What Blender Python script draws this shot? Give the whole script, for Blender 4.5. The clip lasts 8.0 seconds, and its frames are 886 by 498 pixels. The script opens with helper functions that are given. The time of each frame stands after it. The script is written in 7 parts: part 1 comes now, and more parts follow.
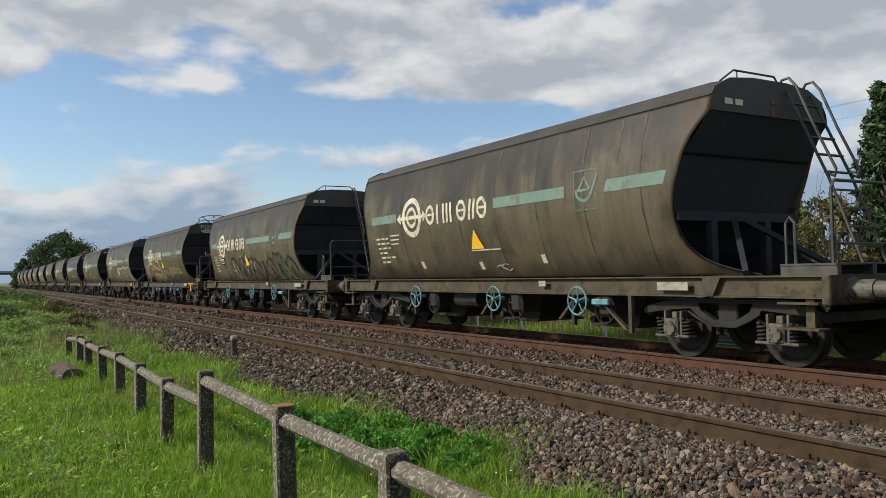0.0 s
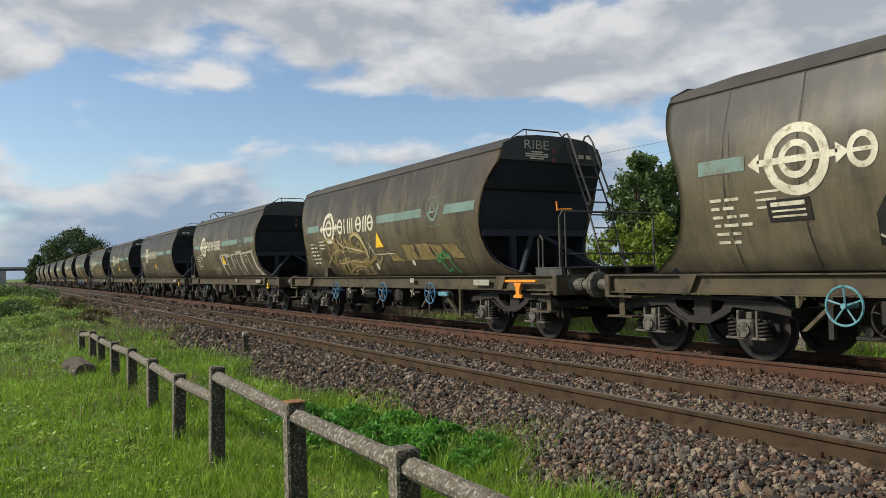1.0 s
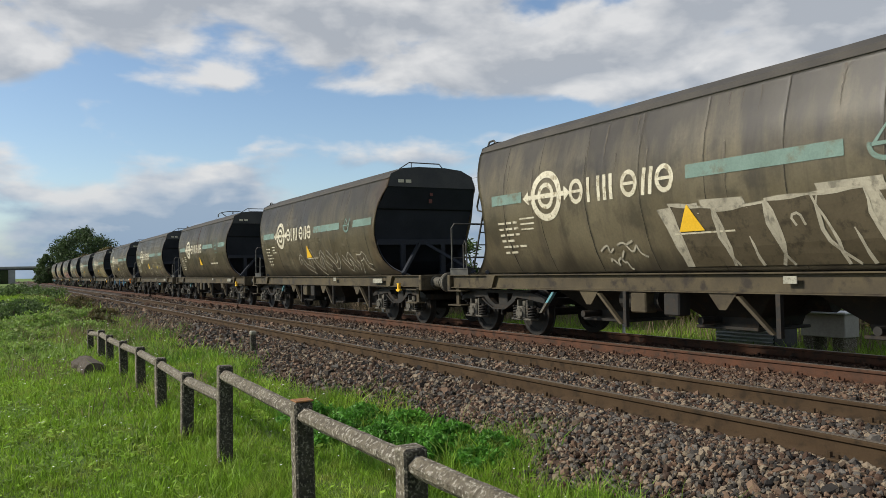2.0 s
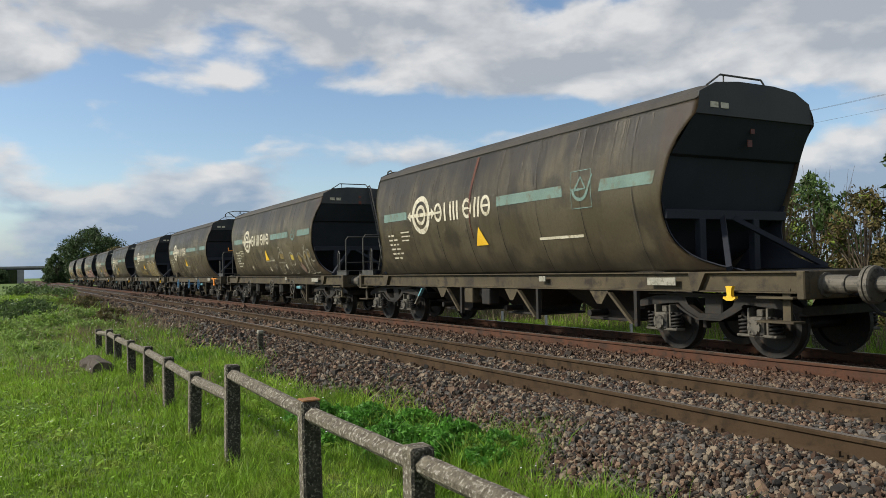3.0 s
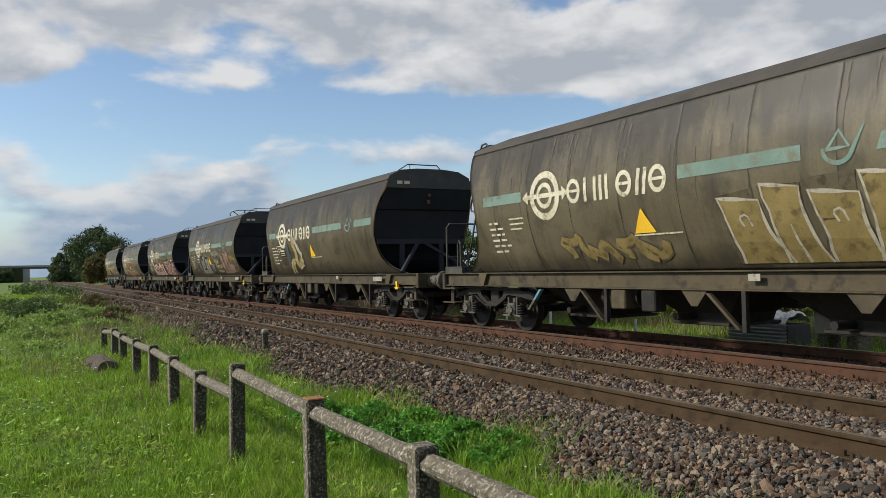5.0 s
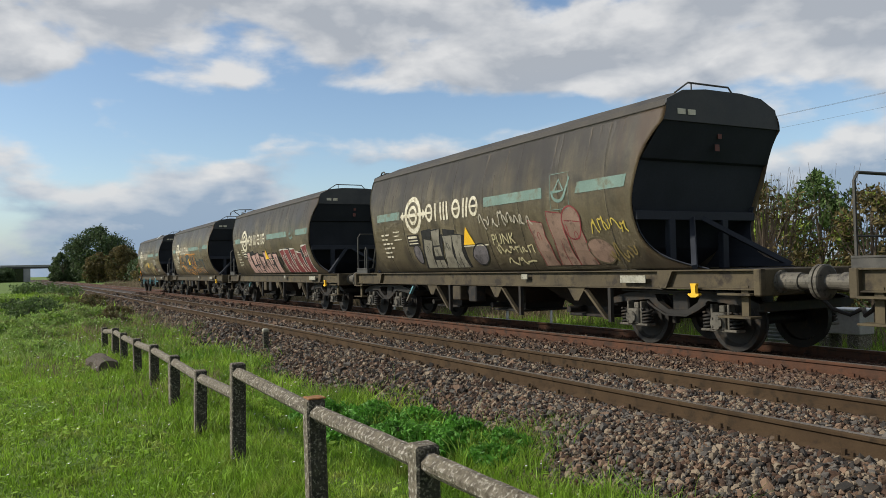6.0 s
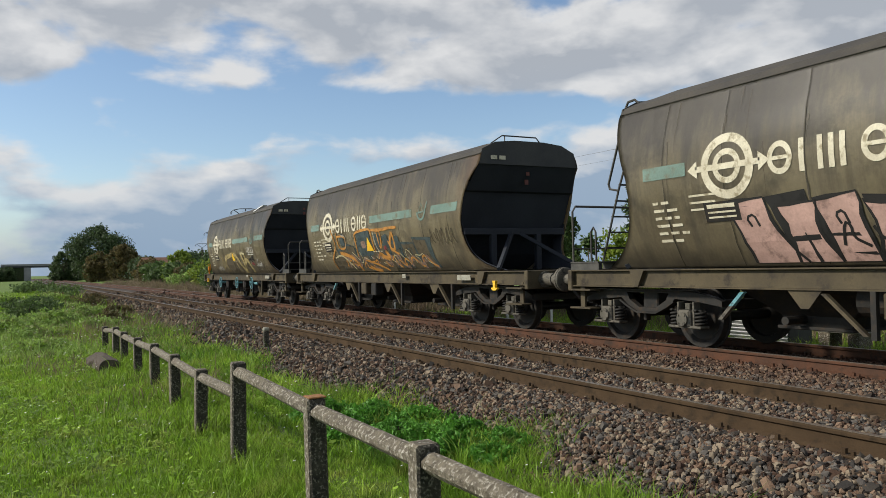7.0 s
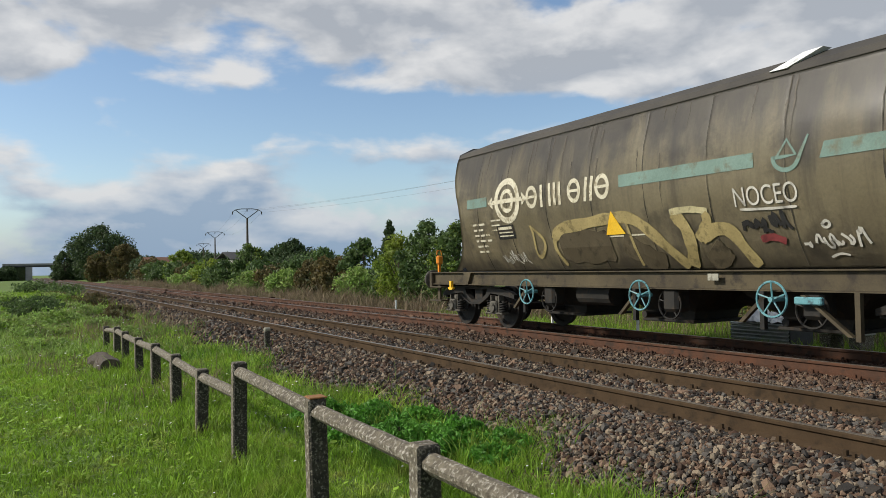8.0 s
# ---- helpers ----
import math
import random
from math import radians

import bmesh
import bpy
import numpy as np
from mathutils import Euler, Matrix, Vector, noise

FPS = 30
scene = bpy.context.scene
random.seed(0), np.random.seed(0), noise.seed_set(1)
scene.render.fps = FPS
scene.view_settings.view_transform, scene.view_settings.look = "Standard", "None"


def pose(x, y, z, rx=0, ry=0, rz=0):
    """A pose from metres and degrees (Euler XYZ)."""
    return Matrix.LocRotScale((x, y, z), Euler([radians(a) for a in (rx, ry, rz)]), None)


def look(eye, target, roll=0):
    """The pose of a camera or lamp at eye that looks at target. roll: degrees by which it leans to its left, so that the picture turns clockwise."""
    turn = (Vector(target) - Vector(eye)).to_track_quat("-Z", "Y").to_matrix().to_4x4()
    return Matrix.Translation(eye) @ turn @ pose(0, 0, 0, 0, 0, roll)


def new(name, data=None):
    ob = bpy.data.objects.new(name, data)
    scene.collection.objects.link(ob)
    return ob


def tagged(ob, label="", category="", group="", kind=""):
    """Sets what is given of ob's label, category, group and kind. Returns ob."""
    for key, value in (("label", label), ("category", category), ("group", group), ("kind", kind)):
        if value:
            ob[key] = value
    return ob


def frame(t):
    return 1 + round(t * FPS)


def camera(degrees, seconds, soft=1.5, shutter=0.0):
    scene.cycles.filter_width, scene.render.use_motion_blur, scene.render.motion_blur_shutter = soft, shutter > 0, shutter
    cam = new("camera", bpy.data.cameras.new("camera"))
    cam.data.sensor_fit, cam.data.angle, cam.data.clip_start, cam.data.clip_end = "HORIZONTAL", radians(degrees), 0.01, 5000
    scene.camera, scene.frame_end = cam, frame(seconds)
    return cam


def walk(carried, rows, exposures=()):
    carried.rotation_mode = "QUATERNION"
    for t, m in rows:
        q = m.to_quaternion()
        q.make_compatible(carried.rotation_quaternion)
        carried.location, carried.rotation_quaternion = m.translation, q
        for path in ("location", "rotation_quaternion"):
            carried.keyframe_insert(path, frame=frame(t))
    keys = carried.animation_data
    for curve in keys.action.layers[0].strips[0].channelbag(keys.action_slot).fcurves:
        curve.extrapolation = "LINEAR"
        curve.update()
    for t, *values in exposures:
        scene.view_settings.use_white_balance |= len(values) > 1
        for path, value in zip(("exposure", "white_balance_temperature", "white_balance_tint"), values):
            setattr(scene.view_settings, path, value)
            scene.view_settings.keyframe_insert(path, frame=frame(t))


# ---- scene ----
# the camera stands still and turns a little to its left: seconds, heading, rise, lean
EYE = Vector((-5.677, 0.0, 1.353))
cam = camera(59.08, 8.0, soft=0.45)
TURNS = [(0.0, 30.81, 1.80, -1.25), (0.5, 30.32, 1.70, -1.16), (1.0, 30.02, 1.59, -1.12), (1.5, 29.78, 1.55, -1.14),
         (2.2, 29.40, 1.51, -1.20), (3.0, 29.01, 1.48, -1.24), (3.5, 28.76, 1.46, -1.20), (4.0, 28.74, 1.46, -1.19),
         (4.5, 28.70, 1.43, -1.24), (5.2, 28.68, 1.39, -1.28), (6.0, 28.65, 1.35, -1.32), (6.5, 28.63, 1.30, -1.30),
         (7.0, 28.62, 1.28, -1.32), (7.5, 28.58, 1.28, -1.28), (8.0, 28.53, 1.33, -1.15)]


def facing(heading, rise, lean):
    a, b = radians(heading), radians(rise)
    way = Vector((math.sin(a) * math.cos(b), math.cos(a) * math.cos(b), math.sin(b)))
    return look(EYE, EYE + 10 * way, lean)


walk(cam, [(t, facing(h, r, l)) for t, h, r, l in TURNS])

# ---- world, sun ----
SUN_HEADING, SUN_RISE = -66.0, 33.0          # degrees from +y towards +x, and above the horizon


def make_world():
    w = bpy.data.worlds.new("evening_sky")
    w.use_nodes = True
    nt = w.node_tree
    nt.nodes.clear()
    N, L = nt.nodes.new, nt.links.new
    out, bg = N("ShaderNodeOutputWorld"), N("ShaderNodeBackground")
    sky = N("ShaderNodeTexSky")
    sky.sky_type, sky.sun_disc = "NISHITA", False
    sky.sun_elevation, sky.sun_rotation = radians(SUN_RISE), radians(SUN_HEADING)
    sky.air_density, sky.dust_density, sky.ozone_density = 1.0, 0.6, 2.2
    co = N("ShaderNodeTexCoord")
    sep = N("ShaderNodeSeparateXYZ")
    L(co.outputs["Generated"], sep.inputs[0])

    def m(op, a, b=None, clamp=False):
        n = N("ShaderNodeMath")
        n.operation, n.use_clamp = op, clamp
        for i, v in enumerate((a, b)):
            if v is None:
                continue
            if isinstance(v, (int, float)):
                n.inputs[i].default_value = v
            else:
                L(v, n.inputs[i])
        return n.outputs[0]

    def puffs(rise, scale, detail, wide, shift):
        """Heaped clouds seen from the side; a second reading a little higher tells their lit tops."""
        mp = N("ShaderNodeMapping")
        mp.inputs["Location"].default_value, mp.inputs["Scale"].default_value = (shift[0], shift[1], shift[2] + rise * wide), (1.0, 1.0, wide)
        L(co.outputs["Generated"], mp.inputs[0])
        n = N("ShaderNodeTexNoise")
        n.inputs["Scale"].default_value, n.inputs["Detail"].default_value, n.inputs["Roughness"].default_value = scale, detail, 0.50
        n.inputs["Distortion"].default_value = 0.15
        L(mp.outputs[0], n.inputs["Vector"])
        return n.outputs[0]

    def ramp(value, stops):
        r = N("ShaderNodeValToRGB")
        r.color_ramp.interpolation = "EASE"
        while len(r.color_ramp.elements) < len(stops):
            r.color_ramp.elements.new(0.5)
        for e, (p, v) in zip(r.color_ramp.elements, stops):
            e.position, e.color = p, (v, v, v, 1)
        L(value, r.inputs[0])
        return r.outputs[0]

    rise = m("MAXIMUM", sep.outputs[2], 0.0)
    here, above = puffs(0.0, CLOUD_SCALE, 9, 2.1, CLOUD_SHIFT), puffs(0.022, CLOUD_SCALE, 5, 2.1, CLOUD_SHIFT)
    sheet = puffs(0.0, CLOUD_SCALE * 0.42, 6, 2.2, (3.3, 1.2, 0.4))
    lit = m("MULTIPLY", m("SUBTRACT", here, above), 4.6)
    body = m("ADD", m("MULTIPLY", here, 0.62), m("MULTIPLY", sheet, 0.38))
    # a closed sheet overhead, broken low banks, and a clear lane between that narrows to the east
    body = m("ADD", body, m("SUBTRACT", ramp(rise, ((0.0, 0.57), (0.07, 0.585), (0.13, 0.56), (0.185, 0.49), (0.235, 0.60), (0.33, 0.64), (1.0, 0.56))), 0.5))
    body = m("ADD", body, m("MULTIPLY", m("SUBTRACT", sep.outputs[0], 0.42), 0.10))
    off = m("DIVIDE", m("SUBTRACT", sep.outputs[0], 0.36), 0.24)
    lane = m("POWER", 2.718, m("MULTIPLY", m("MULTIPLY", off, off), -1.0))
    level = m("DIVIDE", m("SUBTRACT", m("ADD", rise, m("MULTIPLY", sep.outputs[0], 0.04)), 0.205), 0.036)
    body = m("SUBTRACT", body, m("MULTIPLY", m("MULTIPLY", m("POWER", 2.718, m("MULTIPLY", m("MULTIPLY", level, level), -1.0)), lane), 0.10))
    cover = N("ShaderNodeMapRange")
    cover.interpolation_type = "SMOOTHSTEP"
    cover.inputs["From Min"].default_value, cover.inputs["From Max"].default_value = CLOUD_EDGE
    L(body, cover.inputs["Value"])
    thick = N("ShaderNodeMapRange")
    thick.inputs["From Min"].default_value, thick.inputs["From Max"].default_value = CLOUD_EDGE[0] + 0.02, CLOUD_EDGE[1] + 0.13
    L(body, thick.inputs["Value"])
    tint = N("ShaderNodeMix")
    tint.data_type = "RGBA"
    tint.inputs[6].default_value = (*CLOUD_BRIGHT, 1)
    under = N("ShaderNodeMix")
    under.data_type = "RGBA"
    L(ramp(rise, ((0.10, 0.0), (0.26, 1.0))), under.inputs[0])
    under.inputs[6].default_value, under.inputs[7].default_value = (*CLOUD_GREY, 1), (*SHEET_GREY, 1)
    L(under.outputs[2], tint.inputs[7])
    L(m("ADD", m("SUBTRACT", thick.outputs[0], lit), ramp(rise, ((0.0, 0.42), (0.09, 0.20), (0.15, 0.0))), True), tint.inputs[0])
    mix = N("ShaderNodeMix")
    mix.data_type = "RGBA"
    L(m("MULTIPLY", cover.outputs[0], 0.94), mix.inputs[0])
    L(sky.outputs[0], mix.inputs[6])
    L(tint.outputs[2], mix.inputs[7])
    # low haze bank over the horizon
    low = N("ShaderNodeMapRange")
    low.interpolation_type = "SMOOTHSTEP"
    low.inputs["From Min"].default_value, low.inputs["From Max"].default_value = 0.12, 0.0
    L(sep.outputs[2], low.inputs["Value"])
    mix2 = N("ShaderNodeMix")
    mix2.data_type = "RGBA"
    L(m("MULTIPLY", low.outputs[0], 0.50), mix2.inputs[0])
    L(mix.outputs[2], mix2.inputs[6])
    mix2.inputs[7].default_value = (*HAZE, 1)
    bg.inputs["Strength"].default_value = SKY_STRENGTH
    L(mix2.outputs[2], bg.inputs[0])
    L(bg.outputs[0], out.inputs[0])
    scene.world = w


SKY_STRENGTH = 0.140
CLOUD_SCALE, CLOUD_SHIFT, CLOUD_EDGE = 8.0, (1.7, 0.4, 0.0), (0.465, 0.58)
CLOUD_BRIGHT, CLOUD_GREY, SHEET_GREY, HAZE = (5.3, 5.3, 5.3), (2.2, 2.85, 3.75), (3.0, 3.2, 3.5), (1.6, 2.45, 3.6)
make_world()
sun = new("sun", bpy.data.lights.new("sun", "SUN"))
sun.data.energy, sun.data.angle, sun.data.color = 4.3, radians(6), (0.98, 0.925, 0.81)
_a, _b = radians(SUN_HEADING), radians(SUN_RISE)
sun.matrix_world = look(Vector((math.sin(_a) * math.cos(_b), math.cos(_a) * math.cos(_b), math.sin(_b))) * 60, (0, 0, 0))
scene.view_settings.exposure = 0.0


# ---- materials ----
def material(name, colours, rough=0.8, metal=0.0, scale=6.0, grain=60.0, bump=0.2, bump_depth=0.01, stretch=(1, 1, 1),
             streak=None, island=0.0, each=0.0, trans=0.0, spec=0.3, contrast=(0.35, 0.65), pieces=None, toned=False, layers=()):
    """Colours mixed by large and small noise; island and each vary the brightness by piece and by object."""
    mat = bpy.data.materials.new(name)
    mat.use_nodes = True
    nt = mat.node_tree
    N, L = nt.nodes.new, nt.links.new
    bsdf = nt.nodes["Principled BSDF"]
    bsdf.inputs["Roughness"].default_value, bsdf.inputs["Metallic"].default_value = rough, metal
    bsdf.inputs["Specular IOR Level"].default_value = spec
    co, mp, info = N("ShaderNodeTexCoord"), N("ShaderNodeMapping"), N("ShaderNodeObjectInfo")
    mp.inputs["Scale"].default_value = stretch
    away = N("ShaderNodeVectorMath")
    away.operation = "MULTIPLY_ADD"
    away.inputs[1].default_value = (37, 53, 71)
    L(info.outputs["Random"], away.inputs[0])
    L(co.outputs["Object"], away.inputs[2])
    L(away.outputs[0], mp.inputs[0])

    def tex(s, d=5, r=0.6):
        n = N("ShaderNodeTexNoise")
        n.inputs["Scale"].default_value, n.inputs["Detail"].default_value, n.inputs["Roughness"].default_value = s, d, r
        L(mp.outputs[0], n.inputs["Vector"])
        return n.outputs[0]

    def span(v, lo, hi, a=0.0, b=1.0):
        n = N("ShaderNodeMapRange")
        for key, x in (("From Min", lo), ("From Max", hi), ("To Min", a), ("To Max", b)):
            n.inputs[key].default_value = x
        L(v, n.inputs["Value"])
        return n.outputs[0]

    def mix(f, a, b, kind="MIX"):
        n = N("ShaderNodeMix")
        n.data_type, n.blend_type = "RGBA", kind
        for i, v in ((0, f), (6, a), (7, b)):
            if isinstance(v, (int, float)):
                n.inputs[i].default_value = v
            elif isinstance(v, tuple):
                n.inputs[i].default_value = (*v, 1)
            else:
                L(v, n.inputs[i])
        return n.outputs[2]

    big, small = tex(scale), tex(grain, 3)
    c = mix(span(big, *contrast), colours[0], colours[1])
    if len(colours) > 2:
        c = mix(span(tex(scale * 2.7, 6), 0.52, 0.66), c, colours[2])
    if pieces:                                    # each stone has one of several kinds of rock
        g0, ramp = N("ShaderNodeNewGeometry"), N("ShaderNodeValToRGB")
        ramp.color_ramp.interpolation = "CONSTANT"
        for i, q in enumerate(pieces):
            e = ramp.color_ramp.elements[i] if i < 2 else ramp.color_ramp.elements.new(0.99)
            e.position, e.color = i / len(pieces), (*q, 1)
        L(g0.outputs["Random Per Island"], ramp.inputs[0])
        c = mix(0.88, c, ramp.outputs[0])
    c = mix(0.5, c, mix(small, (0.55, 0.55, 0.55), (1.45, 1.45, 1.45)), "MULTIPLY")
    if streak:                                    # runs of dirt and rain down the side
        sm = N("ShaderNodeMapping")
        sm.inputs["Scale"].default_value = streak[2]
        L(away.outputs[0], sm.inputs[0])
        sn = N("ShaderNodeTexNoise")
        sn.inputs["Scale"].default_value, sn.inputs["Detail"].default_value = 1.0, 7
        sn.inputs["Roughness"].default_value = 0.65
        L(sm.outputs[0], sn.inputs["Vector"])
        c = mix(span(sn.outputs[0], 0.50, 0.68, 0.0, streak[1]), c, streak[0])
    for tone, much, axis, z0, z1, size, edge in layers:   # colour that fades out along one axis, its border torn by noise
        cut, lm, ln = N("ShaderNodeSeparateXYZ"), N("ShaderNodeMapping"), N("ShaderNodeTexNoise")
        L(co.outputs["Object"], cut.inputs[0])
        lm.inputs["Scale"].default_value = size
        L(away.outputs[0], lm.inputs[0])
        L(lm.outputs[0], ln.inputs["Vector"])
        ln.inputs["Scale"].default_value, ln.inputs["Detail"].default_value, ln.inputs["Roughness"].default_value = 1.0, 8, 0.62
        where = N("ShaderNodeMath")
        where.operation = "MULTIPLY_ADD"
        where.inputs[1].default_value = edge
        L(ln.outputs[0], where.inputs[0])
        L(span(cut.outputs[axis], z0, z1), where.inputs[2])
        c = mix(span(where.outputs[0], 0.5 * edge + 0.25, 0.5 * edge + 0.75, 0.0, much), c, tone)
    if island:
        g = N("ShaderNodeNewGeometry")
        c = mix(1.0, c, mix(g.outputs["Random Per Island"], (1 - island,) * 3, (1 + island,) * 3), "MULTIPLY")
    if each:
        c = mix(1.0, c, mix(info.outputs["Random"], (1 - each, 1 - each, 1 - each * 1.1), (1 + each, 1 + each, 1 + each * 0.9)), "MULTIPLY")
    if toned:                                     # each wagon's paint has its own brightness
        c = mix(1.0, c, info.outputs["Color"], "MULTIPLY")
    L(c, bsdf.inputs["Base Color"])
    if bump:
        b = N("ShaderNodeBump")
        b.inputs["Strength"].default_value, b.inputs["Distance"].default_value = bump, bump_depth
        L(small, b.inputs["Height"])
        L(b.outputs[0], bsdf.inputs["Normal"])
    L(span(big, 0.3, 0.7, max(0.05, rough - 0.1), min(1, rough + 0.1)), bsdf.inputs["Roughness"])
    if trans:                                     # leaves let light through
        t, add, o = N("ShaderNodeBsdfTranslucent"), N("ShaderNodeMixShader"), nt.nodes["Material Output"]
        L(c, t.inputs[0])
        add.inputs[0].default_value = trans
        L(bsdf.outputs[0], add.inputs[1])
        L(t.outputs[0], add.inputs[2])
        L(add.outputs[0], o.inputs[0])
    return mat


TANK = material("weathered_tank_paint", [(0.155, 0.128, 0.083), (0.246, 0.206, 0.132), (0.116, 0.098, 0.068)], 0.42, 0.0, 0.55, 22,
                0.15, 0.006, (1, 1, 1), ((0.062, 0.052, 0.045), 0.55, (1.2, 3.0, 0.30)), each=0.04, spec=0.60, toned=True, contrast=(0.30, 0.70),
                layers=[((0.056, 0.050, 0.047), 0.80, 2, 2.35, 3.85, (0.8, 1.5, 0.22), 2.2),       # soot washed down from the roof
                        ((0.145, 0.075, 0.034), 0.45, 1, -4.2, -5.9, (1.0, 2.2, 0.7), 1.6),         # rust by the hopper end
                        ((0.040, 0.034, 0.028), 0.62, 2, 1.75, 1.15, (0.9, 1.6, 0.6), 1.9)])        # darker towards the bottom, above the frame
DRIP = material("washed_dirt_run", [(0.078, 0.065, 0.050), (0.125, 0.104, 0.074)], 0.55, 0, 3, 40, 0.1, 0.002)
STAIN = material("black_seam_stain", [(0.040, 0.034, 0.026), (0.082, 0.069, 0.048)], 0.6, 0, 3, 40, 0.1, 0.002)
RUN = material("rust_run", [(0.070, 0.022, 0.014), (0.110, 0.040, 0.022)], 0.7, 0, 3, 40, 0.1, 0.002)
ROOF = material("sooty_roof_paint", [(0.036, 0.032, 0.028), (0.066, 0.058, 0.048)], 0.7, 0, 1.2, 30, 0.15, 0.006, each=0.1)
# end steel near black: the shade of the hollow wagon ends is in its colour
SHADED_ENDS = material("shade_dark_end_steel", [(0.017, 0.0195, 0.026), (0.029, 0.032, 0.040)], 0.75, 0, 1.5, 30, 0.15, 0.006)
FRAME_PAINT = material("dirty_frame_paint", [(0.050, 0.038, 0.022), (0.092, 0.072, 0.040), (0.030, 0.023, 0.016)], 0.7, 0, 1.5, 40, 0.15, 0.004)
GREASE = material("greasy_running_gear", [(0.015, 0.014, 0.013), (0.030, 0.027, 0.023), (0.042, 0.029, 0.019)], 0.65, 0.1, 3, 50, 0.25, 0.004)
BOX = material("grey_axlebox_steel", [(0.085, 0.078, 0.062), (0.135, 0.12, 0.095), (0.035, 0.031, 0.027)], 0.6, 0.1, 4, 60, 0.2, 0.003)
PANEL = material("dark_grey_panel", [(0.034, 0.035, 0.037), (0.060, 0.059, 0.057)], 0.65, 0, 1.5, 30, 0.12, 0.005, each=0.2)
PIPE = material("dark_handrail_steel", [(0.045, 0.043, 0.040), (0.085, 0.080, 0.070)], 0.55, 0.2, 5, 60, 0.1, 0.002)
CREAM = material("faded_cream_paint", [(0.50, 0.45, 0.33), (0.64, 0.59, 0.45), (0.30, 0.255, 0.165)], 0.6, 0, 3.0, 35, 0.08, 0.002)
TEAL = material("faded_teal_paint", [(0.125, 0.190, 0.158), (0.17, 0.25, 0.212), (0.135, 0.142, 0.100)], 0.6, 0, 1.5, 35, 0.08, 0.002)
YELLOW = material("warning_yellow_paint", [(0.75, 0.42, 0.02), (0.80, 0.50, 0.04)], 0.55, 0, 3, 40, 0.05, 0.002)
ORANGE = material("orange_paint", [(0.72, 0.22, 0.02), (0.80, 0.30, 0.03)], 0.5, 0, 4, 40, 0.05, 0.002)
PANEL_RED = material("faded_red_sign", [(0.11, 0.035, 0.028), (0.16, 0.055, 0.04), (0.06, 0.04, 0.035)], 0.6, 0, 14, 60, 0.05, 0.002)
CYAN = material("cyan_handwheel_paint", [(0.085, 0.24, 0.27), (0.15, 0.33, 0.36), (0.06, 0.10, 0.11)], 0.5, 0, 5, 60, 0.05, 0.002)
BLUE = material("blue_lever_paint", [(0.045, 0.13, 0.23), (0.07, 0.18, 0.29)], 0.5, 0, 5, 60, 0.05, 0.002)
RAIL = material("rusty_rail_steel", [(0.050, 0.032, 0.018), (0.074, 0.048, 0.027), (0.034, 0.024, 0.015)], 0.85, 0.0, 2.5, 60, 0.3, 0.004, spec=0.12)
RAIL_RED = material("red_rusty_rail_steel", [(0.062, 0.030, 0.017), (0.105, 0.045, 0.024), (0.040, 0.024, 0.016)], 0.8, 0.05, 2.5, 60, 0.3, 0.004)
SHINE = material("worn_rail_head", [(0.20, 0.16, 0.13), (0.30, 0.26, 0.22)], 0.38, 0.7, 3, 80, 0.05, 0.002, (1, 0.1, 1))
SLEEPER = material("old_oak_sleeper", [(0.055, 0.038, 0.026), (0.09, 0.062, 0.043)], 0.85, 0, 3, 60, 0.5, 0.01, (0.15, 2, 1), each=0.25)
BALLAST = material("ballast_bed", [(0.058, 0.046, 0.038), (0.105, 0.086, 0.071), (0.048, 0.039, 0.033)], 0.95, 0, 3, 26, 1.0, 0.05)
STONE = material("ballast_stone", [(0.091, 0.066, 0.047), (0.132, 0.100, 0.073), (0.082, 0.069, 0.057)], 0.85, 0, 6.0, 45, 0.5, 0.01, island=0.45,
                 pieces=[(0.083, 0.048, 0.031), (0.045, 0.038, 0.031), (0.133, 0.093, 0.061), (0.072, 0.037, 0.022), (0.238, 0.189, 0.132), (0.026, 0.024, 0.022), (0.119, 0.070, 0.043), (0.097, 0.088, 0.076), (0.155, 0.099, 0.064), (0.061, 0.055, 0.049), (0.176, 0.136, 0.093)],
                 layers=[((0.085, 0.040, 0.022), 0.55, 0, 2.2, 3.9, (1.2, 0.9, 1.0), 1.2)])          # brake rust round the far track
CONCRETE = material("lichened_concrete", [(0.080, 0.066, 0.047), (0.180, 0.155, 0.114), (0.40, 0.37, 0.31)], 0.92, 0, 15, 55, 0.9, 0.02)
# moss and pale lichen, darkened further to carry the posts' shaded sides
MOSS_SHADE = material("mossy_shade_concrete", [(0.026, 0.024, 0.019), (0.068, 0.060, 0.046), (0.24, 0.22, 0.175)], 0.95, 0, 20, 70, 0.9, 0.02)
LICHEN = material("orange_lichen", [(0.20, 0.10, 0.05), (0.36, 0.16, 0.05), (0.16, 0.14, 0.10)], 0.95, 0, 30, 90, 0.6, 0.01)
SOIL = material("grassy_ground", [(0.085, 0.14, 0.024), (0.13, 0.20, 0.034), (0.11, 0.13, 0.04)], 0.95, 0, 0.35, 14, 0.8, 0.06)
GRASS = material("meadow_grass", [(0.165, 0.285, 0.024), (0.255, 0.40, 0.040), (0.29, 0.35, 0.065)], 0.55, 0, 0.9, 8, 0, 0, island=0.55, trans=0.35)
TALL = material("coarse_green_grass", [(0.105, 0.215, 0.024), (0.165, 0.29, 0.036), (0.24, 0.26, 0.07)], 0.6, 0, 0.8, 8, 0, 0, island=0.4, trans=0.3)
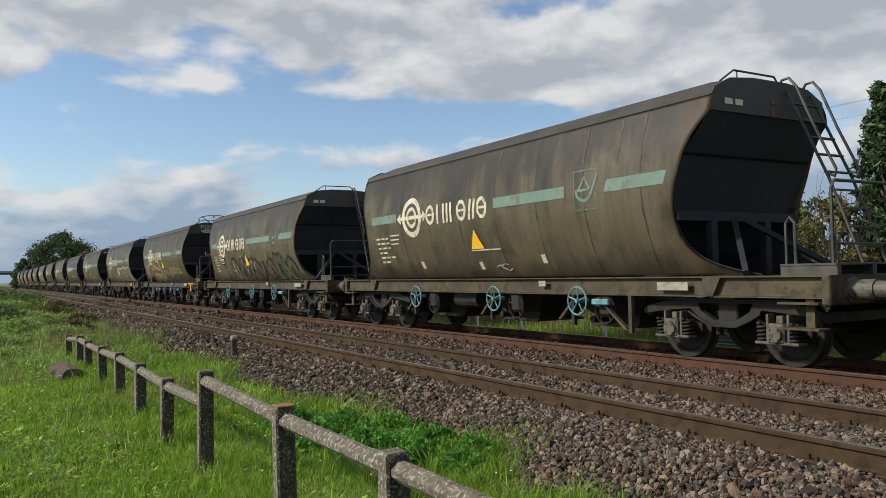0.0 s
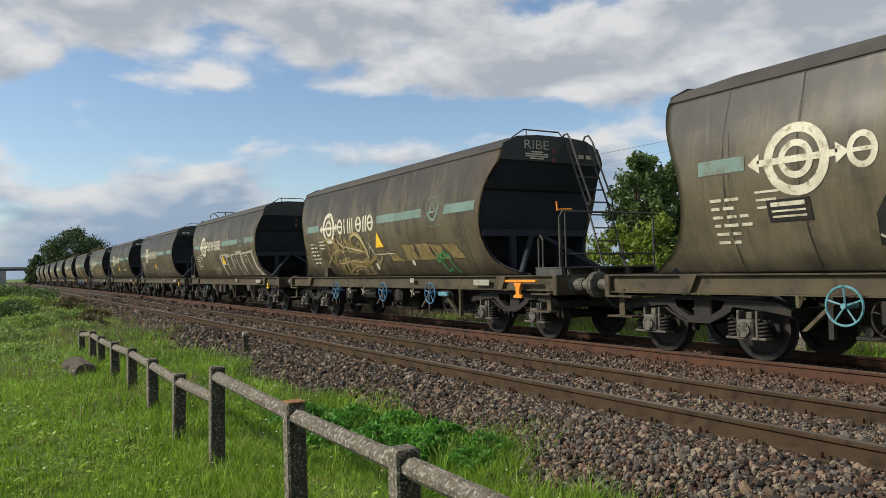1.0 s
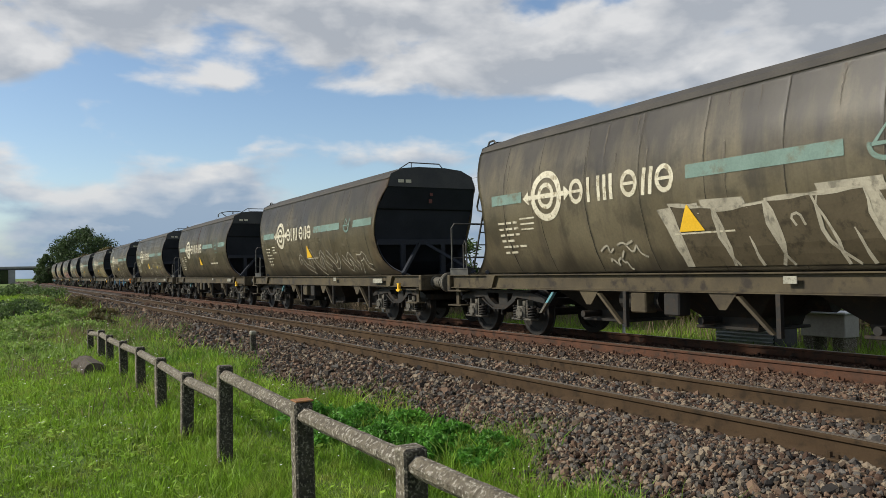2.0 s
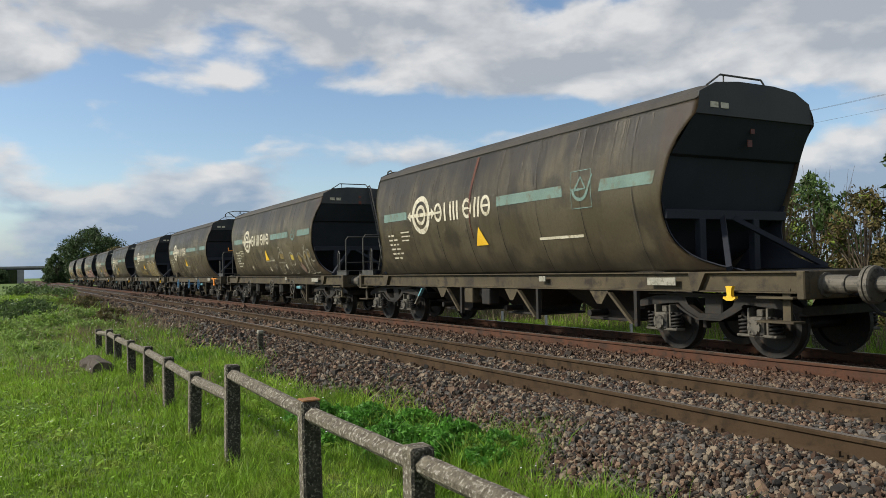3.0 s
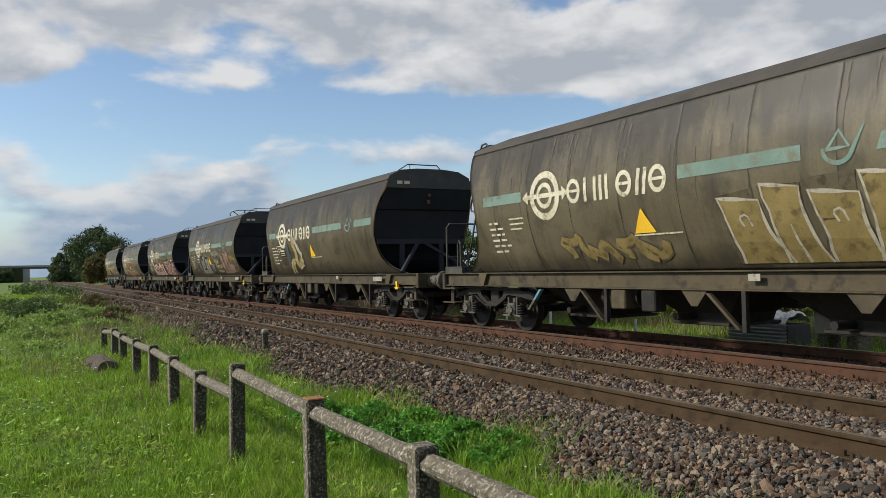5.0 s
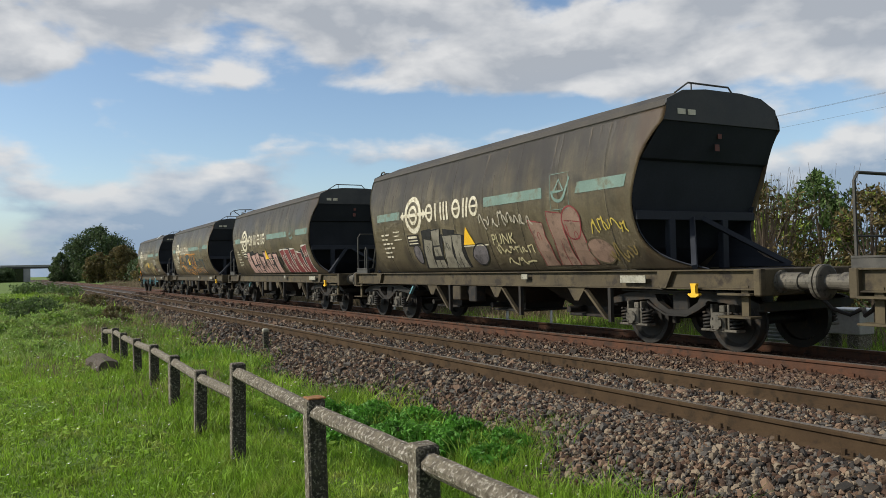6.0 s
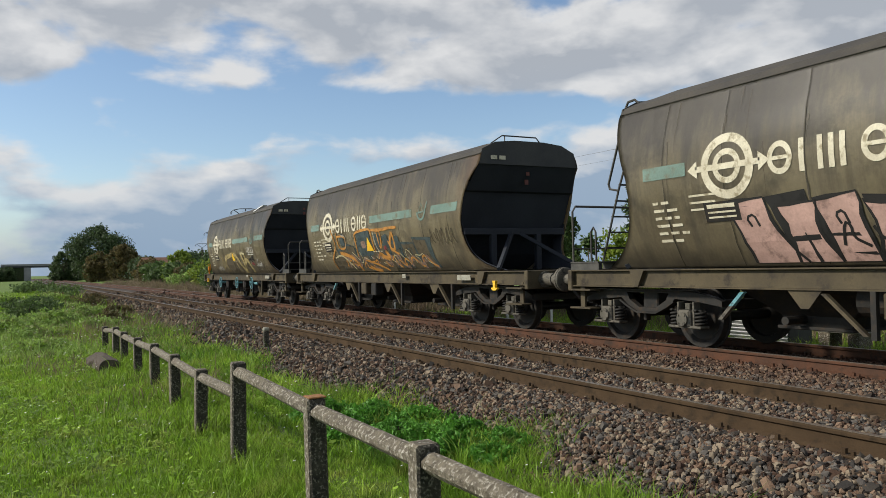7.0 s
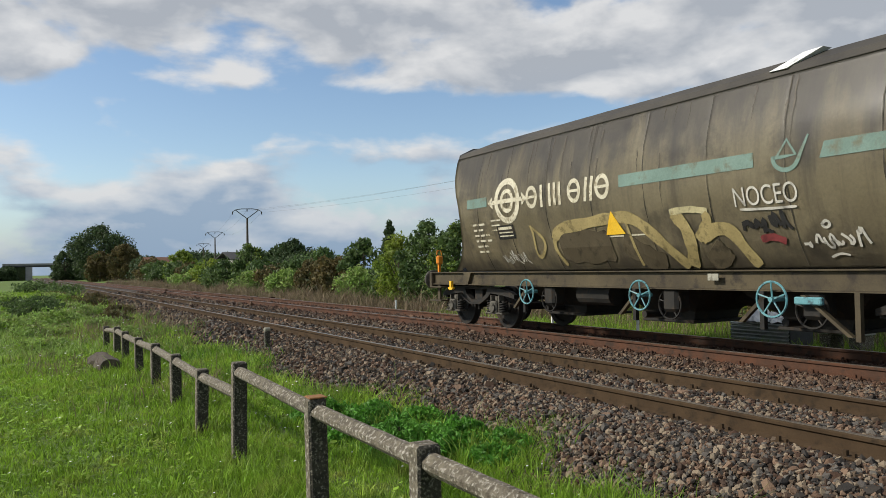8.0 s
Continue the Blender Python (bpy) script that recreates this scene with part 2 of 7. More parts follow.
DRY = material("dry_brown_grass", [(0.165, 0.120, 0.080), (0.255, 0.195, 0.125), (0.14, 0.135, 0.060)], 0.8, 0, 0.6, 8, 0, 0, island=0.45, trans=0.25)
WEED = material("nettle_leaves", [(0.075, 0.22, 0.024), (0.12, 0.30, 0.038)], 0.55, 0, 1.5, 12, 0, 0, island=0.35, trans=0.3)
OAK = material("dark_oak_leaves", [(0.048, 0.078, 0.030), (0.080, 0.118, 0.042)], 0.6, 0, 0.3, 6, 0, 0, island=0.45, trans=0.25)
LEAF = material("green_leaves", [(0.064, 0.112, 0.032), (0.112, 0.168, 0.046)], 0.55, 0, 0.5, 6, 0, 0, island=0.45, trans=0.3)
LIME = material("yellow_green_leaves", [(0.15, 0.23, 0.03), (0.23, 0.28, 0.04)], 0.55, 0, 0.6, 6, 0, 0, island=0.4, trans=0.35)
RUST_LEAF = material("russet_leaves", [(0.105, 0.085, 0.032), (0.15, 0.115, 0.042), (0.085, 0.095, 0.036)], 0.65, 0, 0.4, 6, 0, 0, island=0.4, trans=0.25)
BARK = material("brown_bark", [(0.06, 0.048, 0.036), (0.11, 0.09, 0.07)], 0.95, 0, 4, 40, 0.6, 0.02, (1, 1, 0.25))
TWIG = material("bare_brown_twigs", [(0.10, 0.075, 0.055), (0.15, 0.12, 0.085)], 0.9, 0, 4, 40, 0.2, 0.01, island=0.3)
PLATE = material("dull_pale_plate", [(0.26, 0.25, 0.20), (0.36, 0.34, 0.27), (0.17, 0.155, 0.115)], 0.6, 0, 6, 40, 0.1, 0.003)
HERB = material("mixed_herb_leaves", [(0.185, 0.295, 0.065), (0.27, 0.38, 0.09), (0.26, 0.27, 0.11)], 0.6, 0, 0.7, 6, 0, 0, island=0.45, trans=0.3)
WHITE = material("white_paint", [(0.66, 0.66, 0.64), (0.78, 0.78, 0.76), (0.45, 0.45, 0.43)], 0.6, 0, 3, 40, 0.1, 0.003)
ZINC = material("galvanised_sheet", [(0.60, 0.61, 0.61), (0.74, 0.74, 0.73)], 0.5, 0.0, 3, 40, 0.1, 0.003)
TILE_ROOF = material("brown_tile_roof", [(0.16, 0.085, 0.055), (0.22, 0.12, 0.08)], 0.9, 0, 1.5, 12, 0.5, 0.03)
PLASTER = material("grey_plaster", [(0.33, 0.31, 0.28), (0.42, 0.40, 0.36)], 0.9, 0, 1, 20, 0.2, 0.01)
BRIDGE = material("bridge_concrete", [(0.22, 0.22, 0.21), (0.30, 0.30, 0.28)], 0.9, 0, 0.6, 10, 0.2, 0.02)
SCRUB = material("dark_scrub_bank", [(0.030, 0.045, 0.018), (0.055, 0.075, 0.026), (0.06, 0.055, 0.03)], 0.95, 0, 0.4, 3, 1.0, 0.3)
DARK = material("dark_bridge_beam", [(0.05, 0.05, 0.05), (0.08, 0.08, 0.08)], 0.9, 0, 0.6, 10, 0.2, 0.02)


# ---- mesh helpers ----
def part(name, bm, mat, parent=None, label="", m=None, smooth=False):
    """Link a bmesh as one mesh object under its thing."""
    me = bpy.data.meshes.new(name)
    bm.to_mesh(me)
    bm.free()
    return put(name, me, mat, parent, label, m, smooth)


def put(name, me, mat, parent=None, label="", m=None, smooth=False):
    if not me.materials:
        for x in (mat if isinstance(mat, list) else [mat]):
            me.materials.append(x)
        if smooth:
            me.polygons.foreach_set("use_smooth", [True] * len(me.polygons))
    ob = new(name, me)
    if parent:
        ob.parent = parent
    if m is not None:
        ob.matrix_basis = m
    if label:
        tagged(ob, label)
    return ob


def thing(name, label, category, m=None, group="", kind=""):
    ob = new(name)
    if m is not None:
        ob.matrix_basis = m
    return tagged(ob, label, category, group, kind)


def box(bm, x0, x1, y0, y1, z0, z1, bevel=0.0, m=None):
    r = bmesh.ops.create_cube(bm, size=1.0, matrix=Matrix.Translation(((x0 + x1) / 2, (y0 + y1) / 2, (z0 + z1) / 2)) @ Matrix.Diagonal((x1 - x0, y1 - y0, z1 - z0, 1)))
    vs = r["verts"]
    if bevel:
        es = list({e for v in vs for e in v.link_edges})
        r2 = bmesh.ops.bevel(bm, geom=es, offset=bevel, segments=1, affect="EDGES", profile=0.5)
        vs = list({v for f in r2["faces"] for v in f.verts} | {v for v in vs if v.is_valid})
    if m is not None:
        bmesh.ops.transform(bm, matrix=m, verts=vs)
    return bm


def tube(bm, pts, r, n=6, closed=False):
    """A round bar along points."""
    pts = [Vector(p) for p in pts]
    rings = []
    k = len(pts)
    side = None
    for i, p in enumerate(pts):
        a = pts[i - 1] if (i or closed) else p
        b = pts[(i + 1) % k] if (i < k - 1 or closed) else p
        d = (b - a).normalized()
        if side is None:
            side = d.orthogonal().normalized()
        side = (side - d * side.dot(d)).normalized()
        up = d.cross(side)
        rad = r[i] if isinstance(r, (list, tuple)) else r
        rings.append([bm.verts.new(p + rad * (math.cos(2 * math.pi * j / n) * side + math.sin(2 * math.pi * j / n) * up)) for j in range(n)])
    for i in range(k if closed else k - 1):
        a, b = rings[i], rings[(i + 1) % k]
        if closed and i == k - 1:                 # turn the last ring to the first
            o = min(range(n), key=lambda q: sum((a[j].co - b[(j + q) % n].co).length for j in range(n)))
            b = [b[(j + o) % n] for j in range(n)]
        for j in range(n):
            bm.faces.new((a[j], a[(j + 1) % n], b[(j + 1) % n], b[j]))
    if not closed:
        bm.faces.new(rings[0][::-1])
        bm.faces.new(rings[-1])
    return bm


def cyl(bm, a, b, r, n=16, r2=None):
    return tube(bm, [a, b], [r, r if r2 is None else r2], n)


def slab(bm, outline, axis, lo, hi):
    """An outline of (u, v) pushed out along an axis: x takes (y, z), y takes (x, z), z takes (x, y)."""
    def at(u, v, w):
        return {"x": (w, u, v), "y": (u, w, v), "z": (u, v, w)}[axis]
    a = [bm.verts.new(at(u, v, lo)) for u, v in outline]
    b = [bm.verts.new(at(u, v, hi)) for u, v in outline]
    n = len(a)
    fs = [bm.faces.new(a[::-1]), bm.faces.new(b)]
    for i in range(n):
        fs.append(bm.faces.new((a[i], a[(i + 1) % n], b[(i + 1) % n], b[i])))
    bmesh.ops.recalc_face_normals(bm, faces=fs)
    return bm


def lathe(bm, prof, n=24):
    """Turned shape: profile of (along, radius) about the x axis."""
    rings = [[bm.verts.new((a, r * math.cos(2 * math.pi * j / n), r * math.sin(2 * math.pi * j / n))) for j in range(n)] for a, r in prof]
    fs = []
    for i in range(len(rings) - 1):
        for j in range(n):
            fs.append(bm.faces.new((rings[i][j], rings[i][(j + 1) % n], rings[i + 1][(j + 1) % n], rings[i + 1][j])))
    fs.append(bm.faces.new(rings[0]))
    fs.append(bm.faces.new(rings[-1]))
    bmesh.ops.recalc_face_normals(bm, faces=fs)
    return bm


def smoothstep(a, b, x):
    t = np.clip((x - a) / (b - a), 0, 1)
    return t * t * (3 - 2 * t)


def raw(name, verts, faces, mat, smooth=False):
    """A large mesh straight from arrays; faces all of one size."""
    me = bpy.data.meshes.new(name)
    k = faces.shape[1]
    me.vertices.add(len(verts))
    me.vertices.foreach_set("co", np.asarray(verts, dtype=np.float32).ravel())
    me.loops.add(faces.size)
    me.loops.foreach_set("vertex_index", faces.astype(np.int32).ravel())
    me.polygons.add(len(faces))
    me.polygons.foreach_set("loop_start", np.arange(0, faces.size, k, dtype=np.int32))
    me.polygons.foreach_set("loop_total", np.full(len(faces), k, dtype=np.int32))
    me.update(calc_edges=True)
    me.validate()
    me.materials.append(mat)
    me.polygons.foreach_set("use_smooth", [smooth] * len(me.polygons))
    return new(name, me)


# ---- ground and tracks ----
X_NEAR, X_FAR, GAUGE = 0.0, 3.713, 1.507        # first rail of each track, rail to rail
XC = X_FAR + GAUGE / 2                          # middle of the train's track


def lie(x, y):
    """Height of the ground."""
    x, y = np.asarray(x, float), np.asarray(y, float)
    z = -0.50 + 0.05 * np.sin(x * 0.7 + 1) * np.sin(y * 0.31) + 0.03 * np.sin(x * 2.1) * np.sin(y * 1.3 + 2)
    bed = smoothstep(-2.5, -1.3, x) * (1 - smoothstep(7.6, 9.0, x))
    z = z * (1 - bed) - 0.46 * bed
    z = z + 0.25 * smoothstep(8.6, 13, x)
    return z


def bed_height(x, y):
    """Top of the ballast: level between the shoulders, then a slope to the grass."""
    x = np.asarray(x, float)
    top = -0.20 - 0.05 * np.exp(-((x - 2.6) / 0.5) ** 2)
    left = -0.20 + (x + 0.75) * 0.34
    right = -0.20 - (x - 6.3) * 0.34
    return np.minimum(np.minimum(top, left), right)


def make_ground():
    xs = np.unique(np.concatenate([np.linspace(-3000, -60, 16), np.linspace(-60, -14, 24), np.linspace(-14, 14, 113), np.linspace(14, 60, 24), np.linspace(60, 3000, 16)]))
    ys = np.unique(np.concatenate([np.linspace(-3000, -40, 12), np.linspace(-40, 0, 21), np.linspace(0, 40, 121), np.linspace(40, 160, 61), np.linspace(160, 4000, 24)]))
    X, Y = np.meshgrid(xs, ys)
    V = np.stack([X, Y, lie(X, Y)], -1).reshape(-1, 3)
    n = len(xs)
    i = (np.arange(len(ys) - 1)[:, None] * n + np.arange(n - 1)[None]).ravel()
    F = np.stack([i, i + 1, i + n + 1, i + n], -1)
    tagged(raw("ground", V, F, SOIL, True), "rough grassy ground running to the horizon", "ground", kind="structure")
    # the ballast bed of both tracks
    xs = np.linspace(-1.85, 7.35, 93)
    ys = np.unique(np.concatenate([np.linspace(-30, 0, 40), np.linspace(0, 30, 240), np.linspace(30, 120, 120), np.linspace(120, 420, 40)]))
    X, Y = np.meshgrid(xs, ys)
    rng = np.random.default_rng(3)
    Z = bed_height(X, Y) + rng.normal(0, 0.012, X.shape) - 0.02
    V = np.stack([X, Y, Z], -1).reshape(-1, 3)
    n = len(xs)
    i = (np.arange(len(ys) - 1)[:, None] * n + np.arange(n - 1)[None]).ravel()
    F = np.stack([i, i + 1, i + n + 1, i + n], -1)
    tagged(raw("ballast_bed", V, F, BALLAST), "bed of pinkish grey crushed stone under the tracks", "ballast", kind="structure")


make_ground()


def stones():
    """Loose ballast: small broken stones, thick near the camera and coarser far off."""
    rng = np.random.default_rng(11)
    g = 0.5 + math.sqrt(5) / 2                     # twenty-sided lump, chipped below
    lump = np.array([[-1, g, 0], [1, g, 0], [-1, -g, 0], [1, -g, 0], [0, -1, g], [0, 1, g], [0, -1, -g], [0, 1, -g], [g, 0, -1], [g, 0, 1], [-g, 0, -1], [-g, 0, 1]]) * 0.70
    sides = np.array([[0, 11, 5], [0, 5, 1], [0, 1, 7], [0, 7, 10], [0, 10, 11], [1, 5, 9], [5, 11, 4], [11, 10, 2], [10, 7, 6], [7, 1, 8],
                      [3, 9, 4], [3, 4, 2], [3, 2, 6], [3, 6, 8], [3, 8, 9], [4, 9, 5], [2, 4, 11], [6, 2, 10], [8, 6, 7], [9, 8, 1]])
    brick = np.array([[x, y, z] for x in (-1, 1) for y in (-0.85, 0.85) for z in (-0.75, 0.75)])
    faces8 = np.array([[0, 1, 3], [0, 3, 2], [4, 6, 7], [4, 7, 5], [0, 4, 5], [0, 5, 1], [2, 3, 7], [2, 7, 6], [0, 2, 6], [0, 6, 4], [1, 5, 7], [1, 7, 3]])
    for name, shape, faces, bands in (("ballast_stones", lump, sides, ((2.6, 8.4, 1900, 0.0165),)),
                                      ("small_ballast_stones", brick, faces8, ((8.4, 18, 760, 0.0205), (18, 34, 180, 0.030), (34, 70, 28, 0.046)))):
        allv, allf, base, k = [], [], 0, len(shape)
        for y0, y1, per, size in bands:
            n = int((y1 - y0) * 9.2 * per)
            x, y = rng.uniform(-2.0, 7.2, n), rng.uniform(y0, y1, n)
            edge = -1.85 + 0.22 * np.sin(y * 1.1) + 0.15 * np.sin(y * 2.9 + 1)
            keep = (x > edge + rng.normal(0, 0.12, n)) & (x < 2.1 * y - 5.0) & ((x < 5.4) | (rng.uniform(0, 1, n) < 0.45))
            for r in (X_NEAR, X_NEAR + GAUGE, X_FAR, X_FAR + GAUGE):
                keep &= np.abs(x - r) > 0.085
            x, y = x[keep], y[keep]
            n = len(x)
            s = size * np.exp(rng.normal(0, 0.30, n))
            rough = 0.75 if k == 12 else 0.9
            V = shape[None] * (1 + rng.uniform(-0.55 * rough, 0.30 * rough, (n, k, 3))) + rng.normal(0, 0.16 * rough, (n, k, 3))
            V *= s[:, None, None] * rng.uniform(0.55, 1.35, (n, 1, 3))
            q = rng.normal(size=(n, 4))
            q /= np.linalg.norm(q, axis=1, keepdims=True)
            w, a, b, c = q.T
            R = np.stack([1 - 2 * (b * b + c * c), 2 * (a * b - c * w), 2 * (a * c + b * w), 2 * (a * b + c * w), 1 - 2 * (a * a + c * c),
                          2 * (b * c - a * w), 2 * (a * c - b * w), 2 * (b * c + a * w), 1 - 2 * (a * a + b * b)], -1).reshape(n, 3, 3)
            V = np.einsum("nij,nkj->nki", R, V)
            z = np.maximum(bed_height(x, y), lie(x, y)) + s * 0.25 + rng.uniform(-0.01, 0.03, n)
            V += np.stack([x, y, z], -1)[:, None]
            allv.append(V.reshape(-1, 3))
            allf.append((faces[None] + (np.arange(n) * k)[:, None, None] + base).reshape(-1, faces.shape[1]))
            base += n * k
        tagged(raw(name, np.concatenate(allv), np.concatenate(allf), STONE), "loose pinkish and grey broken ballast stones", "gravel", kind="stuff")


stones()


def rails():
    prof = [(-0.036, 0), (0.036, 0), (0.038, -0.012), (0.036, -0.036), (0.010, -0.050), (0.009, -0.135), (0.070, -0.158), (0.070, -0.172),
            (-0.070, -0.172), (-0.070, -0.158), (-0.009, -0.135), (-0.010, -0.050), (-0.036, -0.036), (-0.038, -0.012)]
    for x, mat, label in ((X_NEAR, RAIL, "rust-brown steel rail with a worn head"), (X_NEAR + GAUGE, RAIL, "rust-brown steel rail with a worn head"),
                          (X_FAR, RAIL_RED, "red-rusted steel rail under the passing train"), (X_FAR + GAUGE, RAIL_RED, "red-rusted steel rail under the passing train")):
        ob = thing("rail", label, "rail", pose(x, 0, 0), "rails of the two tracks", "structure")
        bm = bmesh.new()
        slab(bm, prof, "y", -40, 420)
        part("rail_bar", bm, mat, ob)
        bm = bmesh.new()
        box(bm, -0.026, 0.026, -40, 420, 0.001, 0.004)
        part("running_surface", bm, SHINE, ob, "bright worn running surface")


rails()


def sleepers():
    bm = bmesh.new()
    box(bm, -1.27, 1.27, -0.125, 0.125, -0.32, -0.172, 0.012)
    me = bpy.data.meshes.new("sleeper")
    bm.to_mesh(me)
    bm.free()
    bm = bmesh.new()                              # rail chair: plate, clip and two screws
    for s in (-1, 1):
        box(bm, s * 0.12 - 0.05, s * 0.12 + 0.05, -0.08, 0.08, -0.172, -0.150, 0.005)
        cyl(bm, (s * 0.125, 0.03, -0.15), (s * 0.125, 0.03, -0.105), 0.024, 6)
        cyl(bm, (s * 0.125, -0.04, -0.15), (s * 0.125, -0.04, -0.12), 0.018, 6)
    chair = bpy.data.meshes.new("rail_chair")
    bm.to_mesh(chair)
    bm.free()
    for x0, mat in ((X_NEAR, RAIL), (X_FAR, RAIL_RED)):
        track = thing("sleeper_row", "row of weathered oak sleepers bedded in ballast", "sleepers", pose(x0 + GAUGE / 2, 0, 0), "sleepers under the tracks", "structure")
        for i in range(105):
            put("sleeper", me, SLEEPER, track, "", pose(random.uniform(-0.03, 0.03), -1.0 + i * 0.6, -0.004 * random.random(), 0, 0, random.uniform(-1, 1)))
        for i in range(60):
            for s in (-1, 1):
                c = put("rail_chair", chair if mat is RAIL else chair_red(chair), mat, track, "", pose(s * GAUGE / 2, 2.0 + i * 0.6, 0))


RED_CHAIR = []


def chair_red(me):
    if not RED_CHAIR:
        c = me.copy()
        c.materials.clear()
        RED_CHAIR.append(c)
    return RED_CHAIR[0]


sleepers()

# ---- the train ----
PITCH, SPEED, START = 15.779, 26.045, 12.976     # wagon length, metres a second, middle of the first whole wagon at 0 s
SECTION = [(1.235, 1.03), (1.40, 1.14), (1.60, 1.25), (1.85, 1.345), (2.10, 1.42), (2.35, 1.475), (2.60, 1.50), (2.80, 1.50), (3.00, 1.485),
           (3.20, 1.45), (3.40, 1.395), (3.60, 1.335), (3.80, 1.275), (3.90, 1.235)]
ROOFLINE = [(3.80, 1.288), (3.90, 1.225), (4.065, 0.91), (4.115, 0.60), (4.13, 0.0)]
CUT = [(1.235, 6.12), (1.28, 5.86), (1.34, 5.62), (1.43, 5.35), (1.53, 5.19), (1.68, 5.05), (1.85, 4.97), (2.10, 4.94), (2.34, 4.965), (2.54, 5.025), (2.77, 5.11), (3.05, 5.21),
       (3.24, 5.31), (3.43, 5.45), (3.57, 5.60), (3.75, 5.60), (3.98, 5.555)]


def half_width(z):
    return float(np.interp(z, [s[0] for s in SECTION], [s[1] for s in SECTION]))


CUT_FAR = [(1.235, 6.40), (1.30, 6.25), (1.39, 6.06), (1.57, 5.77), (1.78, 5.58), (2.00, 5.46), (2.35, 5.38), (2.68, 5.41), (2.92, 5.51), (3.11, 5.58), (3.40, 5.70), (3.57, 5.74), (3.72, 5.76), (3.98, 5.70)]


def end_at(z, s=-1):
    c = CUT if s < 0 else CUT_FAR
    return float(np.interp(z, [q[0] for q in c], [q[1] for q in c]))


SEAMS = [-4.35, -3.05, -1.75, -0.45, 0.85, 2.15, 3.45, 4.6]


def tank_mesh():
    """The barrel-shaped side sheets, cut to a hollow curve at each end, with pressed seams."""
    bm = bmesh.new()
    zs = np.unique(np.concatenate([np.linspace(1.235, 3.82, 30), [1.28]]))
    ss = [-1.0, -0.985]
    for y in SEAMS:
        ss += [(y - 0.05) / 5.1, (y - 0.012) / 5.1, y / 5.1, (y + 0.012) / 5.1, (y + 0.05) / 5.1]
    ss += [a / 5.1 for a in np.linspace(-4.7, 4.7, 12)] + [0.985, 1.0]
    ss = sorted(set(round(float(a), 4) for a in ss))
    for side in (-1, 1):
        grid = []
        for z in zs:
            w, row = half_width(z), []
            for s in ss:
                e = end_at(z, s)
                y = s * 5.1 + s * (e - 5.1) * max(0.0, (abs(s) - 0.80) / 0.2)
                dip = sum(0.002 * math.exp(-((s * 5.1 - q) / 0.016) ** 2) for q in SEAMS)
                dent = 0.005 * noise.noise(Vector((s * 6.0, z * 1.3, side * 4.0))) + 0.002 * noise.noise(Vector((s * 17.0, z * 3.3, side * 9.0)))
                row.append(bm.verts.new((side * (w - dip + dent * min(1, (z - 1.2) * 2)), y, z)))
            grid.append(row)
        for i in range(len(zs) - 1):
            for j in range(len(ss) - 1):
                q = (grid[i][j], grid[i][j + 1], grid[i + 1][j + 1], grid[i + 1][j])
                bm.faces.new(q if side > 0 else q[::-1])
    bmesh.ops.solidify(bm, geom=bm.faces[:], thickness=0.012)
    return bm


def roof_mesh():
    bm = bmesh.new()
    prof = [(x, z) for z, x in ROOFLINE] + [(-x, z) for z, x in ROOFLINE[-2::-1]]
    ys = [-5.57, -5.25] + list(np.linspace(-4.8, 4.8, 24)) + [5.35, 5.70]
    rows = []
    for y in ys:
        drop = 0.0 if abs(y) < 5.3 else 0.03
        rows.append([bm.verts.new((x, y, z - drop * (z > 4.0) + 0.006 * noise.noise(Vector((x * 2, y * 1.5, 7))))) for x, z in prof])
    for a, b in zip(rows, rows[1:]):
        for j in range(len(prof) - 1):
            bm.faces.new((a[j], b[j], b[j + 1], a[j + 1]))
    bmesh.ops.recalc_face_normals(bm, faces=bm.faces[:])
    bmesh.ops.solidify(bm, geom=bm.faces[:], thickness=0.02)
    for s in (-1, 1):                              # gutter lip along the seam
        box(bm, s * 1.285 - 0.010, s * 1.285 + 0.010, -5.55, 5.62, 3.790, 3.804)
    box(bm, -0.36, 0.36, -4.9, 4.9, 4.12, 4.17, 0.02)   # loading hatch row
    return bm


def end_mesh(s):
    """End panel at the top and the sloping hopper sheet under it; s is the end, -1 near."""
    bm = bmesh.new()
    rows = [(y, z, half_width(max(1.24, z)) - 0.02) for y, z in ((5.55, 3.57), (5.20, 3.02), (5.12, 2.99), (4.84, 2.20), (4.35, 1.60), (3.9, 1.24))]
    vs = [[bm.verts.new((x * w, s * y, z)) for x in (-1, 1)] for y, z, w in rows]
    for a, b in zip(vs, vs[1:]):
        bm.faces.new((a[0], a[1], b[1], b[0]))
    return bm


def top_panel_mesh(s):
    bm = bmesh.new()
    panel = [(-1.245, 3.90), (-0.90, 4.065), (-0.4, 4.115), (0.4, 4.115), (0.90, 4.065), (1.245, 3.90), (1.335, 3.57), (-1.335, 3.57)]
    y = 5.55 if s < 0 else 5.70
    slab(bm, panel, "y", min(s * y, s * (y + 0.03)), max(s * y, s * (y + 0.03)))
    return bm


def end_frame_mesh(s):
    """Beams that carry the hopper end: a cross beam, uprights and two rakers."""
    bm = bmesh.new()
    box(bm, -1.38, 1.38, min(s * 4.86, s * 4.98), max(s * 4.86, s * 4.98), 2.05, 2.20, 0.01)
    for x in (-0.62, 0.62):
        box(bm, x - 0.07, x + 0.07, min(s * 4.88, s * 5.0), max(s * 4.88, s * 5.0), 1.23, 2.06, 0.01)
    for x in (-1, 1):
        tube(bm, [(x * 0.12, s * 4.95, 2.08), (x * 1.1, s * 5.9, 1.27)], 0.055, 4)
    return bm


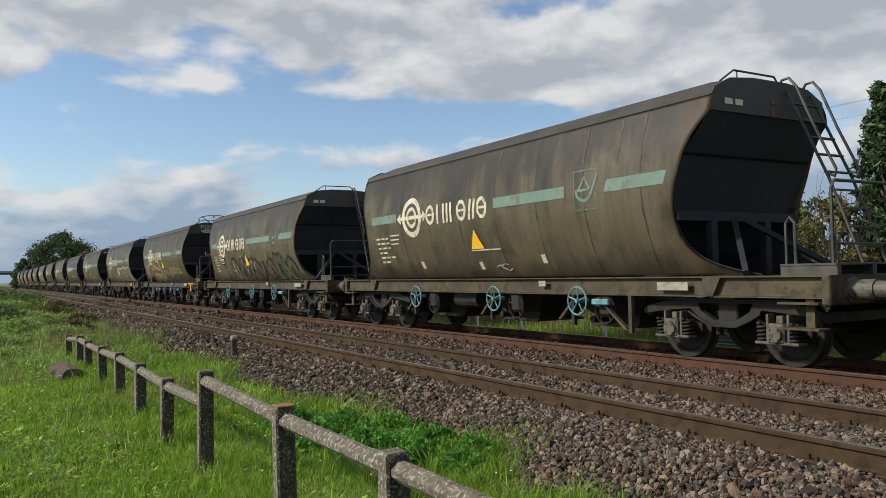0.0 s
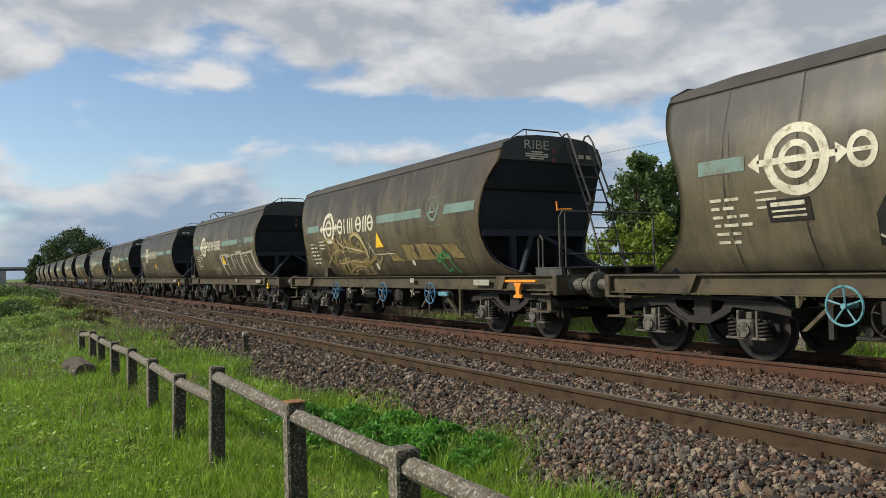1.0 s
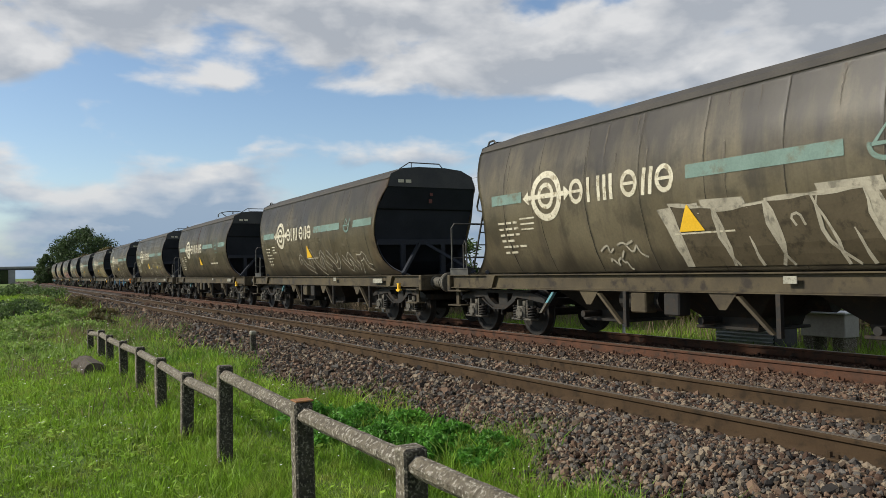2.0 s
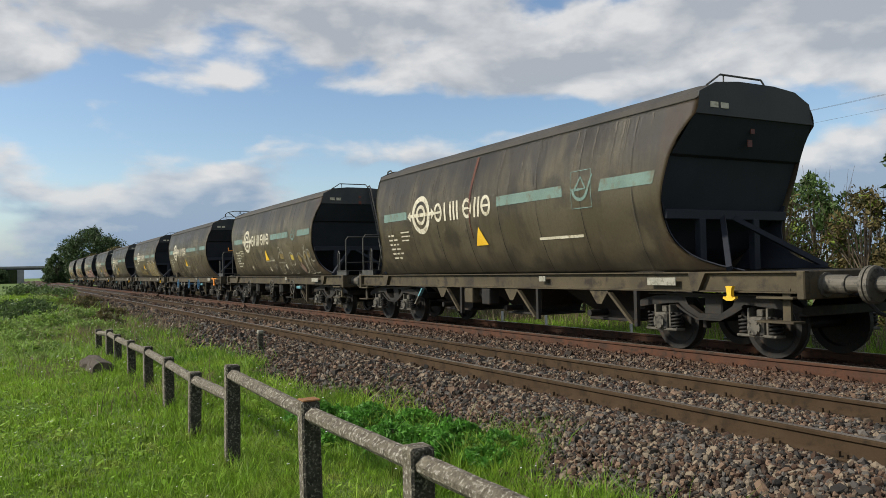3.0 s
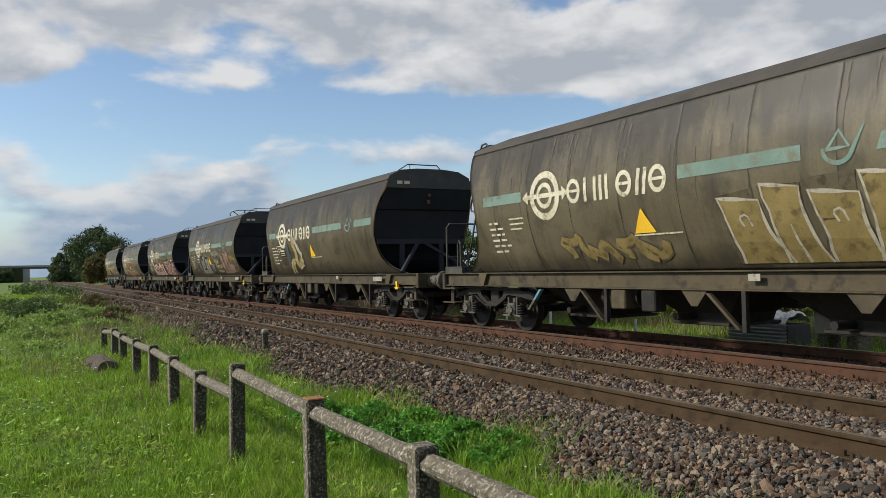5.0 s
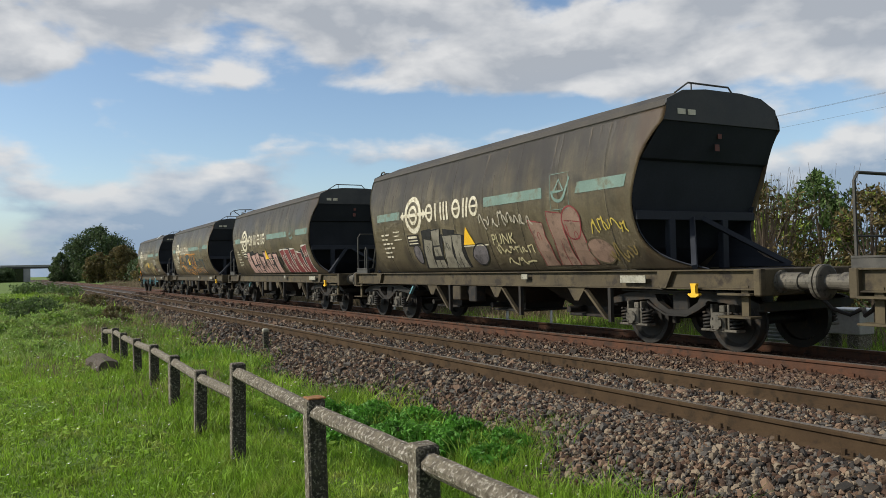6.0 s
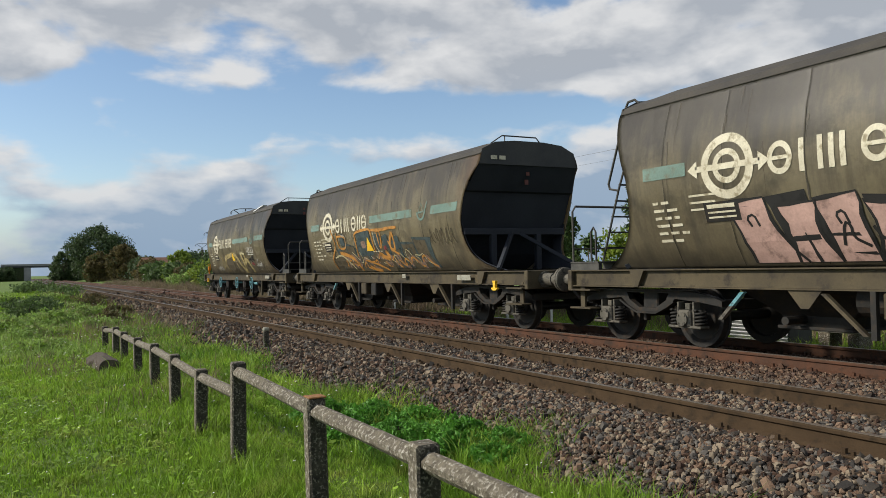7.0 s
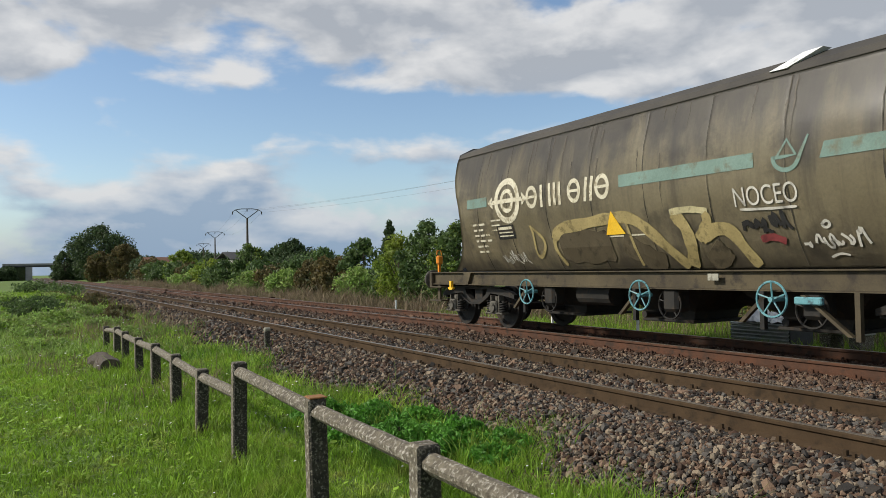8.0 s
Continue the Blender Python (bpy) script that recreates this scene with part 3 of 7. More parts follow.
def side_web_mesh(s, side):
    """The curved gusset inside the flare of the side sheet."""
    bm = bmesh.new()
    rows = []
    for z in np.linspace(1.24, 2.3, 14):
        a, b = 4.2 + 0.4 * (z - 1.24) / 1.06, end_at(z, s) - 0.02
        rows.append([bm.verts.new((side * (half_width(z) - 0.045), s * y, z)) for y in (a, b)])
    for p, q in zip(rows, rows[1:]):
        bm.faces.new((p[0], p[1], q[1], q[0]))
    bmesh.ops.recalc_face_normals(bm, faces=bm.faces[:])
    bmesh.ops.solidify(bm, geom=bm.faces[:], thickness=0.02)
    return bm


def wheelset_mesh(x_side):
    bm = bmesh.new()
    prof = [(-0.03, 0.02), (-0.035, 0.10), (-0.02, 0.12), (-0.012, 0.34), (-0.045, 0.37), (-0.065, 0.385), (-0.065, 0.455), (0.05, 0.462), (0.055, 0.488), (0.072, 0.49), (0.075, 0.38), (0.02, 0.36), (0.02, 0.10)]
    lathe(bm, [(a, r) for a, r in prof], n=28)
    bmesh.ops.transform(bm, matrix=Matrix.Diagonal((-x_side, 1, 1, 1)), verts=bm.verts[:])
    bmesh.ops.recalc_face_normals(bm, faces=bm.faces[:])
    return bm


def bogie_frame_mesh(side):
    """Cast side frame: straight top, raised ends over the boxes, a fish belly with an opening between."""
    bm = bmesh.new()
    top = [(-1.55, 0.74), (-1.40, 0.80), (-1.1, 0.86), (-0.55, 0.90), (0.55, 0.90), (1.1, 0.86), (1.40, 0.80), (1.55, 0.74)]
    outer = top + [(1.55, 0.66), (1.12, 0.72), (0.62, 0.76), (0.46, 0.64), (0.24, 0.535), (0.10, 0.515), (-0.10, 0.515), (-0.24, 0.535), (-0.46, 0.64), (-0.62, 0.76), (-1.12, 0.72), (-1.55, 0.66)]
    hole = [(-0.48, 0.845), (0.48, 0.845), (0.42, 0.73), (0.19, 0.605), (-0.19, 0.605), (-0.42, 0.73)]
    lo, hi = side * 1.00 - 0.05, side * 1.00 + 0.05
    fs = []
    for x in (lo, hi):
        a = [bm.verts.new((x, u, v)) for u, v in outer]
        b = [bm.verts.new((x, u, v)) for u, v in hole]
        ea = [bm.edges.new((a[i], a[(i + 1) % len(a)])) for i in range(len(a))]
        eb = [bm.edges.new((b[i], b[(i + 1) % len(b)])) for i in range(len(b))]
        bmesh.ops.triangle_fill(bm, use_beauty=True, edges=ea + eb)
        fs.append((a, b))
    for k in (0, 1):
        a, b = fs[0][k], fs[1][k]
        for i in range(len(a)):
            bm.faces.new((a[i], a[(i + 1) % len(a)], b[(i + 1) % len(a)], b[i]))
    bmesh.ops.recalc_face_normals(bm, faces=bm.faces[:])
    box(bm, side * 1.03 - 0.10, side * 1.03 + 0.10, -1.2, 1.2, 0.885, 0.91, 0.004)     # top flange
    tube(bm, [(side * 1.08, -0.62, 0.72), (side * 1.08, -0.46, 0.63), (side * 1.08, -0.22, 0.525), (side * 1.08, 0.22, 0.525), (side * 1.08, 0.46, 0.63), (side * 1.08, 0.62, 0.72)], 0.022, 4)
    return bm


def spring_mesh():
    bm = bmesh.new()
    pts = [(0.085 * math.cos(a), 0.085 * math.sin(a), 0.24 * a / (2 * math.pi * 4.5)) for a in np.linspace(0, 2 * math.pi * 4.5, 32)]
    tube(bm, pts, 0.020, 5)
    cyl(bm, (0, 0, 0.0), (0, 0, 0.24), 0.045, 8)
    return bm


def axlebox_mesh(side):
    bm = bmesh.new()
    x = side * 1.06
    box(bm, x - 0.12, x + 0.12, -0.13, 0.13, 0.33, 0.60, 0.03)
    box(bm, x - 0.10, x + 0.10, -0.33, 0.33, 0.32, 0.36, 0.01)                        # spring seats
    cyl(bm, (x + side * 0.10, 0, 0.46), (x + side * 0.15, 0, 0.46), 0.105, 14)
    for a in (-0.155, 0.155):                                                          # horn guides
        box(bm, x - 0.06, x + 0.08, a - 0.02, a + 0.02, 0.34, 0.72, 0.006)
    for a in (-0.06, 0.06):
        for b in (0.40, 0.52):
            cyl(bm, (x + side * 0.15, a, b), (x + side * 0.165, a, b), 0.016, 6)
    box(bm, x - 0.02, x + 0.06, -0.05, 0.05, 0.60, 0.70, 0.01)
    return bm


def bogie_beam_mesh():
    bm = bmesh.new()
    box(bm, -0.98, 0.98, -0.17, 0.17, 0.55, 0.86, 0.02)
    for s in (-1, 1):
        box(bm, -0.98, 0.98, s * 1.5 - 0.05, s * 1.5 + 0.05, 0.62, 0.76, 0.01)
        cyl(bm, (-0.75, s * 0.9, 0.46), (0.75, s * 0.9, 0.46), 0.085, 12)              # axle
        for x in (-0.72, 0.72):                                                        # brake blocks
            box(bm, x - 0.05, x + 0.05, s * 0.36 - 0.04, s * 0.36 + 0.04, 0.36, 0.64, 0.01)
    cyl(bm, (0, 0, 0.86), (0, 0, 0.98), 0.22, 16)
    return bm


def handwheel_mesh(colour=""):
    """Five-spoked wheel that faces out from the wagon's side."""
    bm = bmesh.new()
    r = 0.235
    tube(bm, [(0, r * math.cos(a), r * math.sin(a)) for a in np.linspace(0, 2 * math.pi, 28, endpoint=False)], 0.016, 6, closed=True)
    for k in range(5):
        a = 2 * math.pi * k / 5 + 0.3
        tube(bm, [(0.015, 0.03 * math.cos(a), 0.03 * math.sin(a)), (0, r * math.cos(a), r * math.sin(a))], 0.013, 5)
    cyl(bm, (-0.03, 0, 0), (0.25, 0, 0), 0.035, 10)
    return bm


def hopper_mesh():
    """Discharge hopper under the frame: a funnel with its slide."""
    bm = bmesh.new()
    rings = []
    for z, a, b in ((1.22, 1.05, 1.30), (0.86, 0.80, 0.95), (0.55, 0.52, 0.55), (0.40, 0.50, 0.50)):
        rings.append([bm.verts.new((x * a, y * b, z)) for x, y in ((-1, -1), (1, -1), (1, 1), (-1, 1))])
    for p, q in zip(rings, rings[1:]):
        for j in range(4):
            bm.faces.new((p[j], p[(j + 1) % 4], q[(j + 1) % 4], q[j]))
    bm.faces.new(rings[-1])
    bmesh.ops.recalc_face_normals(bm, faces=bm.faces[:])
    box(bm, -0.60, 0.60, -0.58, 0.58, 0.36, 0.41, 0.01)
    cyl(bm, (-0.92, 0.2, 0.50), (0.92, 0.2, 0.50), 0.06, 10)
    return bm


def solebar_mesh(side):
    bm = bmesh.new()
    x = side * 1.255
    out = [(0, 0.94), (0.075, 0.94), (0.075, 0.955), (0.014, 0.965), (0.014, 1.205), (0.085, 1.212), (0.085, 1.232), (0, 1.232)]
    slab(bm, [(x - side * 0.06 + side * a, z) for a, z in out], "y", -7.25, 7.25)
    for y in (-5.45, 5.45):                                                             # wedge gussets over the bogies
        slab(bm, [(y - 0.16, 1.212), (y + 0.16, 1.212), (y + 0.10, 0.95), (y - 0.02, 0.95)], "x", min(x - side * 0.05, x + side * 0.03), max(x - side * 0.05, x + side * 0.03))
    return bm


def buffer_mesh(s):
    bm = bmesh.new()
    prof = [(0, 0.16), (0.03, 0.16), (0.035, 0.125), (0.33, 0.125), (0.335, 0.105), (0.56, 0.105), (0.57, 0.21), (0.585, 0.235), (0.63, 0.235), (0.638, 0.18)]
    lathe(bm, prof, n=20)
    bmesh.ops.transform(bm, matrix=pose(0, s * 7.25, 1.05, 0, 0, 90 * s), verts=bm.verts[:])
    return bm


def footstep_mesh(s):
    bm = bmesh.new()
    for z in (0.56, 0.88):
        box(bm, -1.36, -1.12, *sorted((s * 6.55, s * 7.12)), z - 0.015, z + 0.015, 0.004)
    box(bm, -1.22, -1.18, *sorted((s * 6.86, s * 6.98)), 0.56, 1.0)
    return bm


def ladder_mesh(s):
    """Raking ladder from the roof to the platform, with bowed handrails over the top."""
    bm = bmesh.new()
    for x in (-0.35 * s, -0.93 * s):
        bow = ((5.45, 4.06), (5.52, 4.17), (5.64, 4.18), (5.76, 4.03), (6.02, 3.40), (6.34, 2.72), (6.32, 2.62), (6.20, 2.68))
        if s > 0:
            bow = ((5.66, 4.02), (5.76, 4.10), (5.92, 4.09), (6.00, 3.97), (6.21, 3.40), (6.48, 2.74), (6.45, 2.65), (6.22, 2.60))
        tube(bm, [(x, s * a, b) for a, b in bow], 0.022, 6)
        tube(bm, [(x, s * 5.60, 3.98), (x, s * 6.22, 2.62), (x, s * 6.68, 1.38)], 0.022, 6)
    for k in range(9):
        z = 1.62 + 0.27 * k
        y = float(np.interp(z, (1.38, 2.62, 3.98), (6.68, 6.22, 5.60)))
        box(bm, *sorted((-0.35 * s, -0.93 * s)), *sorted((s * (y - 0.03), s * (y + 0.04))), z - 0.012, z + 0.012)
    return bm


def platform_mesh(s):
    bm = bmesh.new()
    lo, hi = sorted((s * 6.5, s * 7.28))
    box(bm, -1.2, 1.2, lo, hi, 1.35, 1.38, 0.005)
    for x in (-1.15, -0.4, 0.4, 1.15):
        box(bm, x - 0.04, x + 0.04, lo, hi, 1.23, 1.36)
    return bm


def railing_mesh(s):
    bm = bmesh.new()
    y = s * 7.22
    tube(bm, [(-1.17, y, 1.38), (-1.17, y, 2.30), (-1.10, y, 2.40), (1.10, y, 2.40), (1.17, y, 2.30), (1.17, y, 1.38)], 0.022, 6)
    tube(bm, [(-1.17, y, 1.62), (1.17, y, 1.62)], 0.016, 5)
    tube(bm, [(-1.17, s * 6.58, 1.25), (-1.17, s * 6.58, 1.90), (-1.17, s * 6.64, 1.98), (-1.17, s * 6.71, 1.90), (-1.17, s * 6.71, 1.38)], 0.020, 6)
    return bm


def top_rail_mesh(s):
    bm = bmesh.new()
    y = s * 5.42
    tube(bm, [(-0.92, y, 4.05), (-0.62, y, 4.24), (0.30, y, 4.24), (0.42, y, 4.11)], 0.016, 6)
    tube(bm, [(-0.55, y, 4.24), (-0.55, y, 4.10)], 0.012, 5)
    return bm


# ---- painted shapes that follow the curve of the tank ----
def ribbon(bm, pts, width, lift=0.010, closed=False, cap=False):
    """A band of paint along points (y, z) on the near side; the last point of a closed band joins the first."""
    fine = []
    n = len(pts)
    for i in range(n if closed else n - 1):
        a, b = pts[i], pts[(i + 1) % n]
        k = max(1, int(math.hypot(b[0] - a[0], b[1] - a[1]) / 0.16))
        for j in range(k):
            fine.append((a[0] + (b[0] - a[0]) * j / k, a[1] + (b[1] - a[1]) * j / k))
    if not closed:
        fine.append(pts[-1])
    rows = []
    m = len(fine)
    for i, (y, z) in enumerate(fine):
        a = fine[i - 1] if (i or closed) else fine[i]
        b = fine[(i + 1) % m] if (i < m - 1 or closed) else fine[i]
        d = Vector((b[0] - a[0], b[1] - a[1]))
        d = d.normalized() if d.length > 1e-6 else Vector((1, 0))
        w = (width[min(i * len(width) // m, len(width) - 1)] if isinstance(width, (list, tuple)) else width) / 2
        row = []
        for s in (-1, 0, 1):
            yy, zz = y - d.y * w * s, max(1.25, z + d.x * w * s)
            row.append(bm.verts.new((-half_width(zz) - lift, yy, zz)))
        rows.append(row)
    for i in range(m if closed else m - 1):
        a, b = rows[i], rows[(i + 1) % m]
        for j in (0, 1):
            try:
                bm.faces.new((a[j], b[j], b[j + 1], a[j + 1]))
            except ValueError:
                pass
    return bm


def patch(bm, y0, y1, z0, z1, lift=0.010, lean=0.0):
    n, m = max(1, int((z1 - z0) / 0.12)), max(1, int(abs(y1 - y0) / 0.3))
    rows = [[bm.verts.new((-half_width(z) - lift, y0 + (y1 - y0) * j / m + lean * (z - z0), z)) for j in range(m + 1)] for z in np.linspace(z0, z1, n + 1)]
    for a, b in zip(rows, rows[1:]):
        for j in range(m):
            bm.faces.new((a[j], a[j + 1], b[j + 1], b[j]))
    return bm


def ring_pts(y, z, r, rz=None, n=28, a0=0.0, a1=2 * math.pi, closed=True):
    return [(y - r * math.cos(a), z + (rz or r) * math.sin(a)) for a in np.linspace(a0, a1, n, endpoint=not closed)]


def emblem_mesh(y, z):
    bm = bmesh.new()
    ribbon(bm, ring_pts(y, z, 0.395), 0.125, closed=True)
    ribbon(bm, ring_pts(y, z, 0.20), 0.085, closed=True)
    ribbon(bm, [(y + 0.56, z), (y - 0.56, z)], 0.085, 0.012)
    for s in (-1, 1):
        ribbon(bm, [(y + s * 0.53, z), (y + s * 0.62, z), (y + s * 0.70, z)], [0.26, 0.13, 0.01], 0.012)
    return bm


def ring_letter_mesh(y, z):
    bm = ribbon(bmesh.new(), ring_pts(y, z, 0.150, 0.180), 0.075, closed=True)
    return ribbon(bm, [(y + 0.14, z), (y - 0.14, z)], 0.050, 0.0115)


def bar_letter_mesh(y, z, count, lean):
    bm = bmesh.new()
    w = 0.15
    for i in range(count):
        a = y + w * (count - 1) / 2 - i * w
        ribbon(bm, [(a + lean, z - 0.215), (a - lean, z + 0.205)], 0.075, 0.0115)
    return bm


def wordmark(y, z, tank):
    """The maker's wordmark as plain rings and bars of its size."""
    for k in (0.20, 1.50, 2.26):
        put("ring_shape", mesh_of(ring_letter_mesh, y - k, z), CREAM, tank)
    for k, c, l in ((0.52, 1, 0), (0.93, 3, 0), (1.90, 2, 0.03)):
        put("bar_shape", mesh_of(bar_letter_mesh, y - k, z, c, l), CREAM, tank)


def stripe_mesh(y0, y1, z0=2.60, z1=2.80):
    return patch(bmesh.new(), y0, y1, z0, z1, 0.009, -0.35 if y1 < -3 else 0)


def mark_mesh(y, z):
    """Teal sign: a triangle over a bowl with a rising stroke, in a thin frame."""
    bm = bmesh.new()
    ribbon(bm, [(y + 0.16, z - 0.02), (y - 0.0, z + 0.20), (y - 0.13, z - 0.01), (y + 0.20, z - 0.02)], 0.045)
    ribbon(bm, ring_pts(y + 0.02, z - 0.02, 0.19, 0.17, 14, 0.95 * math.pi, 1.85 * math.pi, False), 0.06)
    ribbon(bm, [(y - 0.15, z - 0.10), (y - 0.22, z + 0.04), (y - 0.31, z + 0.22)], [0.06, 0.05, 0.03])
    return bm


def mark_frame_mesh(y, z):
    bm = bmesh.new()
    ribbon(bm, [(y + 0.27, z - 0.34), (y + 0.27, z + 0.31), (y - 0.27, z + 0.31), (y - 0.27, z - 0.34)], 0.014, closed=True)
    return bm


def triangle_mesh(y, z, s=0.24):
    bm = bmesh.new()
    rows = []
    for q in np.linspace(0, 1, 6):
        zz = z + s * 1.6 * q
        rows.append([bm.verts.new((-half_width(zz) - 0.027, y + a * s * (1 - q * 0.97), zz)) for a in (-1, 1)])
    for a, b in zip(rows, rows[1:]):
        bm.faces.new((a[0], a[1], b[1], b[0]))
    return bm


def notice_mesh(y0, y1, z, h=0.035):
    return patch(bmesh.new(), y0, y1, z, z + h, 0.013)


def sign_line_mesh(y0, y1, z, h):
    return patch(bmesh.new(), y0, y1, z, z + h, 0.0165)


def seam_stain_mesh(seed):
    """Dirt that has run along the plate seams, wider and narrower."""
    rng = random.Random(seed)
    bm = bmesh.new()
    for y in SEAMS:
        pts, ws = [], []
        for z in np.linspace(3.76, 1.27, 24):
            pts.append((y - 0.016 + rng.uniform(-0.006, 0.006), z))
            ws.append(rng.choice((0.010, 0.013, 0.017, 0.024)) * (0.7 + 0.5 * (z < 2.4)))
        ribbon(bm, pts, ws, 0.0085)
    return bm


def drip_mesh(seed, count, lo, hi):
    """Dark runs that start under the roof edge or a stripe and thin out downwards."""
    rng = random.Random(seed)
    bm = bmesh.new()
    for _ in range(count):
        y, z = rng.uniform(-4.8, 4.8), (hi if rng.random() < 0.6 else rng.uniform(lo, hi))
        n = rng.uniform(0.2, 1.1)
        w = rng.uniform(0.012, 0.05)
        pts = [(y + rng.uniform(-0.012, 0.012), z - n * q) for q in np.linspace(0, 1, 12)]
        ribbon(bm, pts, [w * (1 - 0.9 * q) * rng.uniform(0.5, 1.2) for q in np.linspace(0, 1, 12)], 0.008)
    return bm


def data_mesh(y, z, seed):
    """Small stencilled lines, as bars."""
    rng = random.Random(seed)
    bm = bmesh.new()
    for i in range(6):
        u = y
        for _ in range(rng.randint(2, 3)):
            w = rng.uniform(0.10, 0.26)
            patch(bm, u, u - w, z - i * 0.115, z - i * 0.115 + 0.042)
            u -= w + 0.06
    for i in range(3):
        w = rng.uniform(0.3, 0.5)
        patch(bm, y - 0.75, y - 0.75 - w, z + 0.06 - i * 0.10, z + 0.09 - i * 0.10)
    return bm


def shared(fn, *a):
    bm = fn(*a)
    me = bpy.data.meshes.new("shared_part")
    bm.to_mesh(me)
    bm.free()
    return me


MESH = {}


def mesh_of(fn, *a):
    key = (fn, *a)
    if key not in MESH:
        MESH[key] = shared(fn, *a)
    return MESH[key]


def strut_mesh(y0, z0, y1, z1):
    bm = bmesh.new()
    d = Vector((0, y1 - y0, z1 - z0)).normalized() * 0.02
    slab(bm, [(y0 - 0.035, z0), (y0 + 0.035, z0), (y1 + 0.035, z1), (y1 - 0.035, z1)], "x", -1.29, -1.22)
    return bm


def gusset_mesh(y):
    bm = bmesh.new()
    slab(bm, [(y - 0.26, 0.945), (y + 0.26, 0.945), (y + 0.06, 0.70), (y - 0.06, 0.70)], "x", -1.24, -1.22)
    return bm


def block_mesh(x0, x1, y0, y1, z0, z1, b=0.015):
    return box(bmesh.new(), x0, x1, y0, y1, z0, z1, b)


def drum_mesh(x, y0, y1, z, r):
    return cyl(bmesh.new(), (x, y0, z), (x, y1, z), r, 14)


def cross_mesh():
    bm = bmesh.new()
    for a in (0.5, 0.5 + math.pi / 2):
        c, s = 0.11 * math.cos(a), 0.11 * math.sin(a)
        tube(bm, [(0, -c, -s), (0.012, 0, 0), (0, c, s)], 0.018, 6)
    cyl(bm, (-0.02, 0, 0), (0.2, 0, 0), 0.022, 8)
    return bm


def lift_hook_mesh():
    bm = bmesh.new()
    slab(bm, [(-0.06, 1.03), (0.06, 1.03), (0.045, 0.99), (0.035, 0.90), (0.06, 0.87), (0.10, 0.885), (0.11, 0.86), (0.05, 0.825), (-0.05, 0.825), (-0.11, 0.86), (-0.10, 0.885), (-0.06, 0.87), (-0.035, 0.90), (-0.045, 0.99)], "x", -1.36, -1.30)
    return bm


def run_mesh(y):
    return ribbon(bmesh.new(), [(y - 0.10, 3.74), (y - 0.05, 3.2), (y + 0.02, 2.7), (y + 0.05, 2.3), (y + 0.03, 2.0)], [0.10, 0.09, 0.07, 0.05, 0.03], 0.014)


def cover_mesh():
    bm = bmesh.new()
    slab(bm, [(-2.68, 3.88), (-3.02, 4.10), (-3.30, 4.11), (-2.96, 3.87)], "x", -1.25, -1.07)
    for v in bm.verts:
        v.co.x += (v.co.z - 3.9) * 1.2
    return bm


def hose_mesh(s):
    bm = bmesh.new()
    tube(bm, [(-0.35, s * 7.24, 0.92), (-0.36, s * 7.42, 0.88), (-0.30, s * 7.60, 0.66), (-0.18, s * 7.78, 0.58), (-0.06, s * 7.88, 0.66)], 0.03, 7)
    box(bm, -0.40, -0.30, *sorted((s * 7.22, s * 7.32)), 0.88, 0.97, 0.01)
    return bm


def plate_mesh(wide, high, tone=""):
    return box(bmesh.new(), -wide / 2, wide / 2, -0.008, 0.004, -high / 2, high / 2)


def handle_mesh():
    bm = bmesh.new()
    box(bm, -1.40, -1.32, -6.75, -5.75, 1.10, 1.15, 0.01)
    slab(bm, [(-6.28, 1.10), (-6.02, 1.10), (-6.08, 1.0), (-6.10, 0.88), (-6.02, 0.84), (-6.02, 0.80), (-6.28, 0.80), (-6.28, 0.84), (-6.20, 0.88), (-6.22, 1.0)], "x", -1.38, -1.33)
    return bm


CRANK = (-0.55, -6.62, 2.48)


def spindle_mesh():
    return cyl(bmesh.new(), (CRANK[0], CRANK[1], 1.22), CRANK, 0.018, 8)


def crank_mesh():
    """Cranked handle on top of the screw brake's spindle."""
    bm = bmesh.new()
    tube(bm, [(CRANK[0] - 0.20, CRANK[1], CRANK[2] + 0.16), (CRANK[0] - 0.19, CRANK[1], CRANK[2]), (CRANK[0] + 0.17, CRANK[1], CRANK[2] + 0.02)], 0.020, 6)
    return bm


def tail_lamp_mesh():
    bm = bmesh.new()
    box(bm, -1.10, -0.95, 7.16, 7.28, 1.42, 1.64, 0.03)
    tube(bm, [(-1.10, 7.23, 1.66), (-1.08, 7.23, 1.76), (-0.98, 7.23, 1.76), (-0.96, 7.23, 1.66)], 0.012, 5)
    box(bm, -1.06, -1.0, 7.2, 7.26, 1.22, 1.44, 0.005)
    return bm


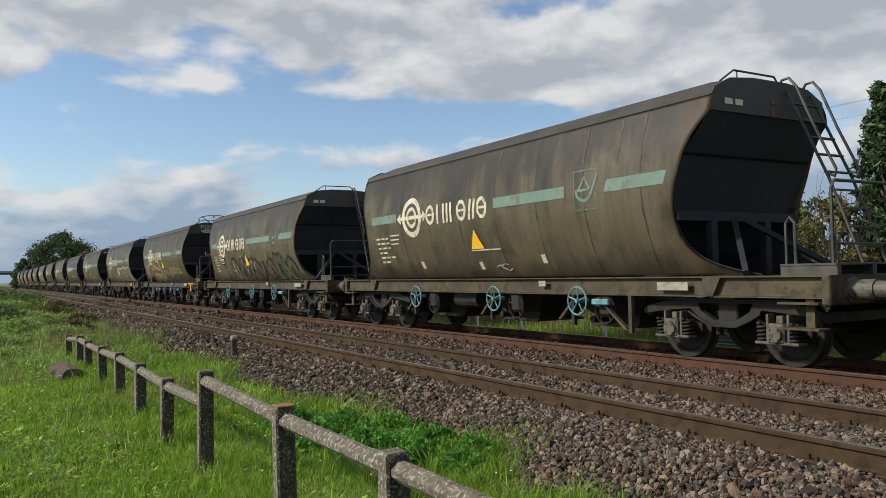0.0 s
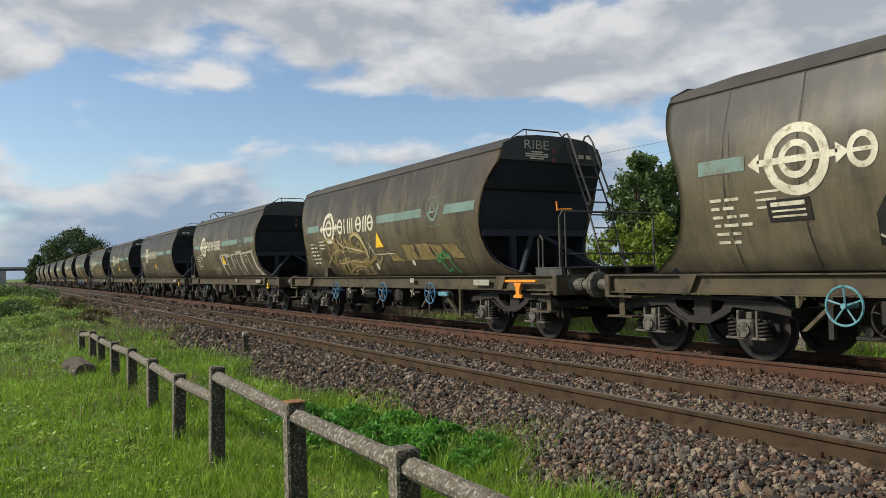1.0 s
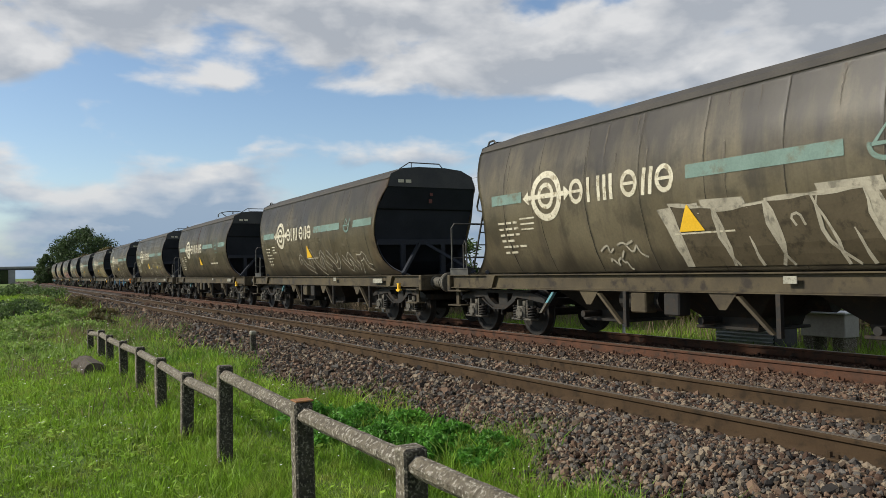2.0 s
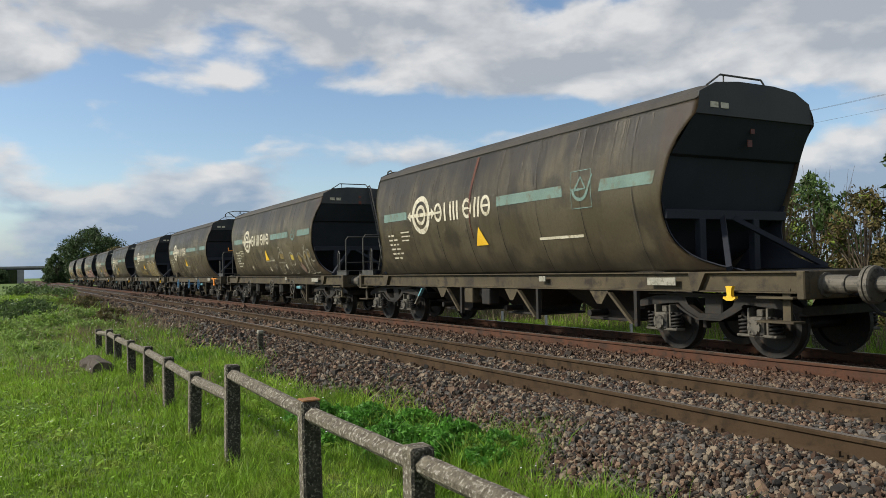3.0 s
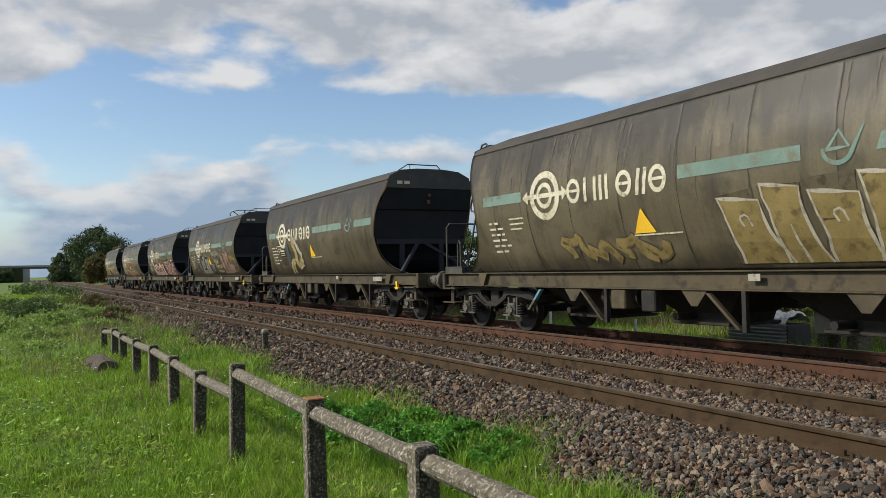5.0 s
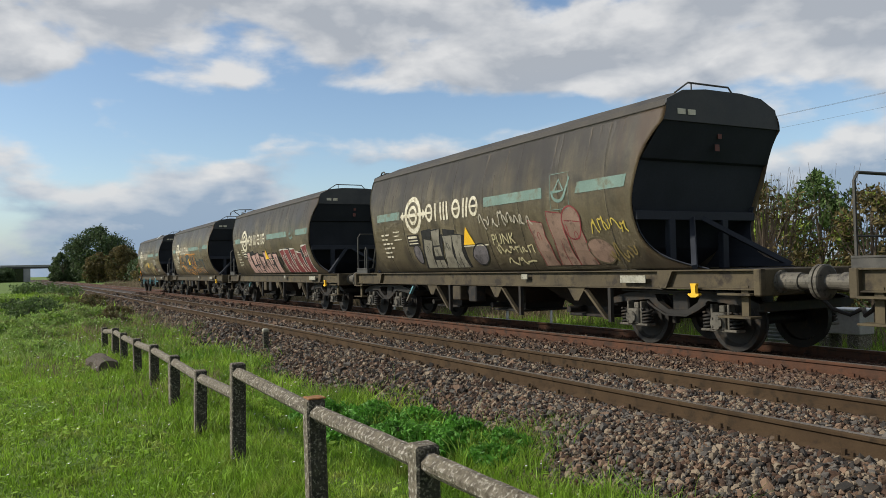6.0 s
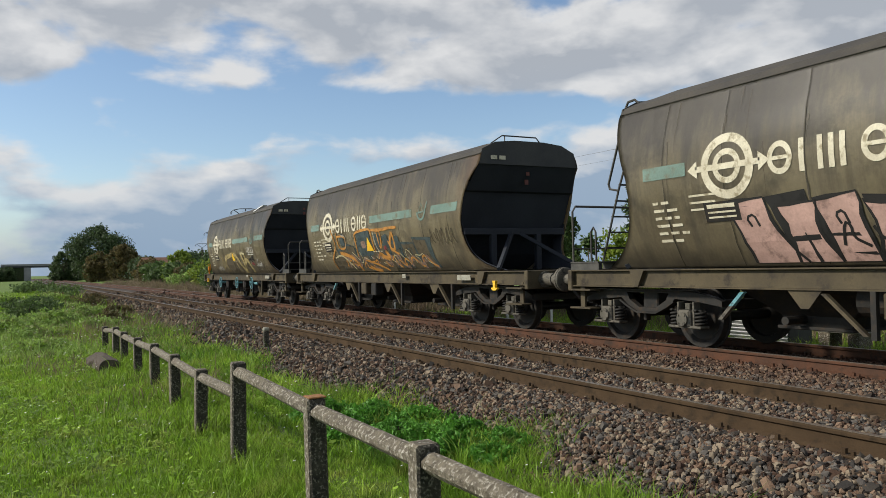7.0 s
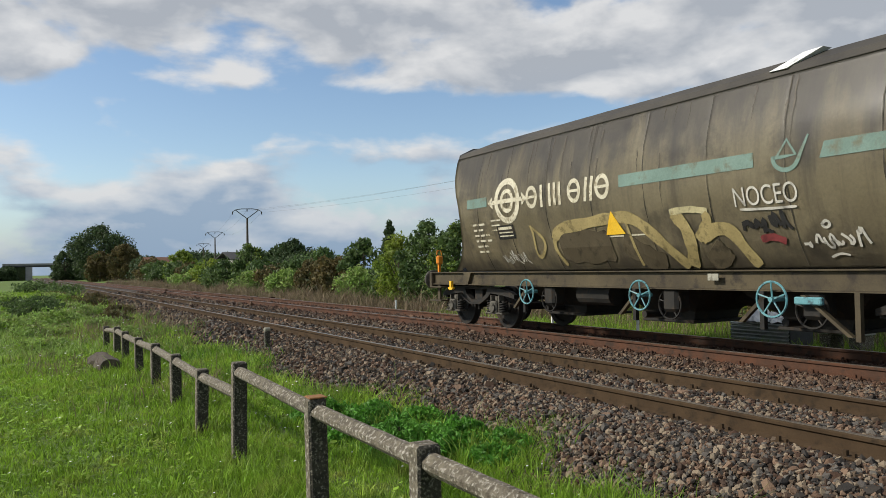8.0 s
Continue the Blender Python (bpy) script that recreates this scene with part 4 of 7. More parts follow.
def wagon(k, ladder_near):
    """One hopper wagon, seen from its side; ladder_near: its ladder is at the end that comes first."""
    s = -1 if ladder_near else 1
    label = LABELS.get(k, "dirty olive-brown bulk hopper wagon with cream emblem on the rails")
    w = thing("hopper_wagon", label, "freight wagon", pose(XC, START + PITCH * k, 0), "wagons of the passing train")
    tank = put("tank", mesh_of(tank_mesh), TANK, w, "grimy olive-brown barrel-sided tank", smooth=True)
    tone = PAINT_TONE.get(k, 1.0)
    tank.color = (tone, tone, tone * 0.98, 1)
    put("roof", mesh_of(roof_mesh), ROOF, tank, "sooty ridge roof with hatch row", smooth=False)
    for e in (-1, 1):
        put("end_sheet", mesh_of(end_mesh, e), SHADED_ENDS, tank, "sloping hopper end, black with painted shade")
        put("end_panel", mesh_of(top_panel_mesh, e), PANEL, tank, "dark grey octagonal end panel")
        put("footstep", mesh_of(footstep_mesh, e), FRAME_PAINT, w)
        if e < 0:
            at = -0.95 if k not in (2, 3) else 0.75
            for i in range(2):
                put("number_bar", mesh_of(plate_mesh, 0.16, 0.085), CREAM, tank, "", pose(at + i * 0.22, -5.584, 3.72))
            put("danger_plate", mesh_of(plate_mesh, 0.09, 0.08, "y"), PANEL_RED, tank, "small faded red danger plate", pose(0.02, -5.584 if ladder_near else -5.46, 3.80 if ladder_near else 3.40))
            put("danger_disc", mesh_of(plate_mesh, 0.10, 0.11, "r"), PANEL_RED, tank, "small faded red danger disc", pose(0.02, -5.584 if ladder_near else -5.40, 3.62 if ladder_near else 3.22))
            for i in range(3):
                put("notice_bar", mesh_of(plate_mesh, (0.34, 0.72, 0.60)[i], 0.028), BOX, tank, "faded grey stencilled line", pose(0.62, -5.40 + 0.04 * i, 3.37 - i * 0.065, -32))
        put("end_frame", mesh_of(end_frame_mesh, e), SHADED_ENDS, tank)
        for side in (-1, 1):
            put("gusset_plate", mesh_of(side_web_mesh, e, side), SHADED_ENDS, tank)
        if e < 0:
            put("top_rail", mesh_of(top_rail_mesh, e), PIPE, w)
        put("headstock", mesh_of(block_mesh, -1.3, 1.3, *sorted((e * 7.25, e * 7.13)), 0.86, 1.235), FRAME_PAINT, w)
        put("end_floor", mesh_of(block_mesh, -1.2, 1.2, *sorted((e * 5.0, e * 7.13)), 1.16, 1.225), GREASE, w)
        put("brake_hose", mesh_of(hose_mesh, e), GREASE, w, "black rubber brake hose")
        put("drawbar", mesh_of(block_mesh, -0.07, 0.07, *sorted((e * 7.25, e * 7.88)), 0.97, 1.10), GREASE, w)
        for x in (-0.875, 0.875):
            put("buffer", mesh_of(buffer_mesh, e), BOX, w, "grey-brown round buffer", pose(x, 0, 0), smooth=False)
    for side in (-1, 1):
        put("solebar", mesh_of(solebar_mesh, side), FRAME_PAINT, w, "dusty channel-section solebar")
    put("ladder", mesh_of(ladder_mesh, s), PIPE, w, "raking steel ladder with bowed handrails")
    put("platform", mesh_of(platform_mesh, s), PIPE, w)
    put("railing", mesh_of(railing_mesh, s), PIPE, w)
    for c in (-5.47, 5.47):
        b = put("bogie", mesh_of(bogie_beam_mesh), GREASE, w, "two-axle bogie with coil springs", pose(0, c, 0))
        for side in (-1, 1):
            put("side_frame", mesh_of(bogie_frame_mesh, side), GREASE, b)
            for a in (-0.9, 0.9):
                put("wheel", mesh_of(wheelset_mesh, side), GREASE, b, "", pose(side * 0.735, a, 0.46), smooth=False)
                put("axlebox", mesh_of(axlebox_mesh, side), BOX, b, "", pose(0, a, 0))
                for q in (-0.245, 0.245):
                    put("spring", mesh_of(spring_mesh), GREASE, b, "", pose(side * 1.06, a + q, 0.36), smooth=True)
    for c in (-2.75, 0.0, 2.75):
        put("discharge_hopper", mesh_of(hopper_mesh), GREASE, w, "", pose(0, c, 0))
    if k in (2, 7):
        for y in (1.95, 1.02, -1.85):
            put("cross_handle", mesh_of(cross_mesh), PLATE, w, "small pale cross-shaped valve handle", pose(-1.40, y, 0.84))
    put("brake_drum", mesh_of(drum_mesh, -0.9, 0.9, 1.8, 0.80, 0.19), GREASE, w)
    put("air_tank", mesh_of(drum_mesh, 0.3, -1.2, 0.6, 0.78, 0.16), GREASE, w)
    if ladder_near:
        for y, wheel, lever in ((2.95, CYAN, CYAN), (-0.22, CYAN, PIPE), (-2.72, CYAN, CYAN)):
            put("handwheel", mesh_of(handwheel_mesh, WHEELS.get(k, ("cyan", CYAN))[0]), WHEELS.get(k, ("cyan", CYAN))[1], w, WHEELS.get(k, ("cyan", CYAN))[0] + " five-spoked handwheel", pose(-1.40, y, 0.84))
            put("strut", mesh_of(strut_mesh, y + 0.25, 0.94, y + 0.25, 0.42), GREASE, w)
            put("gear_wheel", mesh_of(handwheel_mesh, "gear"), GREASE, w, "greasy dark gear wheel", pose(-1.16, y - 0.42, 0.70))
            put("valve_body", mesh_of(block_mesh, -1.22, -0.9, y - 0.62, y - 0.30, 0.58, 0.95, 0.05), GREASE, w)
            put("lever", mesh_of(strut_mesh, y + 0.20, 0.88, y + 0.62, 0.50), FRAME_PAINT, w)
        put("strut", mesh_of(strut_mesh, -3.1, 0.90, -3.75, 0.40), FRAME_PAINT, w)
        if k in (2, 7):
            put("junction_box", mesh_of(block_mesh, -1.30, -1.08, 3.85, 4.12, 1.235, 1.50, 0.012), FRAME_PAINT, w)
        put("release_lever", mesh_of(block_mesh, -1.36, -1.29, -3.42, -3.02, 0.78, 0.88, 0.015), WHEELS.get(k, ("cyan", CYAN))[1] if k != 6 else CYAN, w, "painted release lever")
        put("strut", mesh_of(strut_mesh, -3.85, 0.94, -3.85, 0.35), FRAME_PAINT, w)
    else:
        for y in (2.4, -0.5, -3.2):
            put("gusset", mesh_of(gusset_mesh, y), FRAME_PAINT, w)
            put("strut", mesh_of(strut_mesh, y - 0.30, 0.90, y - 0.85, 0.40), FRAME_PAINT, w)
            put("strut", mesh_of(strut_mesh, y - 0.95, 0.94, y - 0.95, 0.36), GREASE, w)
        put("lever", mesh_of(strut_mesh, 3.35, 0.90, 3.55, 0.70), CYAN, w, "cyan-painted brake lever")
        put("strut", mesh_of(strut_mesh, 3.55, 0.70, 3.75, 0.50), BOX, w)
        put("control_box", mesh_of(block_mesh, -1.26, -1.0, 1.0, 1.35, 0.60, 0.92, 0.02), FRAME_PAINT, w)
        put("control_box", mesh_of(block_mesh, -1.26, -1.0, 0.3, 0.62, 0.58, 0.92, 0.02), GREASE, w)
    # lettering and signs
    o = EMBLEM_AT.get(k, 2.9) - 3.45
    put("emblem", mesh_of(emblem_mesh, 3.46 + o, 2.66), CREAM, tank, "cream ring emblem with arrowed bar")
    wordmark(2.80 + o, 2.66, tank)
    put("stripe", mesh_of(stripe_mesh, 5.0, 4.22 + o), TEAL, tank, "faded teal stripe")
    put("stripe", mesh_of(stripe_mesh, round(0.12 + o, 2), -2.58), TEAL, tank, "faded teal stripe")
    put("stripe", mesh_of(stripe_mesh, -3.56, -4.83), TEAL, tank, "faded teal stripe")
    put("teal_sign", mesh_of(mark_mesh, -3.10, 2.70), TEAL, tank)
    if k in (0, 2, 5, 10):
        put("sign_frame", mesh_of(mark_frame_mesh, -3.10, 2.70), TEAL, tank)
    put("warning_triangle", mesh_of(triangle_mesh, -0.10 if k in (2, 3) else 0.34, 1.99 if k == 2 else 1.84), YELLOW, tank, "yellow warning triangle")
    put("notice", mesh_of(notice_mesh, 0.62, -0.42, 1.80, 0.025) if k not in (2, 3, 5) else mesh_of(notice_mesh, 0.25, -0.85, 1.80, 0.025) if k != 5 else mesh_of(notice_mesh, -1.7, -3.0, 1.86, 0.05), CREAM, tank, "thin stencilled notice line")
    tagged(put("stencilling", mesh_of(data_mesh, 4.85, 2.22, k % 3), CREAM, tank, "small cream stencilled lines"), kind="stuff")
    if k > 8 or k == 1:
        a = EMBLEM_AT.get(k, 2.9) + 0.50
        put("black_plate", mesh_of(notice_mesh, a, a - 0.62, 1.90, 0.28), GREASE, tank, "small black plate")
        for h, q in ((2.09, 0.055), (2.02, 0.025), (1.95, 0.025)):
            put("plate_line", mesh_of(sign_line_mesh, round(a - 0.06, 2), round(a - 0.55, 2), h, q), CREAM, tank)
    for y, z in ((2.9, 1.48), (0.5, 1.42), (-1.6, 1.50)):
        if k in (0, 2, 6, 7):
            put("label_holder", mesh_of(notice_mesh, y, y - 0.13, z, 0.16), CREAM, tank)
    tagged(put("seam_stains", mesh_of(seam_stain_mesh, k % 4), STAIN, tank, "dark dirt along plate seams"), kind="stuff")
    tagged(put("dirt_run", mesh_of(drip_mesh, k % 5, 16 + 9 * (k % 3), 2.9, 3.74), DRIP, tank, "dark dirt runs down the side"), kind="stuff")
    if k == 5:
        put("rust_run", mesh_of(run_mesh, 0.62), RUN, tank, "dark red rust run")
    if k == 13:
        put("torn_cover", mesh_of(cover_mesh), WHITE, tank, "torn white cover on the roof edge")
    put("load_panel", mesh_of(block_mesh, -1.305, -1.29, -5.05, -4.45, 1.03, 1.15, 0.002), PLATE, w, "pale load plate")
    put("wagon_plate", mesh_of(block_mesh, -1.305, -1.29, -1.75, -1.55, 1.08, 1.18, 0.002), PLATE, w)
    if not ladder_near or k == 13:
        e = 1 if k == 13 else -1
        put("lifting_hook", mesh_of(lift_hook_mesh), YELLOW if k not in (1,) else ORANGE, w, "yellow lifting hook", pose(0, e * 6.1, 0))
    if k in (2, 7):
        put("brake_handle", mesh_of(handle_mesh), ORANGE, w, "orange brake handle")
        put("brake_spindle", mesh_of(spindle_mesh), PIPE, w)
        put("brake_crank", mesh_of(crank_mesh), ORANGE, w, "orange brake crank above the platform")
    if k == 13:
        put("tail_lamp", mesh_of(tail_lamp_mesh), ORANGE, w, "orange-red tail lamp on a bracket")
    return w


PAINT_TONE = {13: 1.45, 12: 1.65, 11: 1.25, 10: 1.1, 9: 1.0, 8: 1.2, 7: 1.15, 6: 1.1, 5: 0.85, 4: 1.1, 3: 1.2, 2: 1.15, 1: 1.25, 0: 1.0}
EMBLEM_AT = {0: 2.9, 1: 3.45, 2: 3.2, 3: 3.2, 4: 2.95, 5: 2.9, 6: 2.88, 7: 3.2, 8: 2.83, 9: 3.4, 10: 2.83, 11: 3.35, 12: 3.4, 13: 3.42, -1: 3.2}
WHEELS = {2: ("dull blue", BLUE), 7: ("blue", BLUE), 6: ("grey", BOX)}
LABELS = {0: "plain olive-brown hopper wagon with ladder and cyan handwheels", 1: "olive hopper wagon with dark graffiti along its lower side", 2: "olive hopper wagon with ochre graffiti and orange brake handle",
          3: "brown hopper wagon with big pale graffiti letters", 4: "brown hopper wagon with faint pale graffiti", 5: "clean dark brown hopper wagon with rust streak",
          6: "olive hopper wagon with ochre outlined graffiti letters", 7: "olive hopper wagon with tan outlined letters, orange handle", 8: "brown hopper wagon with ochre and pale graffiti",
          9: "olive hopper wagon with sweeping pale graffiti", 10: "brown hopper wagon with pink graffiti on the side", 11: "brown hopper wagon with pink and wine-red graffiti",
          12: "olive hopper wagon with orange-edged dark graffiti", 13: "last hopper wagon, ochre graffiti, tail lamp at its end"}
LADDER_NEAR = {-1: True, 0: True, 1: True, 2: True, 6: True, 7: True, 13: True}
WAGONS = {k: wagon(k, LADDER_NEAR.get(k, False)) for k in range(-1, 14)}


# ---- the fence ----
def fence():
    posts = [(1.9, 0.43), (3.70, 0.43), (5.42, 0.43), (7.67, 0.47), (9.42, 0.22), (11.17, 0.24), (12.95, 0.25), (14.9, 0.21), (16.9, 0.19), (18.4, 0.20), (20.75, 0.08)]
    f = thing("fence", "old lichened concrete post-and-rail fence standing in grass", "fence", pose(-3.8, 0, 0))
    rng = random.Random(5)
    for i, (y, top) in enumerate(posts):
        bm = bmesh.new()
        a = 0.068
        box(bm, -a, a, -a, a, -0.75, top, 0.014)
        for v in bm.verts:
            if v.co.z < top - 0.05:
                v.co.x += rng.uniform(-0.004, 0.004)
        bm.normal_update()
        # faces turned from the sun take the darker colour: painted shade over algae
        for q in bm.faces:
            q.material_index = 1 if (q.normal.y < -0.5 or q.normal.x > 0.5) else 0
        p = part("post", bm, [CONCRETE, MOSS_SHADE], f, "square post with algae and painted shade on two sides", pose(0, y, 0, rng.uniform(-1, 1), rng.uniform(-1, 1), rng.uniform(-4, 4)))
    for (y0, z0), (y1, z1), i in zip(posts, posts[1:], range(20)):
        low = 0.095
        if z0 > 0.35 and z1 < 0.35:
            za, zb = 0.15, z1 - low
        else:
            za, zb = z0 - low, z1 - low
        bm = bmesh.new()
        n = 12
        rows = []
        for j in range(n + 1):
            t = j / n
            y, z = y0 + 0.05 + (y1 - y0 - 0.1) * t, za + (zb - za) * t
            rows.append([bm.verts.new((q[0] * (1 + rng.uniform(-0.04, 0.04)), y, z + q[1] * (1 + rng.uniform(-0.04, 0.04)))) for q in
                         ((-0.016, 0.055), (0.016, 0.055), (0.055, 0.014), (0.055, -0.018), (0.014, -0.055), (-0.014, -0.055), (-0.055, -0.018), (-0.055, 0.014))])
        for p, q in zip(rows, rows[1:]):
            for j in range(8):
                bm.faces.new((p[j], q[j], q[(j + 1) % 8], p[(j + 1) % 8]))
        bm.faces.new(rows[0])
        bm.faces.new(rows[-1][::-1])
        bmesh.ops.recalc_face_normals(bm, faces=bm.faces[:])
        part("rail_beam", bm, CONCRETE, f)
        if i == 1:
            bm = bmesh.new()
            box(bm, -0.066, 0.066, -0.066, 0.066, 0.0, 0.012, 0.004)
            part("lichen", bm, LICHEN, f, "orange lichen on the post top", pose(0, y1, z1 + 0.001))


fence()

# ---- growing things ----
def blades(name, label, rng, n, x0, x1, y0, y1, h, w, mat, keep=None, lean=0.45, height=None):
    """A field of bent grass blades, three triangles each."""
    x, y = rng.uniform(x0, x1, n), rng.uniform(y0, y1, n)
    if keep is not None:
        k = keep(x, y, rng)
        x, y = x[k], y[k]
    n = len(x)
    hh = h * np.exp(rng.normal(0, 0.35, n)) * (height(x, y) if height else 1.0)
    ww = w * np.exp(rng.normal(0, 0.25, n))
    a, b = rng.uniform(0, 2 * math.pi, n), rng.uniform(0, 2 * math.pi, n)
    z = np.maximum(lie(x, y), np.where(x > -1.85, bed_height(x, y) - 0.03, -9)) - 0.01
    side = np.stack([np.cos(a), np.sin(a), 0 * a], -1) * ww[:, None]
    tilt = np.stack([np.cos(b), np.sin(b), 0 * b], -1) * (hh * rng.uniform(0.1, lean * 2, n))[:, None]
    p = np.stack([x, y, z], -1)
    up = np.array([0, 0, 1.0])[None] * hh[:, None]
    V = np.stack([p - side, p + side, p + 0.55 * up + 0.3 * tilt - 0.7 * side, p + 0.55 * up + 0.3 * tilt + 0.7 * side, p + up * 0.95 + tilt], 1)
    F = np.array([[0, 1, 2], [1, 3, 2], [2, 3, 4]])[None] + (np.arange(n) * 5)[:, None, None]
    return tagged(raw(name, V.reshape(-1, 3), F.reshape(-1, 3), mat), label, "grass", kind="stuff")


def verge(x, y):
    """Where the grass gives way to stones on the camera's side."""
    return -1.72 + 0.30 * np.sin(y * 0.83 + 0.6) + 0.22 * np.sin(y * 2.1 + 1.0) + 0.50 * np.exp(-((y - 4.75) / 0.7) ** 2) + 0.45 * np.exp(-((y - 6.3) / 0.7) ** 2) + 0.3 * np.exp(-((y - 9.9) / 1.2) ** 2)


def lush(x, y):
    """Taller by the fence and the ballast, short in the trodden part."""
    near = np.exp(-((x + 3.8) / 0.35) ** 2) * 1.1 + np.exp(-((x + 1.75) / 0.55) ** 2) * 1.3
    lump = 0.5 + 0.5 * np.sin(x * 3.1 + 1.3 * np.sin(y * 1.7)) * np.sin(y * 2.3 + x)
    tuft = np.clip(np.sin(x * 9.0 + 2.1 * np.sin(y * 4.3)) * np.sin(y * 8.0 + 1.7 * np.sin(x * 5.1)), 0, 1)
    return 0.55 + near + 0.6 * lump + 1.0 * tuft


def meadow():
    rng = np.random.default_rng(21)
    ok = lambda x, y, r: x < verge(x, y) + r.normal(0, 0.12, len(x))
    for n, x0, y0, y1, h, w in ((34000, -9.5, -3.0, 4.0, 0.065, 0.007), (105000, -6.3, 2.0, 8.5, 0.060, 0.0044), (66000, -6.4, 8.5, 18, 0.060, 0.0066), (38000, -8.0, 18, 36, 0.075, 0.0125), (26000, -12, 36, 95, 0.14, 0.028)):
        blades("meadow_grass", "short bright green meadow grass beside the track", rng, n, x0, -0.6, y0, y1, h, w, GRASS, ok, height=lush)
    edge = lambda x, y, r: (x < verge(x, y) + 0.25 + r.normal(0, 0.15, len(x))) & (np.sin(y * 1.9 + 0.4) + 0.8 * np.sin(y * 0.7 + x * 2) > -0.1)
    blades("coarse_grass", "long tufts of coarse green grass along the ballast", rng, 26000, -2.7, -0.6, 2.5, 14, 0.135, 0.0050, TALL, edge, 0.6)
    blades("coarse_grass", "long tufts of coarse grass along the ballast", rng, 15000, -3.0, -0.4, 14, 60, 0.22, 0.011, TALL, edge, 0.6)
    bank = lambda x, y, r: x < -1.1 + r.normal(0, 0.3, len(x))
    blades("dry_grass", "tall dry seeding grass on the bank", rng, 9000, -4.2, -0.7, 22, 75, 0.28, 0.010, DRY, bank, 0.4)
    blades("seeding_grass", "thin brown seeding grass among the green", rng, 6000, -5.6, -1.7, 11, 30, 0.20, 0.0045, DRY, lambda x, y, r: (x < verge(x, y)) & (np.sin(x * 1.7 + y * 0.6) + np.sin(y * 0.9 - x) + r.normal(0, 0.5, len(x)) > 0.3), 0.5)
    blades("dry_grass", "tall dry brown grass along the far track", rng, 46000, 7.6, 11.0, 21, 150, 0.55, 0.014, DRY, None, 0.6, lambda x, y: 0.7 + 0.55 * np.sin(y * 0.9 + 2 * np.sin(x * 1.3 + y * 0.23)) * np.sin(y * 0.37 + x))
    blades("dry_grass", "tall dry brown grass along the far track", rng, 2500, 8.6, 11.0, 8, 24, 0.45, 0.007, DRY, None, 0.4)
    blades("verge_grass", "green grass beyond the far track", rng, 34000, 7.0, 11.5, 3, 26, 0.17, 0.007, GRASS, None, 0.5)
    weeds = lambda x, y, r: (x < -2.4 - 0.02 * (y - 20)) & (np.sin(x * 0.9 + 1.3 * np.sin(y * 0.31)) + np.sin(y * 0.5 + x * 0.4) + r.normal(0, 0.5, len(x)) > -0.2)
    blades("tall_weeds", "knee-high mixed weeds on the grassy bank", rng, 26000, -8.5, -1.6, 19, 62, 0.20, 0.013, HERB, weeds, 0.7)
    # low broad leaves among the blades
    n = 26000
    x, y = rng.uniform(-6.7, -1.3, n), 2.2 + 22 * rng.uniform(0, 1, n) ** 1.3
    patchy = np.sin(x * 2.3 + 1.7 * np.sin(y * 1.1)) * np.sin(y * 1.6 + 0.8 * np.sin(x * 2)) + rng.normal(0, 0.25, n)
    k = (patchy > 0.1) & (x < verge(x, y))
    x, y = x[k], y[k]
    n = len(x)
    s = (0.012 + 0.0016 * y) * np.exp(rng.normal(0, 0.3, n))
    a = rng.uniform(0, 2 * math.pi, n)
    u = np.stack([np.cos(a), np.sin(a), rng.uniform(0.0, 0.6, n)], -1) * s[:, None]
    v = np.stack([-np.sin(a), np.cos(a), rng.uniform(-0.3, 0.3, n)], -1) * (s * 0.55)[:, None]
    p = np.stack([x, y, lie(x, y) + rng.uniform(0.02, 0.09, n)], -1)
    V = np.stack([p - u, p + v, p + u, p - v], 1)
    tagged(raw("clover_leaves", V.reshape(-1, 3), np.arange(4 * n).reshape(-1, 4), GRASS), "low broad clover and plantain leaves in the grass", "leaves", kind="stuff")
    # scattered pale flower heads
    n = 420
    x, y = rng.uniform(-6.5, -1.6, n), 3 + 45 * rng.uniform(0, 1, n) ** 1.5
    s = 0.005 + 0.0011 * y * rng.uniform(0.4, 1.2, n)
    p = np.stack([x, y, lie(x, y) + 0.10 + 0.006 * y], -1)
    o = np.array([[1, 0, 0.3], [0, 1, 0], [-1, 0, -0.3], [0, -1, 0]])
    V = p[:, None] + o[None] * s[:, None, None]
    tagged(raw("wild_flowers", V.reshape(-1, 3), np.arange(4 * n).reshape(-1, 4), WHITE), "scattered small whitish wild flower heads", "flowers", kind="stuff")


meadow()


def leaf_cloud(name, centres, spread, per, size, mat, rng, parent, drop=0.35, label=""):
    """Leaves in clumps round centres; drop pulls them to hang."""
    n = len(centres) * per
    c = np.repeat(np.asarray(centres, float), per, 0)
    sp = np.repeat(np.asarray(spread, float) * np.ones(len(centres)), per)
    d = rng.normal(size=(n, 3))
    d /= np.linalg.norm(d, axis=1, keepdims=True)
    p = c + d * (sp * rng.uniform(0.25, 1.0, n) ** 0.6)[:, None]
    s = size * np.exp(rng.normal(0, 0.3, n))
    a = rng.normal(size=(n, 3)) + np.array([0, 0, -drop])
    a /= np.linalg.norm(a, axis=1, keepdims=True)
    b = np.cross(a, rng.normal(size=(n, 3)) + d * 0.8)
    b /= np.linalg.norm(b, axis=1, keepdims=True)
    k = np.cross(a, b) * 0.15
    a, b, k = a * s[:, None], b * (s * 0.45)[:, None], k * s[:, None]
    V = np.stack([p - a, p + b + k, p + a, p - b + k], 1)
    ob = raw(name, V.reshape(-1, 3), np.arange(4 * n).reshape(-1, 4), mat)
    ob.parent = parent
    if label:
        tagged(ob, label)
    return ob


